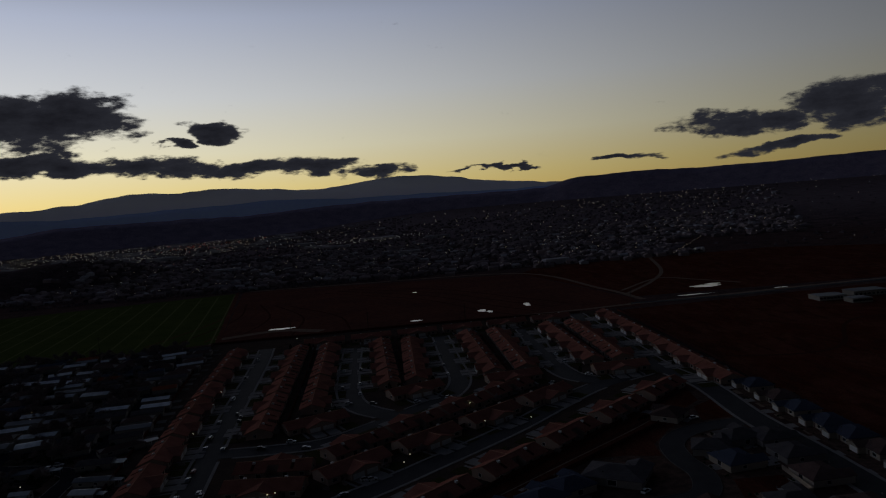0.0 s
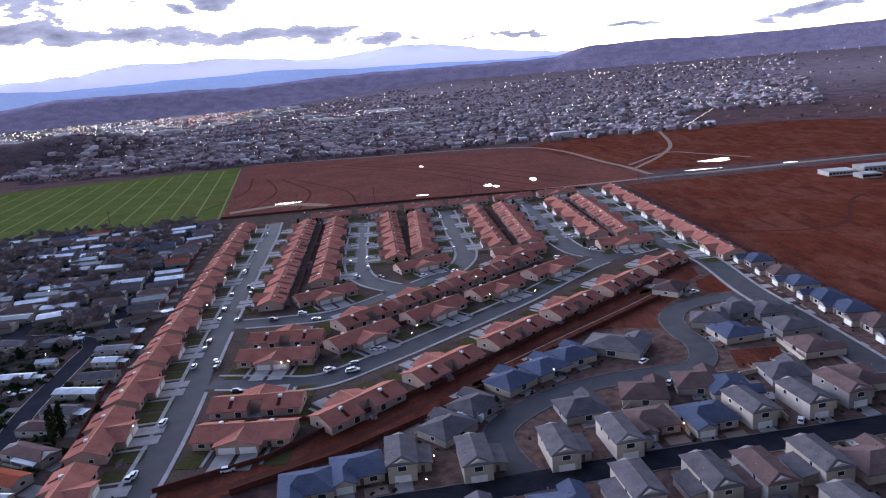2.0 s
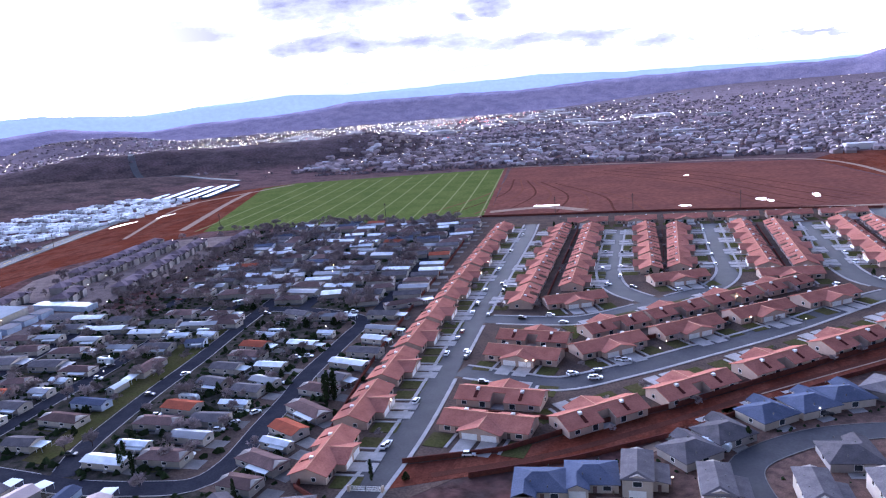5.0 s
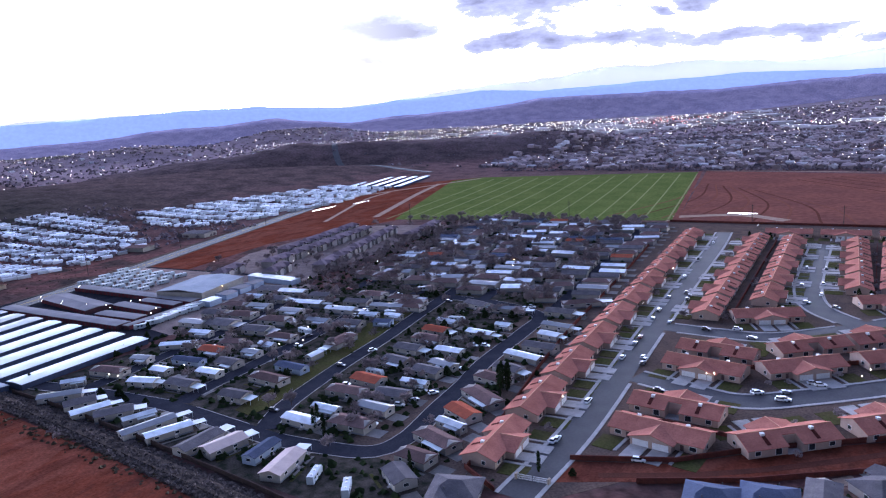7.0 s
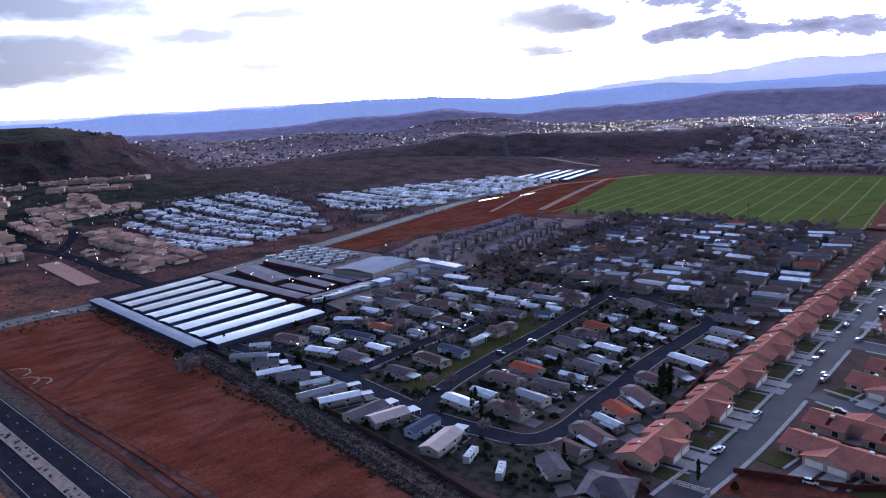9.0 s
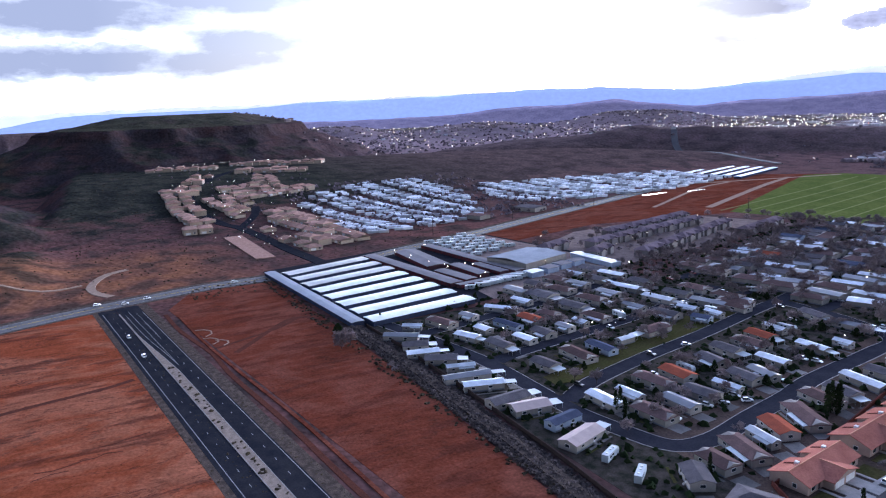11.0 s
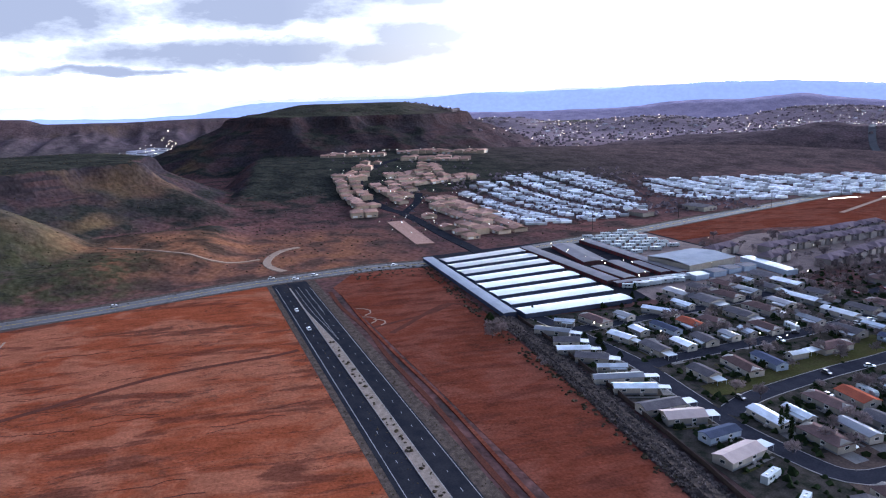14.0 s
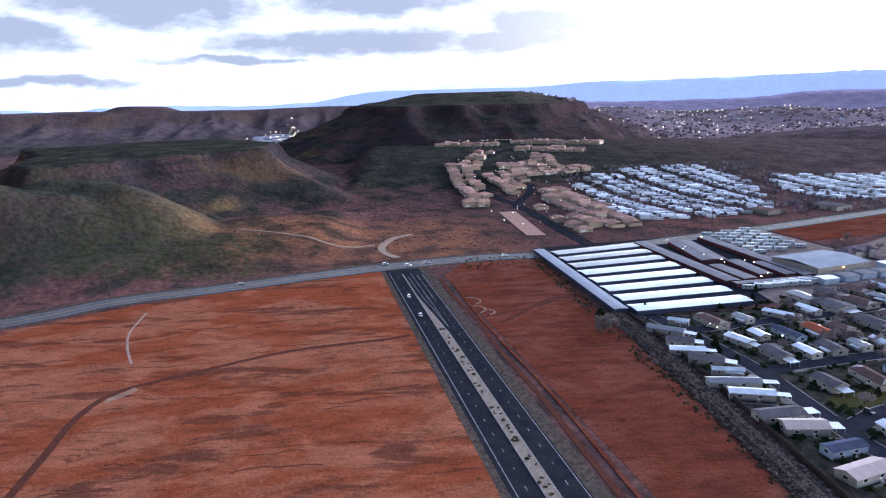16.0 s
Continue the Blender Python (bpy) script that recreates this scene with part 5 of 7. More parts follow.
def make_estate_house(storeys, roof_m, wall_m, label):
    """A stucco house: front with garage at -y."""
    e = tagged(new("house"), label, "house", "estate houses")
    h = 2.9 if storeys == 1 else 5.7
    w = bmesh.new()
    r = bmesh.new()
    if storeys == 1:
        box(w, -7.5, 7.5, -6, 7, 0, h)
        box(w, -7.5, -1.2, -9, -6, 0, h)
        gable(r, -8.1, 8.1, -6.6, 7.6, h + 0.15, h + 2.7, hip=6.0)
        gable(r, -8.0, -0.7, -9.6, 2.0, h + 0.15, h + 1.75, along="y", hip=0.0)
        plate(w, ((-7.5, -9, h), (-1.2, -9, h), (-4.35, -9, h + 1.5)), 0.05)
    else:
        pent(w, -4.2, 4.2, -9, 8, h, h + 1.3, along="y")
        box(w, 4.2, 8.6, -5, 5, 0, 2.9)
        gable(r, -4.8, 4.8, -9.6, 8.6, h + 0.15, h + 1.75, along="y", hip=2.5)
        plate(r, ((4.2, -5.6, 3.9), (4.2, 5.6, 3.9), (9.2, 5.6, 3.0), (9.2, -5.6, 3.0)), 0.2)
    bmesh.ops.recalc_face_normals(r, faces=r.faces[:])
    part("wall", w, wall_m, e)
    roof = part("roof", r, roof_m, e)
    v = bmesh.new()
    for k in range(5):
        x, y = (-2.6 if k % 2 else 2.4), -6 + k * 2.9
        z = h + (0.15 + (1 - abs(x) / (8.0 if storeys == 1 else 4.8)) * (2.4 if storeys == 1 else 1.6))
        box(v, x - 0.15, x + 0.15, y - 0.15, y + 0.15, z - 0.4, z + 0.2)
    part("vents", v, M_PAD, roof, "pale roof vents")
    if storeys == 1:
        garage_door(e, -4.35, -9.02, 4.8)
        window(e, 4.2, -6.0, 0.9, 2.2, 1.4, "-y")
        window(e, 7.5, 1.0, 1.0, 1.5, 1.2, "x")
        window(e, -7.5, 1.0, 1.0, 1.5, 1.2, "-x")
        window(e, 0.0, 7.0, 0.6, 2.2, 1.8, "y")
        d = bmesh.new()
        box(d, 0.2, 1.3, -6.08, -6.0, 0.1, 2.2)
    else:
        garage_door(e, 0.0, -9.02, 4.8)
        window(e, 0.0, -9.0, 3.6, 2.4, 1.5, "-y")
        window(e, -4.2, -3.0, 3.7, 1.1, 1.2, "-x")
        window(e, -4.2, 3.0, 3.7, 1.1, 1.2, "-x")
        window(e, 4.2, 2.0, 3.9, 1.1, 1.1, "x")
        window(e, 0.0, 8.0, 3.6, 1.8, 1.2, "y")
        d = bmesh.new()
        box(d, 5.6, 6.6, -5.08, -5.0, 0.1, 2.2)
    part("door", d, M_BROWNSHINGLE, e)
    return e


M_BEIGE = mat("beige_stucco", (0.40, 0.345, 0.30), (0.35, 0.305, 0.265), 0.4, 0.95, fine=0.05, objrand=0.15)
M_GREYSTUCCO = mat("grey_stucco", (0.30, 0.27, 0.26), (0.26, 0.24, 0.235), 0.4, 0.95, fine=0.05, objrand=0.15)
KINDS = {"T": (2, M_GREYSHINGLE, M_BEIGE, "two-storey beige stucco house with grey shingle roof"), "U": (2, M_BROWNSHINGLE, M_GREYSTUCCO, "two-storey grey stucco house with brown roof"),
         "G": (1, M_GREYSHINGLE, M_GREYSTUCCO, "single-storey grey stucco house with grey hip roof"), "B": (1, M_BLUESHINGLE, M_BEIGE, "single-storey beige house with blue-grey hip roof"),
         "N": (1, M_BROWNSHINGLE, M_BEIGE, "single-storey beige house with brown hip roof")}
ESTATE = {}


YARDS = []


def estate_house(k, x, y, rot, z=0.05):
    YARDS.append((k, x, y, rot))
    m = pose(x, y, z, 0, 0, rot)
    if k in ESTATE:
        return copy_thing(ESTATE[k], m)
    ob = make_estate_house(*KINDS[k])
    ob.matrix_world = m
    ESTATE[k] = ob
    return ob


for k, x, y, r in (("T", -18, 193, 5), ("T", 3.7, 189.5, 6), ("T", 29, 191.5, 6), ("T", 48, 195, 8), ("G", 41, 217, 190), ("N", 60, 204, 8), ("N", 64, 224, 170), ("B", 78, 204, 8), ("N", 84, 229, 172),
                   ("B", 93, 223, 85), ("T", 92, 206, 10), ("T", 111, 209, 10), ("U", 126, 214, 10), ("G", 116, 231, 180), ("N", 137, 222, 95)):
    estate_house(k, x, y, r)
for k, x, y, r in (("B", -45, 183, 10), ("B", -31, 190, 10), ("G", -4, 211, 225), ("G", 6, 225, 222), ("B", 20, 242, 222), ("B", 34, 252, 215), ("B", 46, 261, 205), ("N", 109, 333, 230),
                   ("G", 111, 287, 160), ("B", 114, 271, 100), ("G", 126, 296, 190), ("G", 138, 293, 95), ("G", 138, 273, 95), ("N", 136, 251, 95)):
    estate_house(k, x, y, r)
big_house = make_estate_house(1, M_GREYSHINGLE, M_GREYSTUCCO, "long single-storey grey house with a broad grey hip roof")
big_house.matrix_world = pose(66, 267, 0.05, 0, 0, 150) @ Matrix.Diagonal((1.5, 1.15, 1.1, 1))
for k, x, y, r in (("T", 46, 167, 188), ("T", 66, 168, 188), ("U", 80, 168, 188), ("T", 97, 172, 188), ("N", 112, 172, 188), ("B", 25, 162, 185), ("N", 128, 174, 188), ("G", 0, 160, 185), ("T", 94, 150, 8), ("G", 75, 150, 8),
                   ("B", 167, 368, 270), ("N", 168, 344, 270), ("B", 168, 325, 270), ("B", 169, 303, 270), ("B", 170, 286, 270), ("N", 171, 268, 270), ("G", 172, 248, 270), ("N", 173, 228, 270), ("G", -113, 152, 20)):
    estate_house(k, x, y, r)
for pts in ([(-24, 184), (-22, 203)], [(55, 193), (54, 214), (72, 232), (100, 236)], [(70, 196), (69, 216)], [(102, 200), (101, 234), (128, 240), (128, 262)]):
    wall_run(pts, 1.7, 0.25, M_TAN, label="tan block wall between back yards")


# ---- parked vehicles ----
def make_car(paint, label, van=False):
    e = tagged(new("car"), label, "car", "parked cars")
    b = bmesh.new()
    hgt = 1.75 if van else 1.42
    prof = [(-2.25, 0.35), (2.25, 0.35), (2.3, 0.7), (2.1, 0.92), (1.15, 1.0), (-1.95, 1.02), (-2.28, 0.85)]
    rows = []
    for y, s in ((-0.9, 0.96), (-0.8, 1.0), (0.8, 1.0), (0.9, 0.96)):
        rows.append([b.verts.new((x * s, y, z)) for x, z in prof])
    for a, c in zip(rows, rows[1:]):
        for i in range(len(prof)):
            j = (i + 1) % len(prof)
            b.faces.new((a[i], a[j], c[j], c[i]))
    b.faces.new(rows[0])
    b.faces.new(rows[-1][::-1])
    bmesh.ops.recalc_face_normals(b, faces=b.faces[:])
    part("body", b, paint, e)
    g = bmesh.new()
    lo = [(1.0, -0.78), (1.0, 0.78), (-1.9, 0.78), (-1.9, -0.78)]
    hi = [(0.2, -0.62), (0.2, 0.62), (-1.5 if not van else -1.75, 0.62), (-1.5 if not van else -1.75, -0.62)]
    a = [g.verts.new((x, y, 0.98)) for x, y in lo]
    c = [g.verts.new((x, y, hgt - 0.04)) for x, y in hi]
    for i in range(4):
        j = (i + 1) % 4
        g.faces.new((a[i], a[j], c[j], c[i]))
    g.faces.new(c)
    part("cabin_glass", g, M_GLASS, e)
    t = bmesh.new()
    box(t, hi[2][0], 0.22, -0.64, 0.64, hgt - 0.05, hgt)
    part("roof", t, paint, e)
    for x in (-1.4, 1.4):
        for y in (-0.86, 0.86):
            w = bmesh.new()
            bmesh.ops.create_cone(w, cap_ends=True, segments=10, radius1=0.33, radius2=0.33, depth=0.22, matrix=pose(x, y, 0.33, 90))
            part("wheel", w, M_TYRE, e)
    return e


CARS = {}
PAINTS = {"w": (M_CARWHITE, "parked white car"), "k": (M_CARDARK, "parked black car beside the kerb"), "s": (M_CARGREY, "parked silver car beside the kerb"), "r": (M_CARRED, "parked dark red car beside the kerb")}


def car(k, x, y, rot, z=0.16):
    m = pose(x, y, z, 0, 0, rot)
    if k in CARS:
        return copy_thing(CARS[k], m)
    paint, text = PAINTS[k]
    ob = make_car(paint, text if len(text.split()) > 3 else text + " beside the kerb", k in "wk")
    ob.matrix_world = m
    CARS[k] = ob
    return ob


for k, x, y, r in (("w", -101.8, 199.8, 96), ("w", -105.2, 235.0, 96), ("w", -110.5, 285.5, 96), ("s", -112.3, 306.4, 96), ("w", -100.5, 287.0, 96), ("k", -100.1, 282.1, 96), ("s", -117.3, 347.4, 96), ("w", -119.3, 364.0, 96), ("w", -127.5, 438.4, 96), ("k", -112.3, 397.7, 96), ("k", -111.4, 389.8, 96), ("w", -138.4, 553.2, 96), ("w", -41.2, 267.0, 5), ("w", -40.0, 267.8, 5), ("w", -50.5, 270.0, 8), ("w", -33.3, 288.7, 20), ("w", -30.6, 288.1, 20), ("k", -84.3, 256.5, 4), ("w", -72.0, 198.1, 15), ("w", -74.5, 346.1, 2)):
    car(k, x, y, r)
for k, x, y, r in (("s", -65.6, 335.3, 2), ("w", -12.8, 396.8, 35), ("k", -37.6, 400.9, -30), ("w", -47.6, 425.1, 93), ("w", -49.6, 449.2, 93), ("k", -52.9, 489.7, 93), ("w", -64.0, 488.6, 93), ("s", -60.4, 444.2, 93), ("s", -52.4, 406.6, -30), ("k", -20.3, 371.4, 40), ("w", 7.0, 455.3, 95), ("s", 3.2, 514.0, 95), ("s", 5.1, 482.1, 95), ("w", -0.2, 561.8, 95), ("w", 91.6, 423.9, -12), ("w", 84.4, 460.8, -60), ("w", 82.6, 484.4, -70), ("k", 47.7, 384.1, 45), ("k", 40.5, 365.2, 45), ("k", 10.3, 339.7, 45)):
    car(k, x, y, r)
for k, x, y, r in (("w", 5.4, 400.8, 30), ("s", 67.0, 412.9, 45), ("w", 72.5, 252.3, 40), ("w", 75.7, 232.3, 60), ("w", 105.4, 198.8, 60), ("w", 119.1, 327.8, 20), ("k", 39.3, 247.6, 20), ("w", -16.9, 207.2, 10), ("k", 94.1, 174.5, 70), ("w", -484, 18, 85), ("w", -405, 12.5, 185), ("w", -366, 16.0, 185), ("w", -490, 32, 100), ("w", -500, 91.7, 94), ("s", -503, 140, 105), ("s", -455.9, -94.8, 110), ("w", -492, 2, 96), ("k", -272.7, 248.3, 70), ("w", -165.3, 214.1, 60), ("s", -168.6, 204.7, 60)):
    car(k, x, y, r)
for k, x, y, r in (("k", -250.8, 250.1, 70), ("w", -224.5, 244.9, 60), ("k", -146.4, 266.2, 60)):
    car(k, x, y, r)

# recreational vehicles parked in the park
def make_motorhome():
    e = tagged(new("motorhome"), "white motorhome with dark windows parked on gravel", "motorhome", "motorhomes")
    b = bmesh.new()
    prof = [(-4.6, 0.5), (4.2, 0.5), (4.6, 1.2), (4.5, 2.2), (4.0, 3.0), (-4.5, 3.1)]
    rows = [[b.verts.new((x, y, z)) for x, z in prof] for y in (-1.2, 1.2)]
    for i in range(len(prof)):
        j = (i + 1) % len(prof)
        b.faces.new((rows[0][i], rows[0][j], rows[1][j], rows[1][i]))
    b.faces.new(rows[0])
    b.faces.new(rows[1][::-1])
    bmesh.ops.recalc_face_normals(b, faces=b.faces[:])
    part("body", b, M_WHITE, e)
    for x in (-2.5, -0.5):
        box_w = bmesh.new()
        box(box_w, x - 0.6, x + 0.6, -1.24, -1.2, 1.7, 2.4)
        part("window", box_w, M_GLASS, e)
    f = bmesh.new()
    plate(f, ((4.56, -1.1, 1.35), (4.56, 1.1, 1.35), (4.48, 1.1, 2.3), (4.48, -1.1, 2.3)), 0.02)
    part("windscreen", f, M_GLASS, e)
    for x in (-2.8, 0.3, 2.4):
        a = bmesh.new()
        box(a, x - 0.4, x + 0.4, -0.4, 0.4, 3.0, 3.3)
        part("roof_unit", a, M_PAINT, e)
    for x in (-2.6, 3.0):
        for y in (-1.1, 1.1):
            w = bmesh.new()
            bmesh.ops.create_cone(w, cap_ends=True, segments=10, radius1=0.42, radius2=0.42, depth=0.25, matrix=pose(x, y, 0.42, 90))
            part("wheel", w, M_TYRE, e)
    return e


motorhome = make_motorhome()
motorhome.matrix_world = pose(-386, 262, 0.05, 0, 0, 75)
for x, y, r in VANS + [(-212, 303, 6), (-270, 352, 40), (4, 217, -15), (-380, 218, 70), (-381, 228, 70), (-382, 237, 75), (-383, 246, 75), (-383, 255, 70)]:
    copy_thing(motorhome, pose(x, y, 0.05, 0, 0, r))


# ---- road markings, verges and bank ----
def marking(line, off, width, z, material, name, label, dash=0.0, gap=0.0, start=0.0, stop=1e9):
    """Painted line along a road; dashes are separate strips of one marking."""
    bm = bmesh.new()
    run, dist = [], 0.0
    for a, b in zip(line, line[1:]):
        n = max(1, int((b - a).length / 1.0))
        for k in range(n):
            d = dist + (b - a).length * k / n
            on = start <= d <= stop and (dash == 0 or (d % (dash + gap)) < dash)
            if on:
                run.append(a + (b - a) * k / n)
            if (not on) and run:
                if len(run) > 1:
                    ribbon_flat(bm, run, off + width / 2, off - width / 2, z)
                run = []
        dist += (b - a).length
    if len(run) > 1:
        ribbon_flat(bm, run, off + width / 2, off - width / 2, z)
    return tagged(mesh_ob(name, bm, material), label, "road marking", kind="structure")


def ribbon_flat(bm, line, left, right, z):
    prev = None
    for i, q in enumerate(line):
        d = (line[min(i + 1, len(line) - 1)] - line[max(i - 1, 0)]).normalized()
        nrm = Vector((-d.y, d.x))
        a, b = q + nrm * left, q + nrm * right
        cur = (bm.verts.new((a.x, a.y, z)), bm.verts.new((b.x, b.y, z)))
        if prev:
            bm.faces.new((prev[1], cur[1], cur[0], prev[0]))
        prev = cur


DUAL = [r for r in ROADS if r[0].name.startswith("dual")]
AXIS = smooth_line([beside(x, 0.0) for x in (-466, -400, -300, -200, -60, 200)], 3.0)
for off, dash, gap, start in ((-4.2, 3.2, 9.0, 4), (-8.1, 0, 0, 0), (9.2, 3.2, 9.0, 4), (13.2, 0, 0, 8)):
    if dash:
        marking(AXIS, off, 0.22, 0.20, M_LINE, "lane_dashes", "white dashed lane line", dash, gap, start)
    else:
        marking(AXIS, off, 0.26, 0.20, M_LINE, "edge_line", "white edge line of the carriageway", start=start)
med = smooth_line([beside(x, 2.4) for x in (-460, -400, -380, -345, -310, -245, -60, 200)], 6)
bm, kb = bmesh.new(), bmesh.new()
prev = None
for i, q in enumerate(med):
    d = (med[min(i + 1, len(med) - 1)] - med[max(i - 1, 0)]).normalized()
    spread = min(1.0, max(0.0, (q.x + 405) / 70))
    q = q - Vector((-d.y, d.x)) * 2.0 * (1 - spread)
    nrm = Vector((-d.y, d.x)) * (0.4 + 2.0 * spread)
    row = [(q + nrm, -0.1), (q + nrm, 0.28), (q - nrm, 0.28), (q - nrm, -0.1)]
    lips = [[(q + nrm * s, -0.1), (q + nrm * s, 0.36), (q + nrm * s - nrm.normalized() * 0.24 * (1 if s > 0 else -1), 0.36)] for s in (1, -1)]
    now = ([bm.verts.new((p.x, p.y, z)) for p, z in row], [[kb.verts.new((p.x, p.y, z)) for p, z in lip] for lip in lips])
    if prev:
        for a, b in [(prev[0], now[0])]:
            for k in range(3):
                bm.faces.new((a[k], a[k + 1], b[k + 1], b[k]))
        for a, b in zip(prev[1], now[1]):
            for k in range(2):
                kb.faces.new((a[k], a[k + 1], b[k + 1], b[k]))
    prev = now
for part_bm in (bm, kb):
    bmesh.ops.recalc_face_normals(part_bm, faces=part_bm.faces[:])
M_MEDIAN = mat("median_gravel", (0.28, 0.22, 0.18), (0.19, 0.15, 0.125), 0.5, 0.95, fine=0.25)
tagged(mesh_ob("median", bm, M_MEDIAN), "pale gravel median strip with low shrubs", "median", kind="structure")
tagged(mesh_ob("kerb", kb, M_CONCRETE), "pale concrete kerb of the median", "kerb", kind="structure")
for pts in ([(-462, 6.0), (-430, 6.2), (-390, 6.4), (-342, 6.6)], [(-455, 3.2), (-425, 3.2), (-395, 3.8), (-372, 5.2), (-344, 6.4)], [(-455, 9.6), (-420, 9.6), (-392, 9.6)]):
    marking(smooth_line([beside(x, o) for x, o in pts], 4), 0.0, 0.2, 0.21, M_LINE, "turn_lane_line", "white turn lane line")
verge = mat("stony_verge", (0.10, 0.075, 0.062), (0.05, 0.04, 0.034), 0.4, 0.95, fine=0.4)
bm = bmesh.new()
ribbon(bm, DUAL[1][1], 12.6, 6.9, -0.2, 0.085)
tagged(mesh_ob("verge", bm, verge), "grey gravel verge beside the carriageway", "verge", kind="structure")
bm = bmesh.new()
ribbon(bm, DUAL[0][1], -4.95, -8.0, -0.2, 0.085)
tagged(mesh_ob("verge", bm, verge), "grey gravel verge beside the carriageway", "verge", kind="structure")
MAIN = [r for r in ROADS if r[0].name.startswith("main")][0]
for off, ds, gp in ((0.2, 0, 0), (-0.4, 0, 0), (6.6, 0, 0), (-6.6, 0, 0)):
    marking([p for p in MAIN[1]], off, 0.22, 0.21, M_LINE if abs(off) > 1 else mat("yellow_paint", (0.5, 0.33, 0.06)), "road_line", "painted line along the main road", ds, gp)
bm = bmesh.new()
ribbon(bm, MAIN[1], 14.5, 8.5, -0.2, 0.07)
ribbon(bm, MAIN[1], -8.5, -11.5, -0.2, 0.07)
tagged(mesh_ob("verge", bm, verge), "dirt verge beside the main road", "verge", kind="structure")


def scatter(name, spots, size, material, label, category, seed, flat=0.7, kind="stuff"):
    """Many small rocks or shrubs in one mesh: each a rough eight-sided lump."""
    rs = np.random.RandomState(seed)
    verts, faces = [], []
    base_v = np.array([(1, 0, 0), (0, 1, 0), (-1, 0, 0), (0, -1, 0), (0, 0, 1), (0.6, 0.6, 0.6), (-0.6, -0.5, 0.7)])
    base_f = [(0, 5, 4), (0, 1, 5), (1, 4, 5), (1, 2, 4), (2, 6, 4), (2, 3, 6), (3, 4, 6), (3, 0, 4)]
    for x, y, z, s in spots:
        k = len(verts)
        v = base_v * (s * size) * rs.uniform(0.6, 1.3, (7, 3)) * (1, 1, flat)
        a = rs.uniform(0, 6.28)
        c, q = math.cos(a), math.sin(a)
        for p in v:
            verts.append((x + p[0] * c - p[1] * q, y + p[0] * q + p[1] * c, z + p[2]))
        faces += [tuple(k + i for i in f) for f in base_f]
    me = bpy.data.meshes.new(name)
    me.from_pydata(verts, [], faces)
    me.materials.append(material)
    return tagged(new(name, me), label, category, kind=kind)


rs = np.random.RandomState(4)
# stone bank south of the park: a raised berm with rocks
bank = smooth_line([(-345, 121), (-300, 122), (-240, 120), (-172, 117), (-128, 114)], 6)
bm = bmesh.new()
ribbon(bm, bank, 5.2, -5.2, -0.2, 0.4)
ribbon(bm, bank, 2.6, -2.6, 0.4, 1.1)
tagged(mesh_ob("stone_bank", bm, verge), "low bank faced with dark broken rock", "bank", kind="structure")
M_RUBBLE = mat("broken_rock", (0.115, 0.09, 0.082), (0.06, 0.05, 0.048), 0.6, 0.95, fine=0.3, isl=0.45)
spots = []
for k in range(4200):
    q = bank[rs.randint(len(bank) - 1)]
    off = rs.uniform(-6, 6)
    spots.append((q.x + rs.uniform(-5, 5), q.y + off, 0.35 + 0.7 * max(0, 1 - abs(off) / 4.5), rs.uniform(0.5, 1.3)))
scatter("rocks", spots, 0.8, M_RUBBLE, "dark broken rocks lying on the bank", "rocks", 5)
wall_run([(-345, 128.5), (-300, 129.5), (-240, 128), (-172, 125), (-126, 121)], 1.9, 0.25, M_DARKBLOCK, label="dark block wall behind the mobile homes")
# shrubs: median, verges, desert
spots = [(q.x + rs.uniform(-3, 3), q.y + rs.uniform(-1.6, 1.6), 0.3, rs.uniform(0.5, 1.5)) for q in med if q.x > -340 for _ in range(2)]
scatter("median_shrubs", spots, 0.75, M_SCRUB, "low olive shrubs on the gravel median", "shrubs", 8)
spots = []
for ob, line, width in DUAL + [MAIN]:
    for q in line:
        for s in (-1, 1):
            for _ in range(3):
                d = width / 2 + abs(rs.normal(1.5, 1.8)) + 0.8
                spots.append((q.x + rs.uniform(-4, 4), q.y + s * d, 0.08, rs.uniform(0.2, 0.9)))
scatter("verge_scrub", spots, 0.55, M_SCRUB, "dry scrub and weeds along the road verges", "shrubs", 9)
px_, py_ = rs.uniform(-1500, -505, 9000), rs.uniform(-520, 320, 9000)
hz_ = height(px_, py_)
keep = (px_ < -520 - 0.16 * np.abs(py_)) & ~((px_ < -640) & (py_ > 95) & (px_ > -1240))
spots = [(a, b, c, rs.uniform(0.5, 1.6)) for a, b, c, k in zip(px_, py_, hz_, keep) if k and clear_of(Vector((a, b)), -1, 2)][:5200]
scatter("desert_scrub", spots, 0.7, M_SCRUB, "scattered desert shrubs on the slopes", "shrubs", 10)
spots = [(rs.uniform(-490, -130), rs.uniform(108, 117), 0.05, rs.uniform(0.5, 1.6)) for _ in range(420)] + [(rs.uniform(-500, -465), rs.uniform(58, 125), 0.05, rs.uniform(0.5, 1.3)) for _ in range(120)]
scatter("ditch_scrub", spots, 0.9, M_SCRUB, "brown scrub along the ditch below the bank", "shrubs", 12)
for x, y, k, s in ((-324, 106, "a", 1.25), (-319, 104, "b", 1.1), (-330, 108, "c", 1.1), (-322, 110, "a", 1.2), (-345, 112, "f", 1.4), (-337, 114, "b", 0.8), (-280, 114, "c", 0.7), (-272, 112, "a", 0.6), (-374, 218, "e", 1.2)):
    tree(k, x, y, s)


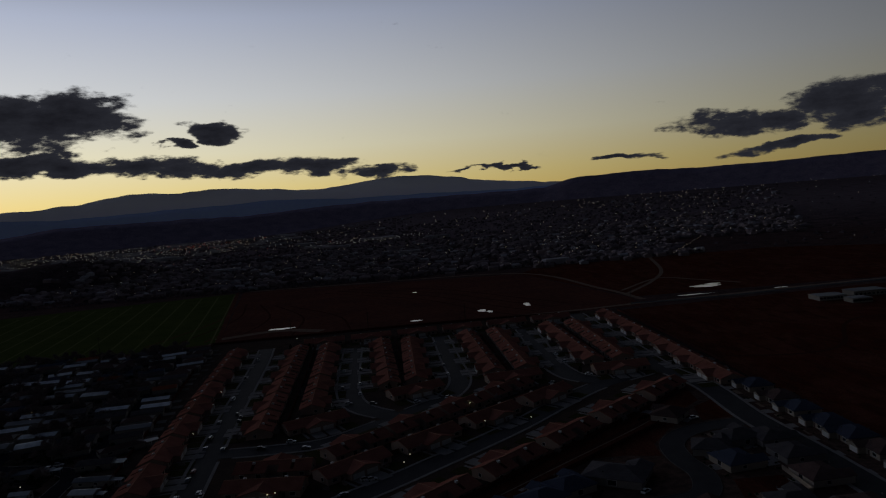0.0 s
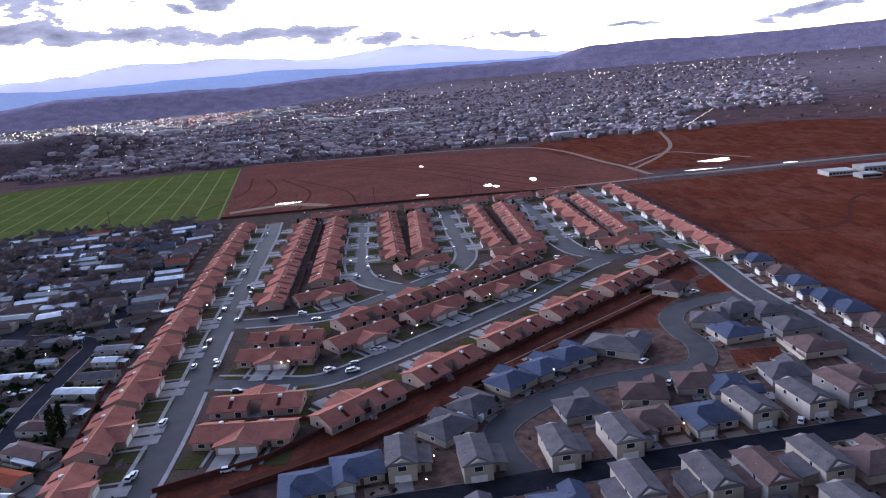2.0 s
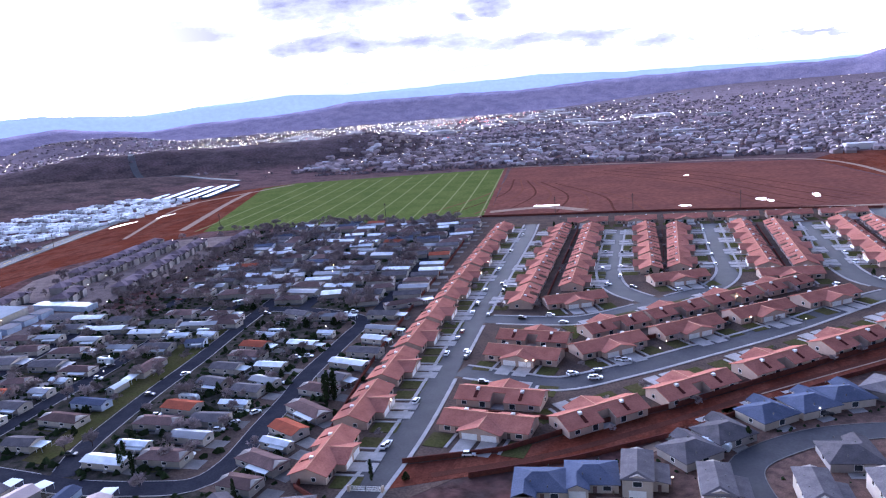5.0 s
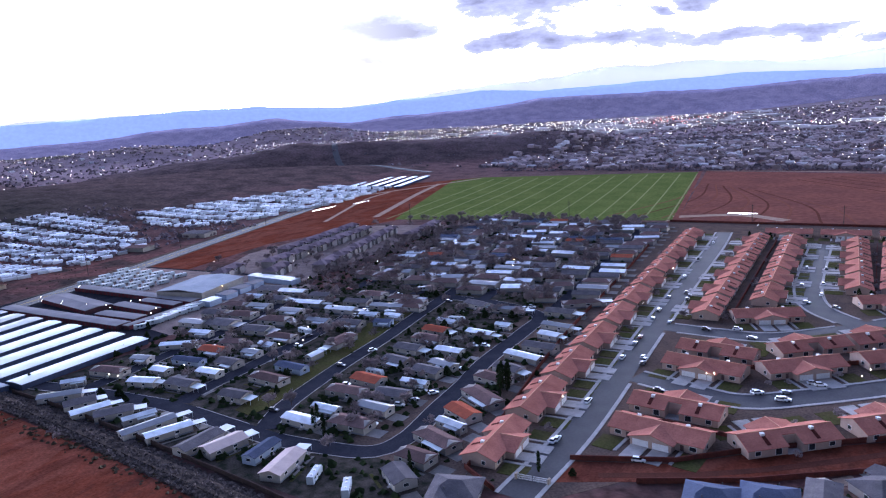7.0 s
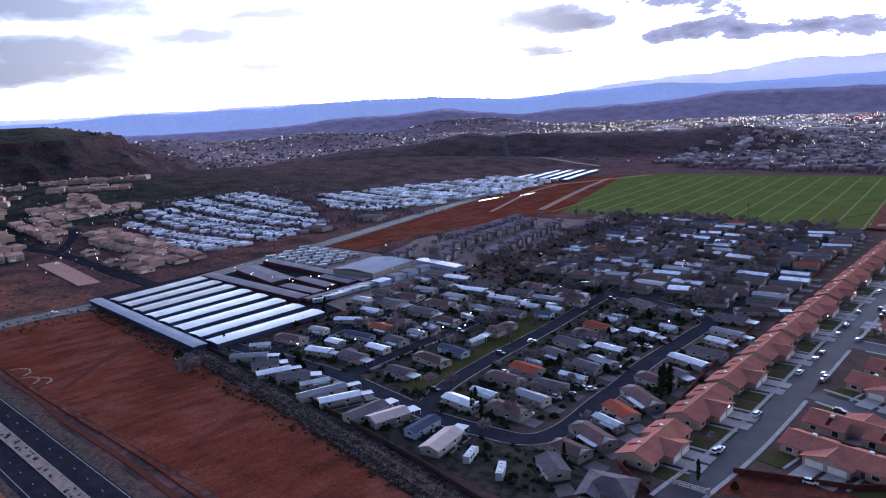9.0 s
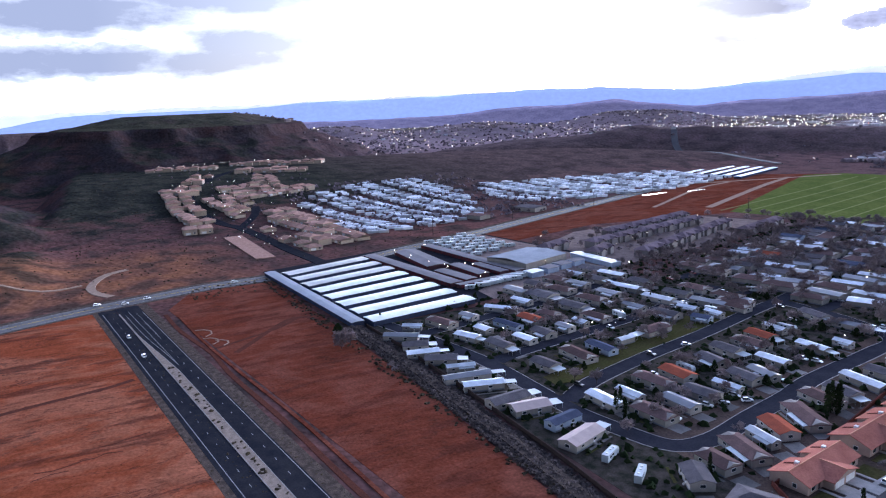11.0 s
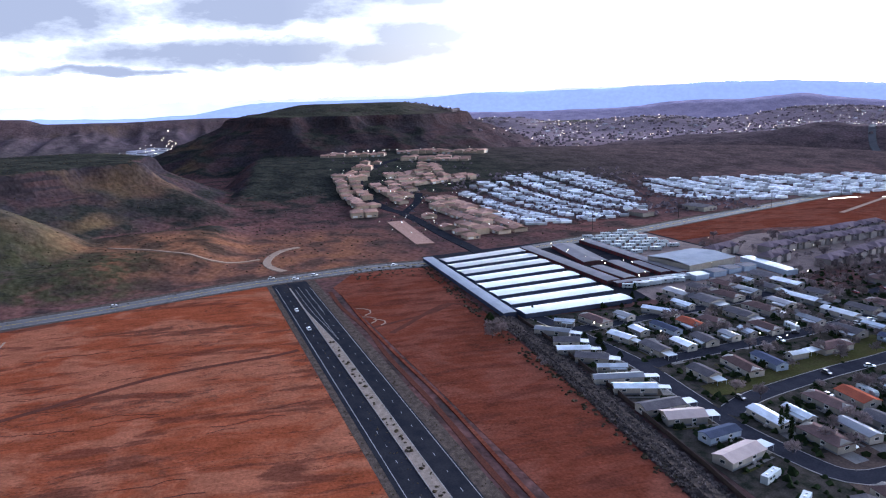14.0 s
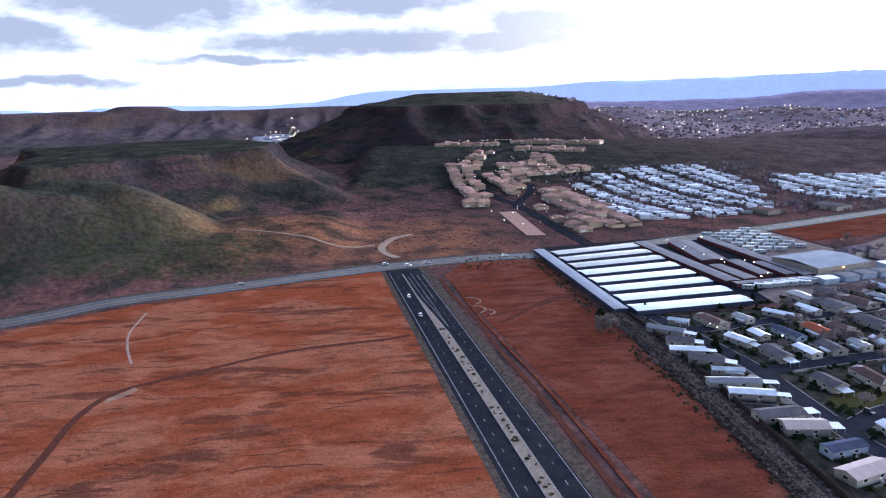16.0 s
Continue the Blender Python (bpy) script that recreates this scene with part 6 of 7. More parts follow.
# ---- lines and water in the fields ----
M_PALE = mat("pale_dry_soil", (0.30, 0.22, 0.17), (0.24, 0.17, 0.13), 0.2, 0.95, fine=0.15)
M_WATER = mat("standing_water", (0.05, 0.055, 0.06), (0.05, 0.055, 0.06), 0.1, 0.06, spec=1.0)
M_GREENLINE = mat("dry_crop_line", (0.20, 0.20, 0.09), (0.17, 0.18, 0.08), 0.2, 0.95)
for k in range(14):
    x0 = -205 - k * 22.5
    y0 = 648 - k * 3.6 - 0.25 * k * k * 0.3
    f = [Vector((x0, y0 + 4)), Vector((x0 - 40, y0 + 200)), Vector((x0 - 80, y0 + 395 - k * 1.8))]
    bm = bmesh.new()
    ribbon(bm, f, 0.9, -0.9, 0, 0.15)
    tagged(mesh_ob("crop_line", bm, M_GREENLINE), "pale straight line between crop strips", "crop line", kind="structure")


def track(name, pts, width, material, label, z, category="track"):
    bm = bmesh.new()
    ribbon(bm, smooth_line(pts, 8), width / 2, -width / 2, -0.1, z)
    return tagged(mesh_ob(name, bm, material), label, category, kind="structure")


track("dirt_track", [(-205, 646), (-114, 654), (-19, 655), (116, 658), (190, 668), (281, 676), (431, 690), (760, 690)], 7, M_PALE, "pale dirt track along the field edge", 0.14)
track("field_track", [(-284, 1078), (-107, 1060), (126, 1012), (191, 790), (208, 690)], 6, M_PALE, "pale dirt track along the field edge", 0.13)
track("field_track", [(-198, 650), (-288, 1070)], 5, M_PLOUGH, "dirt strip between the fields", 0.16)
track("dirt_track", [(342, 1096), (300, 912), (257, 815), (201, 729)], 5, M_PALE, "pale dirt track across the red field", 0.12)
track("dirt_track", [(205, 760), (270, 835), (300, 800), (330, 745)], 4, M_PALE, "pale dirt track across the red field", 0.125)
track("gully", [(178, 442), (225, 430), (260, 444), (300, 506), (340, 520), (420, 470)], 3.0, M_DARKSOIL, "dark erosion gully in the red field", 0.12, "gully")
track("pale_strip", [(-700, 700), (-609, 972)], 7, M_PALE, "pale dry strip beside the green field", 0.12)
track("pale_strip", [(-560, 560), (-640, 720), (-660, 800)], 5, M_PALE, "pale dry strip beside the green field", 0.12)
track("pale_strip", [(-520, 600), (-600, 790), (-640, 900)], 8, M_PALE, "pale dry strip beside the green field", 0.13)
for k in range(9):
    s = 28 + 26 * k
    track("furrow", [(-20 - s * 1.05, 660), (-60 - s * 0.75, 740 + s * 0.25), (-150 - s * 0.42, 850 + s * 0.35)], 2.2, M_DARKSOIL if k % 2 else M_PALEPLOUGH, "curved furrow in the ploughed field", 0.115 + 0.002 * k, "furrow")
for k in range(9):
    s = 24 * k
    track("furrow", [(70 + s * 0.4, 655 + s * 0.3), (40 + s * 0.3, 700 + s * 0.5), (-20 + s * 0.2, 820 + s * 0.5), (-150 + s * 0.3, 965 + s * 0.25)], 2.2, M_DARKSOIL if k % 2 else M_PALEPLOUGH, "curved furrow in the ploughed field", 0.135 + 0.002 * k, "furrow")
track("wash", [(-80, 184), (-50, 201), (-20, 225), (30, 272), (80, 316), (118, 350)], 3.0, M_DARKSOIL, "dark washed channel along the ditch", 0.13, "track")
track("pale_strip", [(20, 262), (50, 288), (85, 318), (99, 331)], 0.7, M_PALE, "thin pale footpath beside the ditch", 0.15)
track("dirt_track", [(-205, 668), (-150, 690), (-105, 668)], 12, M_PALE, "pale washed soil in the field corner", 0.155)


def puddle(cx, cy, rx, ry, seed):
    r_ = random.Random(seed)
    pts = []
    for i in range(22):
        a = 2 * math.pi * i / 22
        q = r_.uniform(0.55, 1.1)
        pts.append((cx + math.cos(a) * rx * q, cy + math.sin(a) * ry * q))
    bm = bmesh.new()
    slab(bm, pts, 0.0, 0.17)
    tagged(mesh_ob("puddle", bm, M_WATER), "flat standing water reflecting the sky", "puddle", kind="structure")


for i, (x, y, rx, ry) in enumerate(((290, 742, 17, 9), (302, 752, 10, 6), (258, 692, 20, 2.2), (50, 706, 5, 9), (57, 696, 4, 6), (97, 720, 3.5, 12), (-16, 679, 6, 4), (-20, 897, 4, 4), (345, 690, 9, 3), (-640, 640, 2.5, 26), (-628, 700, 2.5, 20), (-150, 700, 16, 4))):
    puddle(x, y, rx, ry, i)
# tracks and washes on the southern red lot
track("wash", [(-190, -128), (-230, -128), (-262, -128), (-285, -120), (-300, -95), (-322, -52), (-331, -3), (-335, 8)], 3.2, M_DARKSOIL, "dark wheel-worn track across the red lot", 0.11, "track")
track("pale_line", [(-402, -140), (-366, -139), (-339, -132), (-318, -124)], 1.2, M_PALE, "thin pale line of raised gravel", 0.14)
for k in range(3):
    track("pale_arc", [(-274 - k * 1.6, -122), (-279 - k * 2.2, -117), (-286 - k * 1.2, -112 - k)], 0.6, M_PALE, "pale curved stone edging", 0.16)
track("wash", [(-345, 57), (-388, 101), (-362, 114)], 3.5, M_DARKSOIL, "dark wash across the red lot", 0.1, "track")
track("ditch", [beside(x, 23.0 + 1.5 * math.sin(x * 0.05)) for x in (-440, -400, -350, -310, -245, -180, -100)], 2.4, M_DARKSOIL, "dark washed ditch along the road shoulder", 0.125, "ditch")
track("spoil_ridge", [beside(x, 27.5 + 1.2 * math.sin(x * 0.07)) for x in (-430, -370, -310, -245, -180, -100)], 1.6, M_DAMPSOIL, "low ridge of bare orange soil", 0.30, "ridge")
track("wash", [(-358, 50), (-366, 70), (-374, 88), (-388, 104)], 2.6, M_DARKSOIL, "dark wash across the red lot", 0.105, "track")
for cx, cy, r in ((-372, 47, 7), (-366, 52, 6), (-389, 46, 8)):
    track("pale_arc", [(cx + r * math.cos(a), cy + r * math.sin(a)) for a in (0.4, 1.1, 1.8, 2.5, 3.1)], 0.8, M_PALE, "pale curved stone edging", 0.2)
rw = np.random.RandomState(77)
for k in range(46):
    x, y = rw.uniform(-420, -190), rw.uniform(-190, 10)
    if x < -455 - 0.6 * y - 60 or x < -395 + 0.3 * abs(y + 60):
        continue
    p = [(x, y)]
    for i in range(rw.randint(3, 7)):
        p.append((p[-1][0] + rw.uniform(-2.2, 2.2), p[-1][1] + rw.uniform(2.5, 6)))
    if p[-1][1] < 0.09 * (p[-1][0] + 245) + 12:
        track("erosion_gully", p, rw.uniform(0.35, 0.8), M_DARKSOIL, "thin dark erosion gully in red soil", 0.085 + 0.0005 * k, "gully")



# ---- storage yard, dark half ----
storage_shed(-515, -392, 203.5, 213, 2.8, M_GREYROOF, M_DARKWALL, M_MAROON, "long dark storage shed with grey roof", 5)
storage_shed(-513, -446, 222.5, 240.5, 2.8, M_GREYROOF, M_DARKWALL, M_MAROON, "broad dark storage shed with grey roof", -4)
storage_shed(-433, -395, 220.5, 229.5, 2.8, M_GREYROOF, M_DARKWALL, M_MAROON, "dark storage shed with grey roof", 6)
storage_shed(-443, -403, 237, 246, 2.8, M_GREYROOF, M_DARKWALL, M_MAROON, "dark storage shed with grey roof", 1)
storage_shed(-435, -400, 252, 259.5, 2.8, M_GREYROOF, M_DARKWALL, M_MAROON, "dark storage shed with grey roof", 4)
storage_shed(-524, -396, 259, 267.5, 2.8, M_GREYROOF, M_DARKWALL, M_MAROON, "long dark storage shed with grey roof", 4)
storage_shed(-392, -387, 212, 266, 2.6, M_GREYROOF, M_DARKWALL, M_MAROON, "narrow dark storage shed", 4)
storage_shed(-440, -402, 268, 314, 6.0, M_PALESHED, M_CREAM, None, "large metal workshop with pale roof", 14)
for x, y, w, d, m_ in ((-385, 271, 9, 11, M_WHITE), (-389, 287, 10, 11, M_GREYROOF), (-393, 302, 10, 11, M_GREYROOF), (-395, 316, 9, 11, M_GREYROOF), (-393, 333, 46, 9, M_HOMEWHITE)):
    storage_shed(x - w / 2, x + w / 2, y - d / 2, y + d / 2, 3.6, m_, M_BLUESIDING, None, "small metal shed with pale roof", 8 if w < 20 else 0)
field("gravel_yard", [(-374, 219), (-386, 240), (-384, 262), (-394, 268), (-396, 335), (-352, 336), (-347, 280), (-343, 228), (-352, 217)], M_YARD, 0.10, "trodden gravel yard beside metal sheds", "yard")
field("gravel_yard", [(-400, 269), (-452, 274), (-548, 268), (-556, 326), (-448, 340), (-402, 338)], M_YARD, 0.10, "gravel yard where motorhomes are stored", "yard")
for x, y, r in ((-381, 226, 62), (-382, 233, 62), (-384, 240, 58), (-385, 246, 60), (-386, 252, 62), (-388, 259, 66)):
    copy_thing(motorhome, pose(x, y, 0.1, 0, 0, r))
# vehicles stored in rows
rv = []
for r_ in range(5):
    for c_ in range(11):
        rv.append((-538 + c_ * 7.0 - r_ * 3 + rs.uniform(-1, 1), 270 + r_ * 10 + c_ * 0.6, rs.uniform(70, 85)))
for x, y, r in rv[::2]:
    copy_thing(motorhome, pose(x, y, 0.07, 0, 0, r))


# ---- apartment rows ----
field("apartment_lots", [(-372, 340), (-455, 320), (-500, 400), (-505, 545), (-400, 580)], M_YARD, 0.06, "gravel and dirt round apartment rows", "yard")


def make_apartments():
    e = tagged(new("apartment_block"), "two-storey apartment row with dark brown hip roof", "apartment block", "apartment rows")
    w, r = bmesh.new(), bmesh.new()
    box(w, -15, 15, -5.5, 5.5, 0, 5.4)
    part("wall", w, M_GREYSTUCCO, e)
    gable(r, -15.8, 15.8, -6.4, 6.4, 5.5, 8.3, hip=5.5)
    gable(r, -11, -4, -8.0, 0.5, 5.5, 7.5, along="y")
    gable(r, 4, 11, -8.0, 0.5, 5.5, 7.5, along="y")
    bmesh.ops.recalc_face_normals(r, faces=r.faces[:])
    part("roof", r, M_APTROOF, e)
    for x in (-7.5, 7.5):
        p = bmesh.new()
        box(p, x - 3, x + 3, -7.4, -5.4, 0, 5.4)
        part("porch", p, M_GREYSTUCCO, e)
    for x in (-12.5, -1.8, 1.8, 12.5):
        window(e, x, -5.5, 3.3, 1.6, 1.2, "-y")
    return e


apt = None
for p, q, n in (((-383, 368), (-436, 527), 5), ((-434, 362), (-462, 520), 5), ((-462, 405), (-488, 530), 4), ((-440, 318), (-452, 352), 1), ((-392, 490), (-412, 570), 2), ((-404, 338), (-416, 366), 1)):
    for x, y, r in rowpos(p, q, n):
        m = pose(x, y, 0.05, 0, 0, r)
        if apt is None:
            apt = make_apartments()
            apt.matrix_world = m
        else:
            copy_thing(apt, m)
for k in range(40):
    x, y = rs.uniform(-500, -375), rs.uniform(325, 575)
    tree(rnd.choice("abc"), x, y, rnd.uniform(0.7, 1.1))
for k in range(30):
    tree(rnd.choice("abc"), -225 - 8 * k + rs.uniform(-3, 3), 634 - 1.5 * k + rs.uniform(-4, 4), rnd.uniform(0.8, 1.2))


# ---- tan estate on the western plateau ----
def make_tan_house(kind):
    e = tagged(new("tan_house"), "tan stucco house with pinkish tile roof", "house", "tan estate houses")
    w, r = bmesh.new(), bmesh.new()
    h = 3.0 if kind < 2 else 5.4
    box(w, -6.5, 6.5, -6.5, 6.5, -2.5, h)
    part("wall", w, M_TAN, e)
    gable(r, -7.1, 7.1, -7.1, 7.1, h + 0.1, h + 2.3, hip=4.5 if kind != 1 else 0.0)
    bmesh.ops.recalc_face_normals(r, faces=r.faces[:])
    part("roof", r, M_PINKTILE, e)
    garage_door(e, -2.5, -6.52, 4.8)
    window(e, 3.5, -6.5, 0.9, 2.0, 1.3, "-y")
    return e


M_PINKTILE = mat("pinkish_tile", (0.46, 0.28, 0.22), (0.36, 0.215, 0.17), 0.3, 0.85, fine=0.15, objrand=0.32)
TANS = {}
TAN_ROWS = [((-978, 114), (-863, 109), 7), ((-863, 109), (-766, 113), 6), ((-997, 138), (-898, 121), 6), ((-1238, 124), (-1205, 228), 7), ((-1256, 263), (-1165, 396), 10), ((-1103, 233), (-1059, 331), 7), ((-947, 178), (-948, 233), 4), ((-890, 172), (-915, 291), 8),
            ((-904, 152), (-793, 166), 7), ((-895, 172), (-808, 184), 6), ((-805, 200), (-704, 222), 7), ((-704, 222), (-594, 233), 7), ((-763, 196), (-635, 214), 8), ((-651, 172), (-578, 180), 5), ((-660, 187), (-585, 199), 5), ((-700, 172), (-723, 176), 2), ((-741, 96), (-734, 124), 2),
            ((-1010, 160), (-1075, 190), 5), ((-925, 250), (-1030, 262), 6)]
ESTATE_ROADS = [Vector(q) for q in ((-1111, 222), (-1045, 182), (-988, 154), (-960, 144), (-929, 136), (-886, 134), (-843, 133), (-808, 137), (-774, 141), (-741, 153), (-710, 156), (-679, 159), (-640, 160), (-599, 161), (-770, 168), (-799, 183), (-822, 190), (-845, 197))]
tan_spots = []
for p, q, n in TAN_ROWS:
    for side in (0.0, 16.5):
        for x, y, r in rowpos(p, q, int(n * 1.2)):
            x, y = x - side * math.sin(math.radians(r)), y + side * math.cos(math.radians(r))
            v = Vector((x, y))
            if all((v - w[0]).length > 12.5 for w in tan_spots) and all((v - w).length > 14 for w in ESTATE_ROADS) and y > 88 and not (x > -860 and y > 240):
                tan_spots.append((v, r))
for v, r in tan_spots:
    for x, y in ((v.x, v.y),):
        k = rnd.randrange(3)
        x, y = x + rnd.uniform(-2.5, 2.5), y + rnd.uniform(-2.5, 2.5)
        m = pose(x, y, float(height(x, y)), 0, 0, r + rnd.choice((0, 90, 180, 12)))
        if k not in TANS:
            TANS[k] = make_tan_house(k)
            TANS[k].matrix_world = m
        else:
            copy_thing(TANS[k], m)


def draped(name, pts, width, material, label, category="road", lift=0.35):
    """A road that follows the lie of the land."""
    line = smooth_line(pts, 8)
    bm = bmesh.new()
    prev = None
    for i, q in enumerate(line):
        d = (line[min(i + 1, len(line) - 1)] - line[max(i - 1, 0)]).normalized()
        nrm = Vector((-d.y, d.x)) * width / 2
        row = [bm.verts.new((p.x, p.y, float(height(p.x, p.y)) + z)) for p, z in ((q + nrm * 1.15, -0.8), (q + nrm, lift), (q, lift), (q - nrm, lift), (q - nrm * 1.15, -0.8))]
        if prev:
            for a, b, c, e in zip(prev, prev[1:], row[1:], row):
                bm.faces.new((a, b, c, e))
        prev = row
    bmesh.ops.recalc_face_normals(bm, faces=bm.faces[:])
    return tagged(mesh_ob(name, bm, material), label, category, kind="structure")


draped("estate_road", [(-1135, 238), (-1111, 222), (-1045, 182), (-988, 154), (-929, 136), (-843, 133), (-774, 141), (-741, 153), (-679, 159), (-599, 161), (-540, 165), (-506, 166)], 11, M_NEWASPHALT, "dark asphalt road winding through the tan estate")
draped("estate_road", [(-741, 154), (-799, 183), (-845, 197)], 9, M_NEWASPHALT, "dark asphalt side road in the tan estate")
draped("dirt_track", [(-512, 12), (-528, 4), (-548, 1), (-572, 6), (-592, 16), (-600, 30)], 6, M_PALE, "pale dirt track leading off the road", "track")
draped("dirt_track", [(-604, -120), (-585, -90), (-552, -40), (-562, -4)], 2.6, M_PALE, "pale dirt track across the terrace", "track", 0.5)
field("dirt_pad", [(-696, 126), (-572, 126), (-570, 142), (-698, 144)], M_PINKTILE, 0.6, "bare tan graded building pad", "bare soil")


# ---- caravan parks, far off ----
def boxes(name, items, material, label, category, seed, pitch=0.12, kind="stuff"):
    """Many small pitched-roof blocks in one mesh: x, y, z, length, width, height, turn."""
    verts, faces = [], []
    fs = [(0, 1, 5, 4), (1, 2, 6, 5), (2, 3, 7, 6), (3, 0, 4, 7), (4, 5, 9, 8), (6, 7, 8, 9), (5, 6, 9), (7, 4, 8)]
    for x, y, z, l, w, h, a in items:
        k = len(verts)
        c, s = math.cos(math.radians(a)), math.sin(math.radians(a))
        e = w / 2 * pitch * 2
        for u, v, t in ((-l, -w, -1), (l, -w, -1), (l, w, -1), (-l, w, -1), (-l, -w, h), (l, -w, h), (l, w, h), (-l, w, h), (-l, 0, h + e), (l, 0, h + e)):
            u, v = u / 2, v / 2
            verts.append((x + u * c - v * s, y + u * s + v * c, z + t))
        faces += [tuple(k + i for i in f) for f in fs]
    me = bpy.data.meshes.new(name)
    me.from_pydata(verts, [], faces)
    for mm in material if isinstance(material, (list, tuple)) else (material,):
        me.materials.append(mm)
    return tagged(new(name, me), label, category, kind=kind)


M_CARAVAN = mat("caravan_white", (0.80, 0.83, 0.88), (0.60, 0.62, 0.66), 0.1, 0.6, isl=0.55)
def within(x, y, pts):
    return float(outside(np.array([x]), np.array([y]), pts)[0]) < 0


for seed, shape, cx, cy, turn in ((1, [(-812, 240), (-880, 280), (-900, 302), (-917, 376), (-916, 464), (-809, 463), (-700, 420), (-647, 394), (-617, 329), (-614, 252), (-693, 240)], -765, 345, 10),
                                  (2, [(-842, 507), (-790, 480), (-705, 475), (-668, 545), (-655, 673), (-695, 851), (-797, 819), (-827, 633)], -745, 655, 14)):
    items = []
    c, q = math.cos(math.radians(turn)), math.sin(math.radians(turn))
    for row in range(-17, 18):
        for k in range(-40, 41):
            u, v = k * 5.4 + rs.uniform(-0.7, 0.7), row * 13.0 + (2.2 if row % 2 else -2.2) + rs.uniform(-1, 1)
            x, y = cx + u * c - v * q, cy + u * q + v * c
            if row % 5 and rs.rand() < 0.74 and within(x, y, shape):
                items.append((x, y, float(height(x, y)), rs.uniform(7.5, 11), rs.uniform(2.8, 3.6), rs.uniform(2.2, 3.0), turn + 62 + rs.uniform(-5, 5)))
    boxes("caravans", items, M_CARAVAN, "rows of white caravans and mobile homes", "caravans", seed)
for i in range(7):
    x = -700 - i * 22
    storage_shed(x - 5, x + 5, 835, 985 - 6 * i, 3, M_WHITE, M_NAVY, None, "far storage shed with white metal roof", 18)
storage_shed(-640, -618, 368, 384, 4, M_BROWNSHINGLE, M_CREAM, None, "low shop with brown roof", 15)
storage_shed(-650, -622, 440, 460, 4.5, M_GREYSHINGLE, M_CREAM, None, "low shop with lit canopy", 15)


# ---- poles ----
def make_pole():
    e = tagged(new("utility_pole"), "dark wooden utility pole with crossarms", "utility pole", "utility poles")
    b = bmesh.new()
    limb(b, Vector((0, 0, -0.5)), Vector((0, 0, 17)), 0.28, 0.2, 8)
    part("pole", b, M_BARK, e)
    for z in (15.6, 14.2):
        c = bmesh.new()
        box(c, -1.6, 1.6, -0.1, 0.1, z, z + 0.2)
        part("crossarm", c, M_BARK, e)
    return e


pole = make_pole()
pole.matrix_world = pose(-599, 400, 0, 0, 0, 20)
for x, y in ((-614, 522), (-646, 644), (-690, 770), (-572, 292), (-412, -228), (-440, -172), (187, 660), (262, 640), (-300, 640), (-470, 600), (-60, 652), (-130, 648), (30, 655)):
    copy_thing(pole, pose(x, y, 0, 0, 0, 20))


# ---- large pale building by the eastern road ----
school = tagged(new("school_building"), "large pale flat-roofed building with lit windows", "building")
for x0, x1, y0, y1, h, m_ in ((332, 356, 598, 616, 3.4, M_CREAM), (366, 396, 604, 622, 4.2, M_CREAM), (348, 364, 576, 590, 3.2, M_CREAM)):
    b = bmesh.new()
    box(b, x0, x1, y0, y1, 0, h)
    box(b, x0 - 0.4, x1 + 0.4, y0 - 0.4, y1 + 0.4, h, h + 0.5)
    part("wing", b, m_, school)
    b = bmesh.new()
    box(b, x0 + 0.6, x1 - 0.6, y0 + 0.6, y1 - 0.6, h + 0.45, h + 0.62)
    part("roof", b, M_GREYMETAL, school, "grey membrane roof")
    for i in range(8):
        x = x0 + (x1 - x0) * (i + 0.5) / 8
        window(school, x, y0, 1.2, 2.4, 1.8, "-y")
road("road", [(190, 672), (281, 668), (431, 684), (760, 700), (1100, 640)], 8, M_ASPHALT, "grey asphalt country road")

# ---- town ----
# house and tree tones are paled towards purple to include distance haze
M_TOWNWALL = mat("town_house", (0.33, 0.265, 0.275), (0.24, 0.195, 0.21), 0.03, 0.9, isl=0.35)
M_TOWNROOF = mat("town_roof_pale", (0.52, 0.50, 0.54), (0.38, 0.37, 0.40), 0.03, 0.8, isl=0.3)
M_TOWNTREE = mat("town_trees", (0.165, 0.130, 0.145), (0.100, 0.082, 0.094), 0.02, 0.95, isl=0.35)
M_CITYLAMP = lamp_mat("street_light_glow", (1.0, 0.80, 0.52), 9.0)
M_CITYWHITE = lamp_mat("white_light_glow", (1.0, 0.88, 0.68), 12.0)
M_CITYRED = lamp_mat("red_light_glow", (1.0, 0.10, 0.05), 9.0)
for mm in (M_CITYLAMP, M_CITYWHITE, M_CITYRED):
    mm.cycles.emission_sampling = "NONE"
rs = np.random.RandomState(21)


def in_town(x, y):
    """How built-up a place in the valley is."""
    d = 0.0
    if y > 1090 - 0.06 * x and y < 2900 and x > -720 - 0.15 * (y - 1100) and x < 620 + 0.35 * (y - 1100):
        d = 1.0 if y < 1900 else 0.6
    if x > 430 and 800 < y < 1500 and y < 1450 - 0.2 * x:
        d = 0.0
    if x > 520 and 800 < y < 860:
        d = 0.7
    if y >= 2300 and x < -300:
        d = max(d, 0.8)
    if x < -1400 and 430 < y < 3700:
        d = max(d, 0.07 + 0.75 * float(vnoise(np.array(x / 330.0), np.array(y / 330.0), 5)) ** 3)
    return d


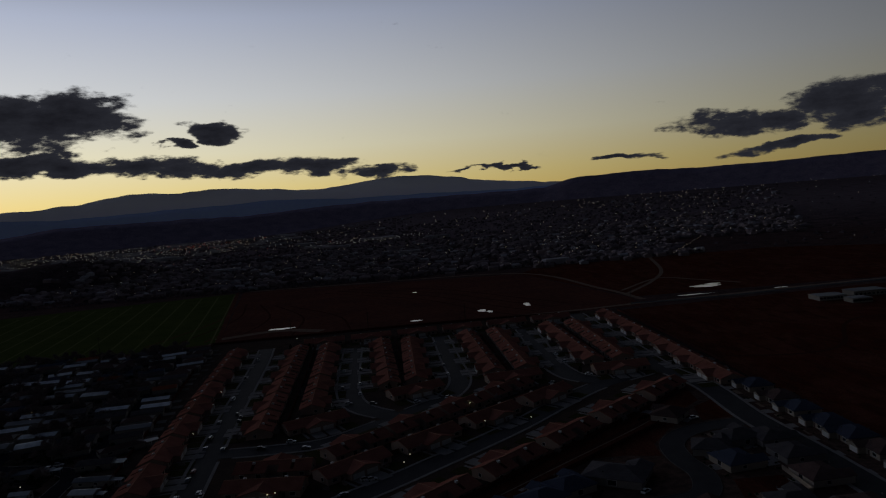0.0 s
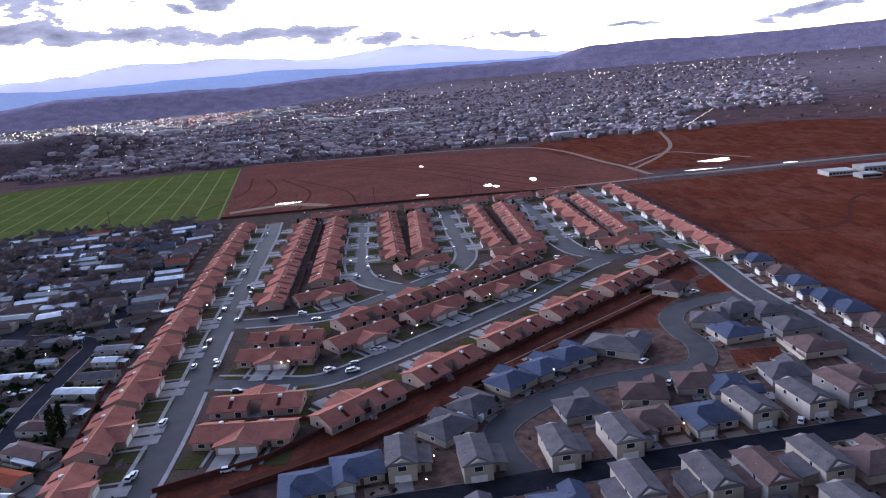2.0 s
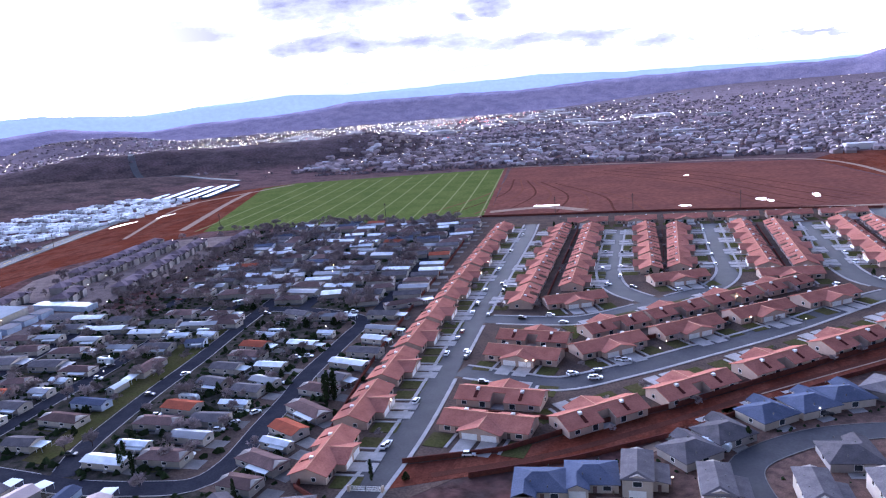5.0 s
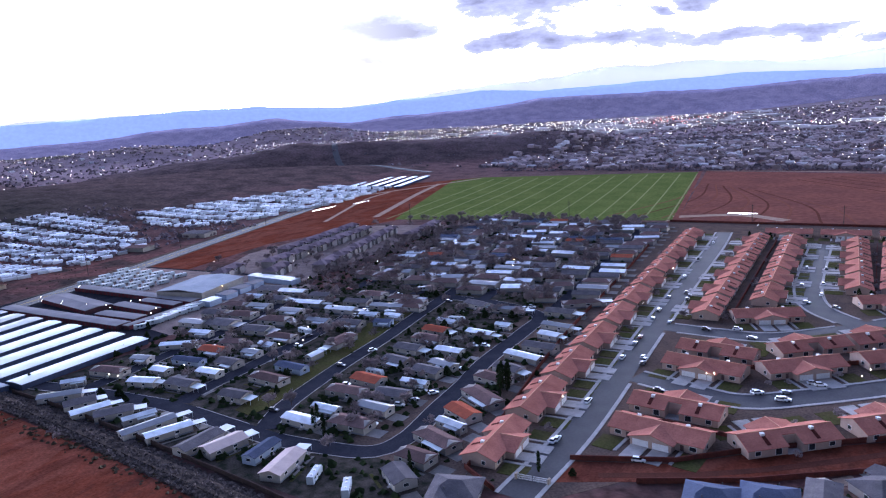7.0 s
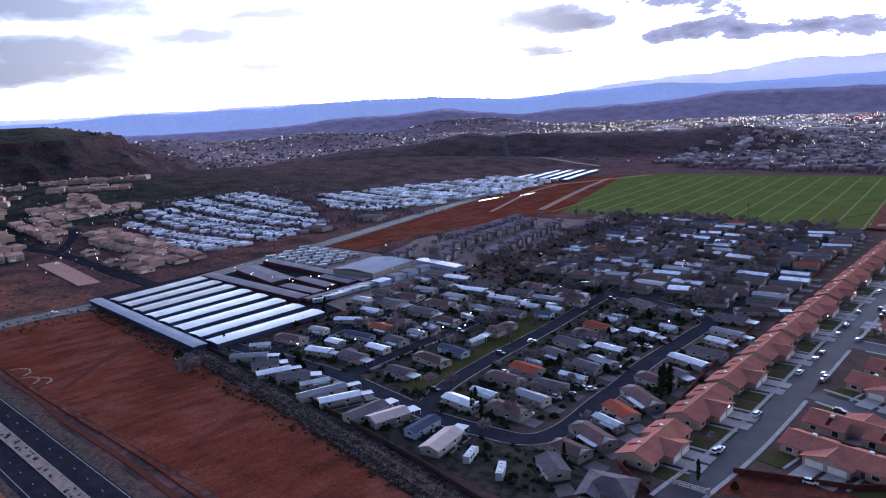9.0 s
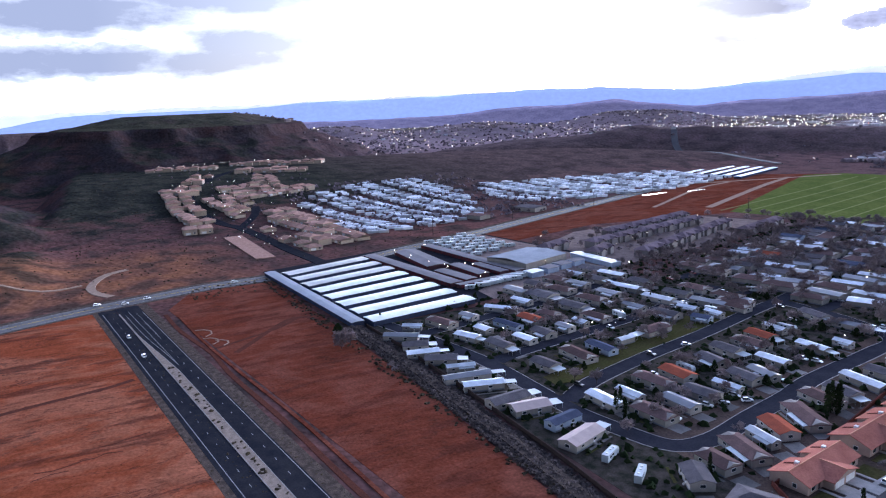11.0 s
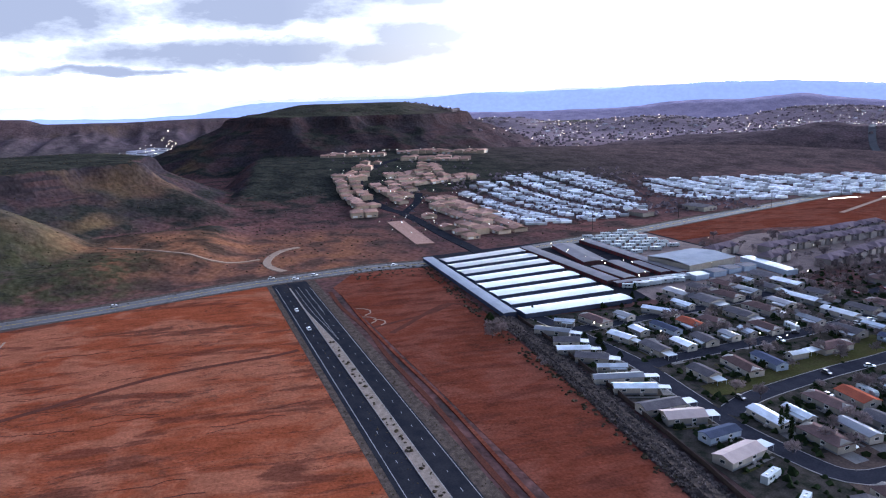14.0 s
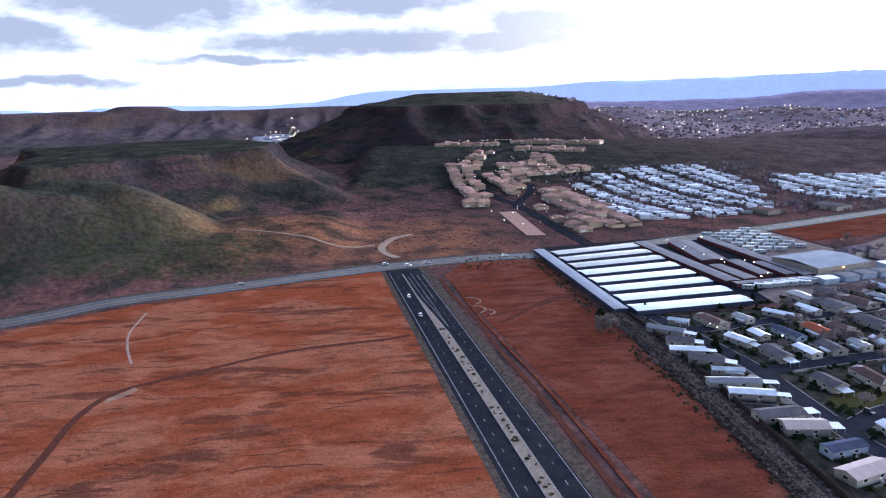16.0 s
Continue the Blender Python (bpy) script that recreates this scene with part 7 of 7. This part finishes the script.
def lots(n, x0, x1, y0, y1, grid=24.0):
    """House plots along wavering streets."""
    out = []
    for _ in range(n):
        x, y = rs.uniform(x0, x1), rs.uniform(y0, y1)
        if rs.rand() > in_town(x, y):
            continue
        xs = round(x / 17.0) * 17.0 + rs.uniform(-3, 3)
        ys = round(y / (grid * 1.6)) * grid * 1.6 + rs.choice((-9.0, 9.0)) + rs.uniform(-3, 3)
        out.append((xs + 0.10 * (ys - 1100), ys))
    return out


items, pale = [], []
for x, y in lots(3300, -760, 900, 1080, 1900) + lots(2600, -1600, 1500, 1900, 3600) + lots(6500, -4000, -1400, 450, 3700):
    q = (x, y, None, rs.uniform(11, 17), rs.uniform(9, 12), rs.uniform(3, 5), rs.uniform(-8, 8) + rs.choice((0, 90)))
    (pale if rs.rand() < 0.10 else items).append(q)
pale, items = [[(q[0], q[1], float(z), *q[3:]) for q, z in zip(u, height(np.array([q[0] for q in u]), np.array([q[1] for q in u])))] for u in (pale, items)]
boxes("town_houses", items, M_TOWNWALL, "distant low houses of the town", "houses", 3, 0.2)
boxes("town_houses", pale, M_TOWNROOF, "distant low houses with pale roofs", "houses", 4, 0.2)
items = []
for k in range(110):
    a, d = math.radians(rs.normal(22.0, 7.0)), rs.uniform(2300, 3750)
    x, y = -math.sin(a) * d, math.cos(a) * d
    items.append((x, y, float(height(x, y)), rs.uniform(30, 90), rs.uniform(20, 45), rs.uniform(6, 10), rs.uniform(-10, 10)))
for x, y, l, w in ((-150, 2300, 120, 40), (-260, 2060, 80, 30), (40, 2100, 60, 30), (-420, 1500, 50, 24), (200, 1110, 38, 20), (-40, 1600, 45, 22), (-330, 2150, 70, 30)):
    items.append((x, y, float(height(x, y)), l, w, 8, rs.uniform(-10, 10)))
boxes("town_stores", items, M_TOWNROOF, "large flat pale store buildings in the town", "buildings", 5, 0.02)


def far_trees(name, n, where, seed, smin, smax, material, label):
    r_ = np.random.RandomState(seed)
    out = []
    for _ in range(n):
        x, y = where(r_)
        if abs(x) < 4300 and y < 4300:
            out.append((x, y, r_.uniform(smin, smax)))
    zs = height(np.array([q[0] for q in out]), np.array([q[1] for q in out]))
    out = [(x, y, float(z) + 1.0, s) for (x, y, s), z in zip(out, zs)]
    scatter(name, out, 1.0, material, label, "trees", seed, 1.0)


def town_spot(r_):
    while True:
        x, y = r_.uniform(-1700, 1500), 1080 + 2300 * r_.rand() ** 1.5
        if r_.rand() < in_town(x, y) + 0.05:
            return x, y


far_trees("town_trees", 8500, town_spot, 31, 2.2, 5.0, M_TOWNTREE, "bare and evergreen trees among the town houses")
far_trees("valley_trees", 5200, lambda r_: (r_.uniform(-4000, -1420), r_.uniform(430, 3700)), 32, 2.5, 6.5, M_TOWNTREE, "dark trees and hedges across the valley floor")
far_trees("belt_trees", 420, lambda r_: (r_.uniform(-560, -230), r_.normal(1760, 25)), 33, 4, 7, M_TOWNTREE, "belt of trees beyond the town edge")
far_trees("field_edge_trees", 260, lambda r_: (-290 + r_.uniform(-340, 420), 1085 + r_.normal(0, 8)), 34, 2, 3.6, M_TOWNTREE, "row of trees along the far field edge")
far_trees("caravan_trees", 900, lambda r_: (r_.uniform(-930, -620), r_.uniform(240, 520)), 35, 1.8, 3.2, M_TOWNTREE, "bare trees among the caravans")
far_trees("estate_trees", 160, lambda r_: (r_.uniform(-1150, -640), r_.uniform(130, 330)), 36, 1.3, 2.6, M_TOWNTREE, "small trees in the tan estate")


def lights(name, spots, material, label):
    verts, faces = [], []
    for x, y, z, s in spots:
        k = len(verts)
        verts += [(x + s, y, z), (x - s, y, z), (x, y + s, z), (x, y - s, z), (x, y, z + s), (x, y, z - s)]
        faces += [tuple(k + i for i in f) for f in ((0, 2, 4), (2, 1, 4), (1, 3, 4), (3, 0, 4), (2, 0, 5), (1, 2, 5), (3, 1, 5), (0, 3, 5))]
    me = bpy.data.meshes.new(name)
    me.from_pydata(verts, [], faces)
    me.materials.append(material)
    return tagged(new(name, me), label, "lights", kind="stuff")


def centre(r_, az0=20.0, spread=5.0, near=2350, far=3750):
    """A spot in the town centre, by azimuth and distance."""
    a, d = math.radians(r_.normal(az0, spread)), r_.uniform(near, far)
    return -math.sin(a) * d, math.cos(a) * d


def glow_spots(n, where, seed, k=1.0):
    r_ = np.random.RandomState(seed)
    out = []
    for _ in range(n):
        x, y = where(r_)
        d = math.hypot(x, y)
        out.append((x, y, float(height(x, y)) + 7.0, k * r_.uniform(0.35, 0.95) * max(0.45, d / 2200)))
    return out


lights("town_lights", glow_spots(620, town_spot, 41, 1.35), M_CITYLAMP, "lit street lamps of the town at dusk")
lights("town_lights", glow_spots(330, centre, 42, 1.25) + glow_spots(150, lambda r_: centre(r_, 33.0, 6.0, 2300, 3300), 58, 1.1) + glow_spots(70, lambda r_: (r_.normal(-180, 90), r_.normal(2250, 60)), 43, 1.3) + glow_spots(60, lambda r_: (r_.uniform(-2500, -1300), 3000 + r_.normal(0, 150)), 55, 1.3), M_CITYWHITE, "bright white lights of the town centre")
lights("traffic_lights", glow_spots(50, lambda r_: centre(r_, 17.5, 1.6, 2600, 3500), 44, 1.3) + glow_spots(26, lambda r_: (r_.uniform(-1500, -300), r_.uniform(1700, 3000)), 45), M_CITYRED, "red tail lights and signs in the town")
lights("valley_lights", glow_spots(760, lambda r_: (-1430 - 2400 * r_.rand() ** 1.3, r_.uniform(480, 3300)), 46, 1.35) + glow_spots(50, lambda r_: (r_.normal(-1910, 110), r_.normal(-205, 38)), 56, 1.4), M_CITYLAMP, "scattered lamps across the valley")
lights("valley_lights", glow_spots(70, lambda r_: (-1500 - 900 * r_.rand(), 2050 + r_.normal(0, 70) + 150 * r_.rand()), 47, 1.1) + glow_spots(40, lambda r_: (-3300 + 600 * r_.rand(), 1900 + r_.normal(0, 20)), 48), M_CITYWHITE, "line of white lamps along a far road")
lights("hillside_lights", glow_spots(110, lambda r_: (r_.uniform(100, 2200), r_.uniform(1600, 3600)), 49), M_CITYLAMP, "scattered lamps on the rising ground")
lights("road_lamps", [(520 - 14 * i + (i % 3), 1340 - 26 * i, 6, 0.5) for i in range(12)], M_CITYLAMP, "row of lit lamps along a far street")
lights("estate_lamps", glow_spots(90, lambda r_: (r_.uniform(-1000, -580), 108 + 135 * r_.rand()), 50, 0.75) + glow_spots(22, lambda r_: (-1245 - 0.1 * 200 * r_.rand(), r_.uniform(130, 440)), 51), M_CITYWHITE, "lit porch lamps in the tan estate")
lights("shed_lamps", [(-432.2, 243.7, 5, 0.4), (-429.8, 227.7, 5, 0.4), (-397.4, 239.3, 5, 0.5), (-481.3, 224.0, 5, 0.3), (-454.5, 225.6, 5, 0.3), (-513.0, 252.3, 5, 0.35), (-510.3, 223.4, 5, 0.3)], M_CITYLAMP, "small lit wall lamps on storage sheds")
lights("apartment_lamps", [(-410 - 9.4 * i, 352 + 26.0 * (i % 8), 4.2, 0.30) for i in range(9)] + [(-392 - 5.8 * i, 385 + 17 * i, 4.4, 0.28) for i in range(10)] + [(-440 - 4.0 * i, 385 + 17 * i, 4.4, 0.26) for i in range(9)], M_CITYLAMP, "lit porch lamps along the apartment rows")
lights("storage_lamps", [(-440, 231, 4.5, 0.4), (-428, 248, 4.5, 0.4), (-392, 232, 4.5, 0.4), (-500, 219, 4.5, 0.3), (-478, 221, 4.5, 0.3), (-516, 255, 4.5, 0.3)], M_CITYWHITE, "white floodlights on the storage sheds")


# fields, a wet road and a small settlement out in the valley
M_OLIVE = mat("valley_pasture", (0.155, 0.150, 0.090), (0.175, 0.150, 0.11), 0.01, 0.95, fine=0.2)
rf = np.random.RandomState(91)
for k in range(26):
    cx, cy = rf.uniform(-3700, -1650), rf.uniform(620, 2900)
    w_, d_, a = rf.uniform(90, 260), rf.uniform(50, 130), rf.uniform(0.2, 0.6)
    pts = [(cx + u * w_ * math.cos(a) - v * d_ * math.sin(a), cy + u * w_ * math.sin(a) + v * d_ * math.cos(a)) for u, v in ((-1, -1), (1, -0.8), (0.9, 1), (-1.1, 0.9))]
    if max(float(height(*p)) for p in pts) < 2.0:
        field("pasture", pts, M_OLIVE, 2.05, "flat olive pasture in the valley")
draped("wet_road", [(-1760, 1030), (-1650, 985), (-1575, 946), (-1490, 918)], 17, M_WATER, "wet road gleaming under the sky", "road", 1.2)
draped("ridge_road", [(-1250, 1330), (-1120, 1180), (-1010, 1085), (-880, 1060), (-760, 1045)], 12, M_OLDASPHALT, "grey road over the low ridge", "road", 0.8)
items = [(x, y, float(height(x, y)), rf.uniform(14, 40), rf.uniform(10, 20), rf.uniform(4, 7), rf.uniform(0, 90)) for x, y in zip(rf.normal(-1865, 60, 60), rf.normal(-222, 20, 60))]
boxes("settlement", items, M_TOWNROOF, "pale roofs of a small settlement beyond the hills", "buildings", 6, 0.1)


# ---- lamps near by ----
def make_lamp(material, label):
    e = tagged(new("street_lamp"), label, "lamp", "lit lamps")
    b = bmesh.new()
    limb(b, Vector((0, 0, 0)), Vector((0, 0, 3.2)), 0.07, 0.05, 6)
    part("post", b, M_BARK, e)
    b = bmesh.new()
    bmesh.ops.create_icosphere(b, subdivisions=1, radius=0.24, matrix=Matrix.Translation((0, 0, 3.45)))
    part("globe", b, material, e, "glowing globe")
    return e


lamp = make_lamp(M_LAMP, "lit post lamp with a glowing warm globe")
lamp.matrix_world = pose(-112.9, 228.1, 0.1)
for x, y in ((-70.6, 274.7), (-67.8, 275.9), (-122.5, 304.5), (-128.5, 364.8), (-133.9, 419.3), (-137.9, 449.3), (-15.0, 305.5), (21.2, 342.8), (16.2, 376.0), (44.0, 342.1), (-6.5, 418.7), (-16.0, 571.0), (-17.3, 296.7), (-119.7, 619.4), (65.2, 606.2), (78.3, 269.4), (74.0, 261.2), (36.9, 245.4), (-8.1, 191.3), (-10.3, 178.9), (-41.8, 219.6), (-38.6, 449.4), (-291.1, 183.4), (-314.4, 158.7), (-270.5, 225.7), (-277.5, 253.3), (-185.5, 308.4), (-337.5, 396.8), (-243.7, 423.4), (-214.6, 469.4), (-260.4, 394.9), (-114.3, 226.5), (-308.5, 159.6), (-276.8, 214.5), (-263.7, 235.7), (-269.3, 267.1), (-365.4, 341.0), (-351.6, 401.7)):
    copy_thing(lamp, pose(x, y, 0.1))
flood = make_lamp(M_WARM, "orange sodium floodlight on a post")
flood.matrix_world = pose(-399, 292, 2.5)
for x, y in ((69, 198), (-252, 440)):
    copy_thing(flood, pose(x, y, 0.1))



# ---- clutter in the park ----
def flat_slabs(name, items, z, material, label, category):
    bm = bmesh.new()
    for x, y, rot, u0, u1, v0, v1 in items:
        c, s = math.cos(math.radians(rot)), math.sin(math.radians(rot))
        k = box(bm, u0, u1, v0, v1, 0.0, z)
        for v in k:
            v.co = Vector((x + v.co.x * c - v.co.y * s, y + v.co.x * s + v.co.y * c, v.co.z))
    return tagged(mesh_ob(name, bm, material), label, category, kind="stuff")


flat_slabs("parking_pads", [(x, y, r, 8.2, 15.0, -3.6, 2.6) for x, y, r in PLACED], 0.10, M_PAD, "concrete parking pads beside the mobile homes", "paving")
flat_slabs("garden_walks", [(x, y, r, -7.5, 8.0, -6.0, -4.9) for k, (x, y, r) in enumerate(PLACED) if k % 2], 0.09, M_PAD, "concrete walks beside the mobile homes", "paving")
flat_slabs("yard_grass", [(x, y, r, -9.5, 0.6, -7.2, -6.1) for k, (x, y, r) in enumerate(PLACED) if k % 3], 0.085, M_LAWN, "patches of winter grass beside the homes", "lawn")
for lane in [k for k, v in enumerate(ROADS) if v[0] in (LANE_A, LANE_B, LANE_C, LANE_D)]:
    pavements(lane, 0.0, 0.35, z=0.14, name="kerb")
r_ = np.random.RandomState(61)
spots = []
for _ in range(3000):
    y = 135 + 480 * r_.rand()
    x = -128 - 215 * r_.rand() - 0.16 * (y - 150)
    if clear_of(Vector((x, y)), -1, 0.8) and not within(x, y, LAWN_EDGE):
        spots.append((x, y, 0.1, r_.uniform(0.7, 2.3)))
for x, y, a in PLACED:
    if y < 345:
        for _ in range(5):
            u, v = r_.uniform(-9, 9), r_.choice((-1, 1)) * r_.uniform(5.0, 7.0)
            c, q = math.cos(math.radians(a)), math.sin(math.radians(a))
            p = Vector((x + u * c - v * q, y + u * q + v * c))
            if clear_of(p, -1, 1.0) and not within(p.x, p.y, LAWN_EDGE):
                spots.append((p.x, p.y, 0.1, r_.uniform(0.9, 2.4)))
scatter("park_shrubs", spots, 1.0, M_NEEDLE, "dark evergreen shrubs and hedges between the homes", "shrubs", 62, 0.9)
n_car = 0
while n_car < 60:
    y = 165 + 430 * r_.rand()
    k = r_.randint(5)
    x = (-165, -201, -216, -256, -298)[k] - 0.13 * (y - 165) + r_.uniform(-3, 3)
    car("wskwr"[k], x, y, 8 + r_.uniform(-8, 8), 0.08)
    n_car += 1


# ---- yards of the shingle-roofed estate ----
flat_slabs("driveways", [(x, y, r, *((-6.9, -1.8) if k in "GBN" else (-2.6, 2.6)), -15.0, -9.05) for k, x, y, r in YARDS], 0.12, M_CONCRETE, "pale concrete driveways before the garages", "paving")
flat_slabs("patios", [(x, y, r, -2.5, 3.0, 7.2 if k in "GBN" else 8.2, 10.4) for k, x, y, r in YARDS], 0.11, M_CONCRETE, "small concrete patios behind the houses", "paving")
flat_slabs("gravel_beds", [(x, y, r, 1.0, 7.8, -12.5, -8.0) for k, x, y, r in YARDS if k in "GBN"], 0.09, M_PALE, "pale gravel garden beds", "paving")
spots = []
for k, x, y, r in YARDS:
    for _ in range(9):
        u, v = r_.uniform(-10, 10), r_.choice((-1, 1)) * r_.uniform(8.5, 12.5)
        c, s = math.cos(math.radians(r)), math.sin(math.radians(r))
        q = Vector((x + u * c - v * s, y + u * s + v * c))
        if clear_of(q, -1, 0.8):
            spots.append((q.x, q.y, 0.1, r_.uniform(0.35, 0.95)))
scatter("yard_shrubs", spots, 1.0, M_NEEDLE, "small dark shrubs in gravel gardens", "shrubs", 63, 0.9)


# more cars at the kerbs of the terracotta estate, and the gate at the end of its street
for k, x, y, r in (("s", -102.6, 290, 96), ("w", -110.5, 286, 96), ("w", -105.2, 234, 94), ("w", -102.3, 198, 92), ("k", -119, 362, 97), ("s", -122.6, 391, 97), ("w", -127.6, 441, 97), ("k", -133.6, 494, 97), ("w", -50, 270, 40), ("s", -41, 275, 40), ("k", -88, 340, 5), ("r", -113.0, 316, 97), ("s", -107.5, 344, 97), ("k", -116, 404, 97)):
    car(k, x, y, r, 0.2)
gate = tagged(new("entrance_gate"), "pale entrance gate of thin bars across the street", "gate")
for x in (-2.9, 2.9):
    for s in (-1, 1):
        b = bmesh.new()
        box(b, s * 5.4 + x * 0.02 - 0.3, s * 5.4 + x * 0.02 + 0.3, x * 0.12 - 0.3, x * 0.12 + 0.3, 0, 2.0)
        part("post", b, M_TAN, gate)
for s in (-1, 1):
    b = bmesh.new()
    for z in (0.25, 1.0, 1.7):
        box(b, min(s * 0.15, s * 5.1), max(s * 0.15, s * 5.1), -0.05, 0.05, z, z + 0.08)
    for i in range(16):
        u = s * (0.25 + 0.32 * i)
        box(b, u - 0.03, u + 0.03, -0.04, 0.04, 0.1, 1.75)
    part("gate_leaf", b, M_PAINT, gate, "white metal bars")
gate.matrix_world = pose(-96.5, 171, 0.1, 0, 0, 8)
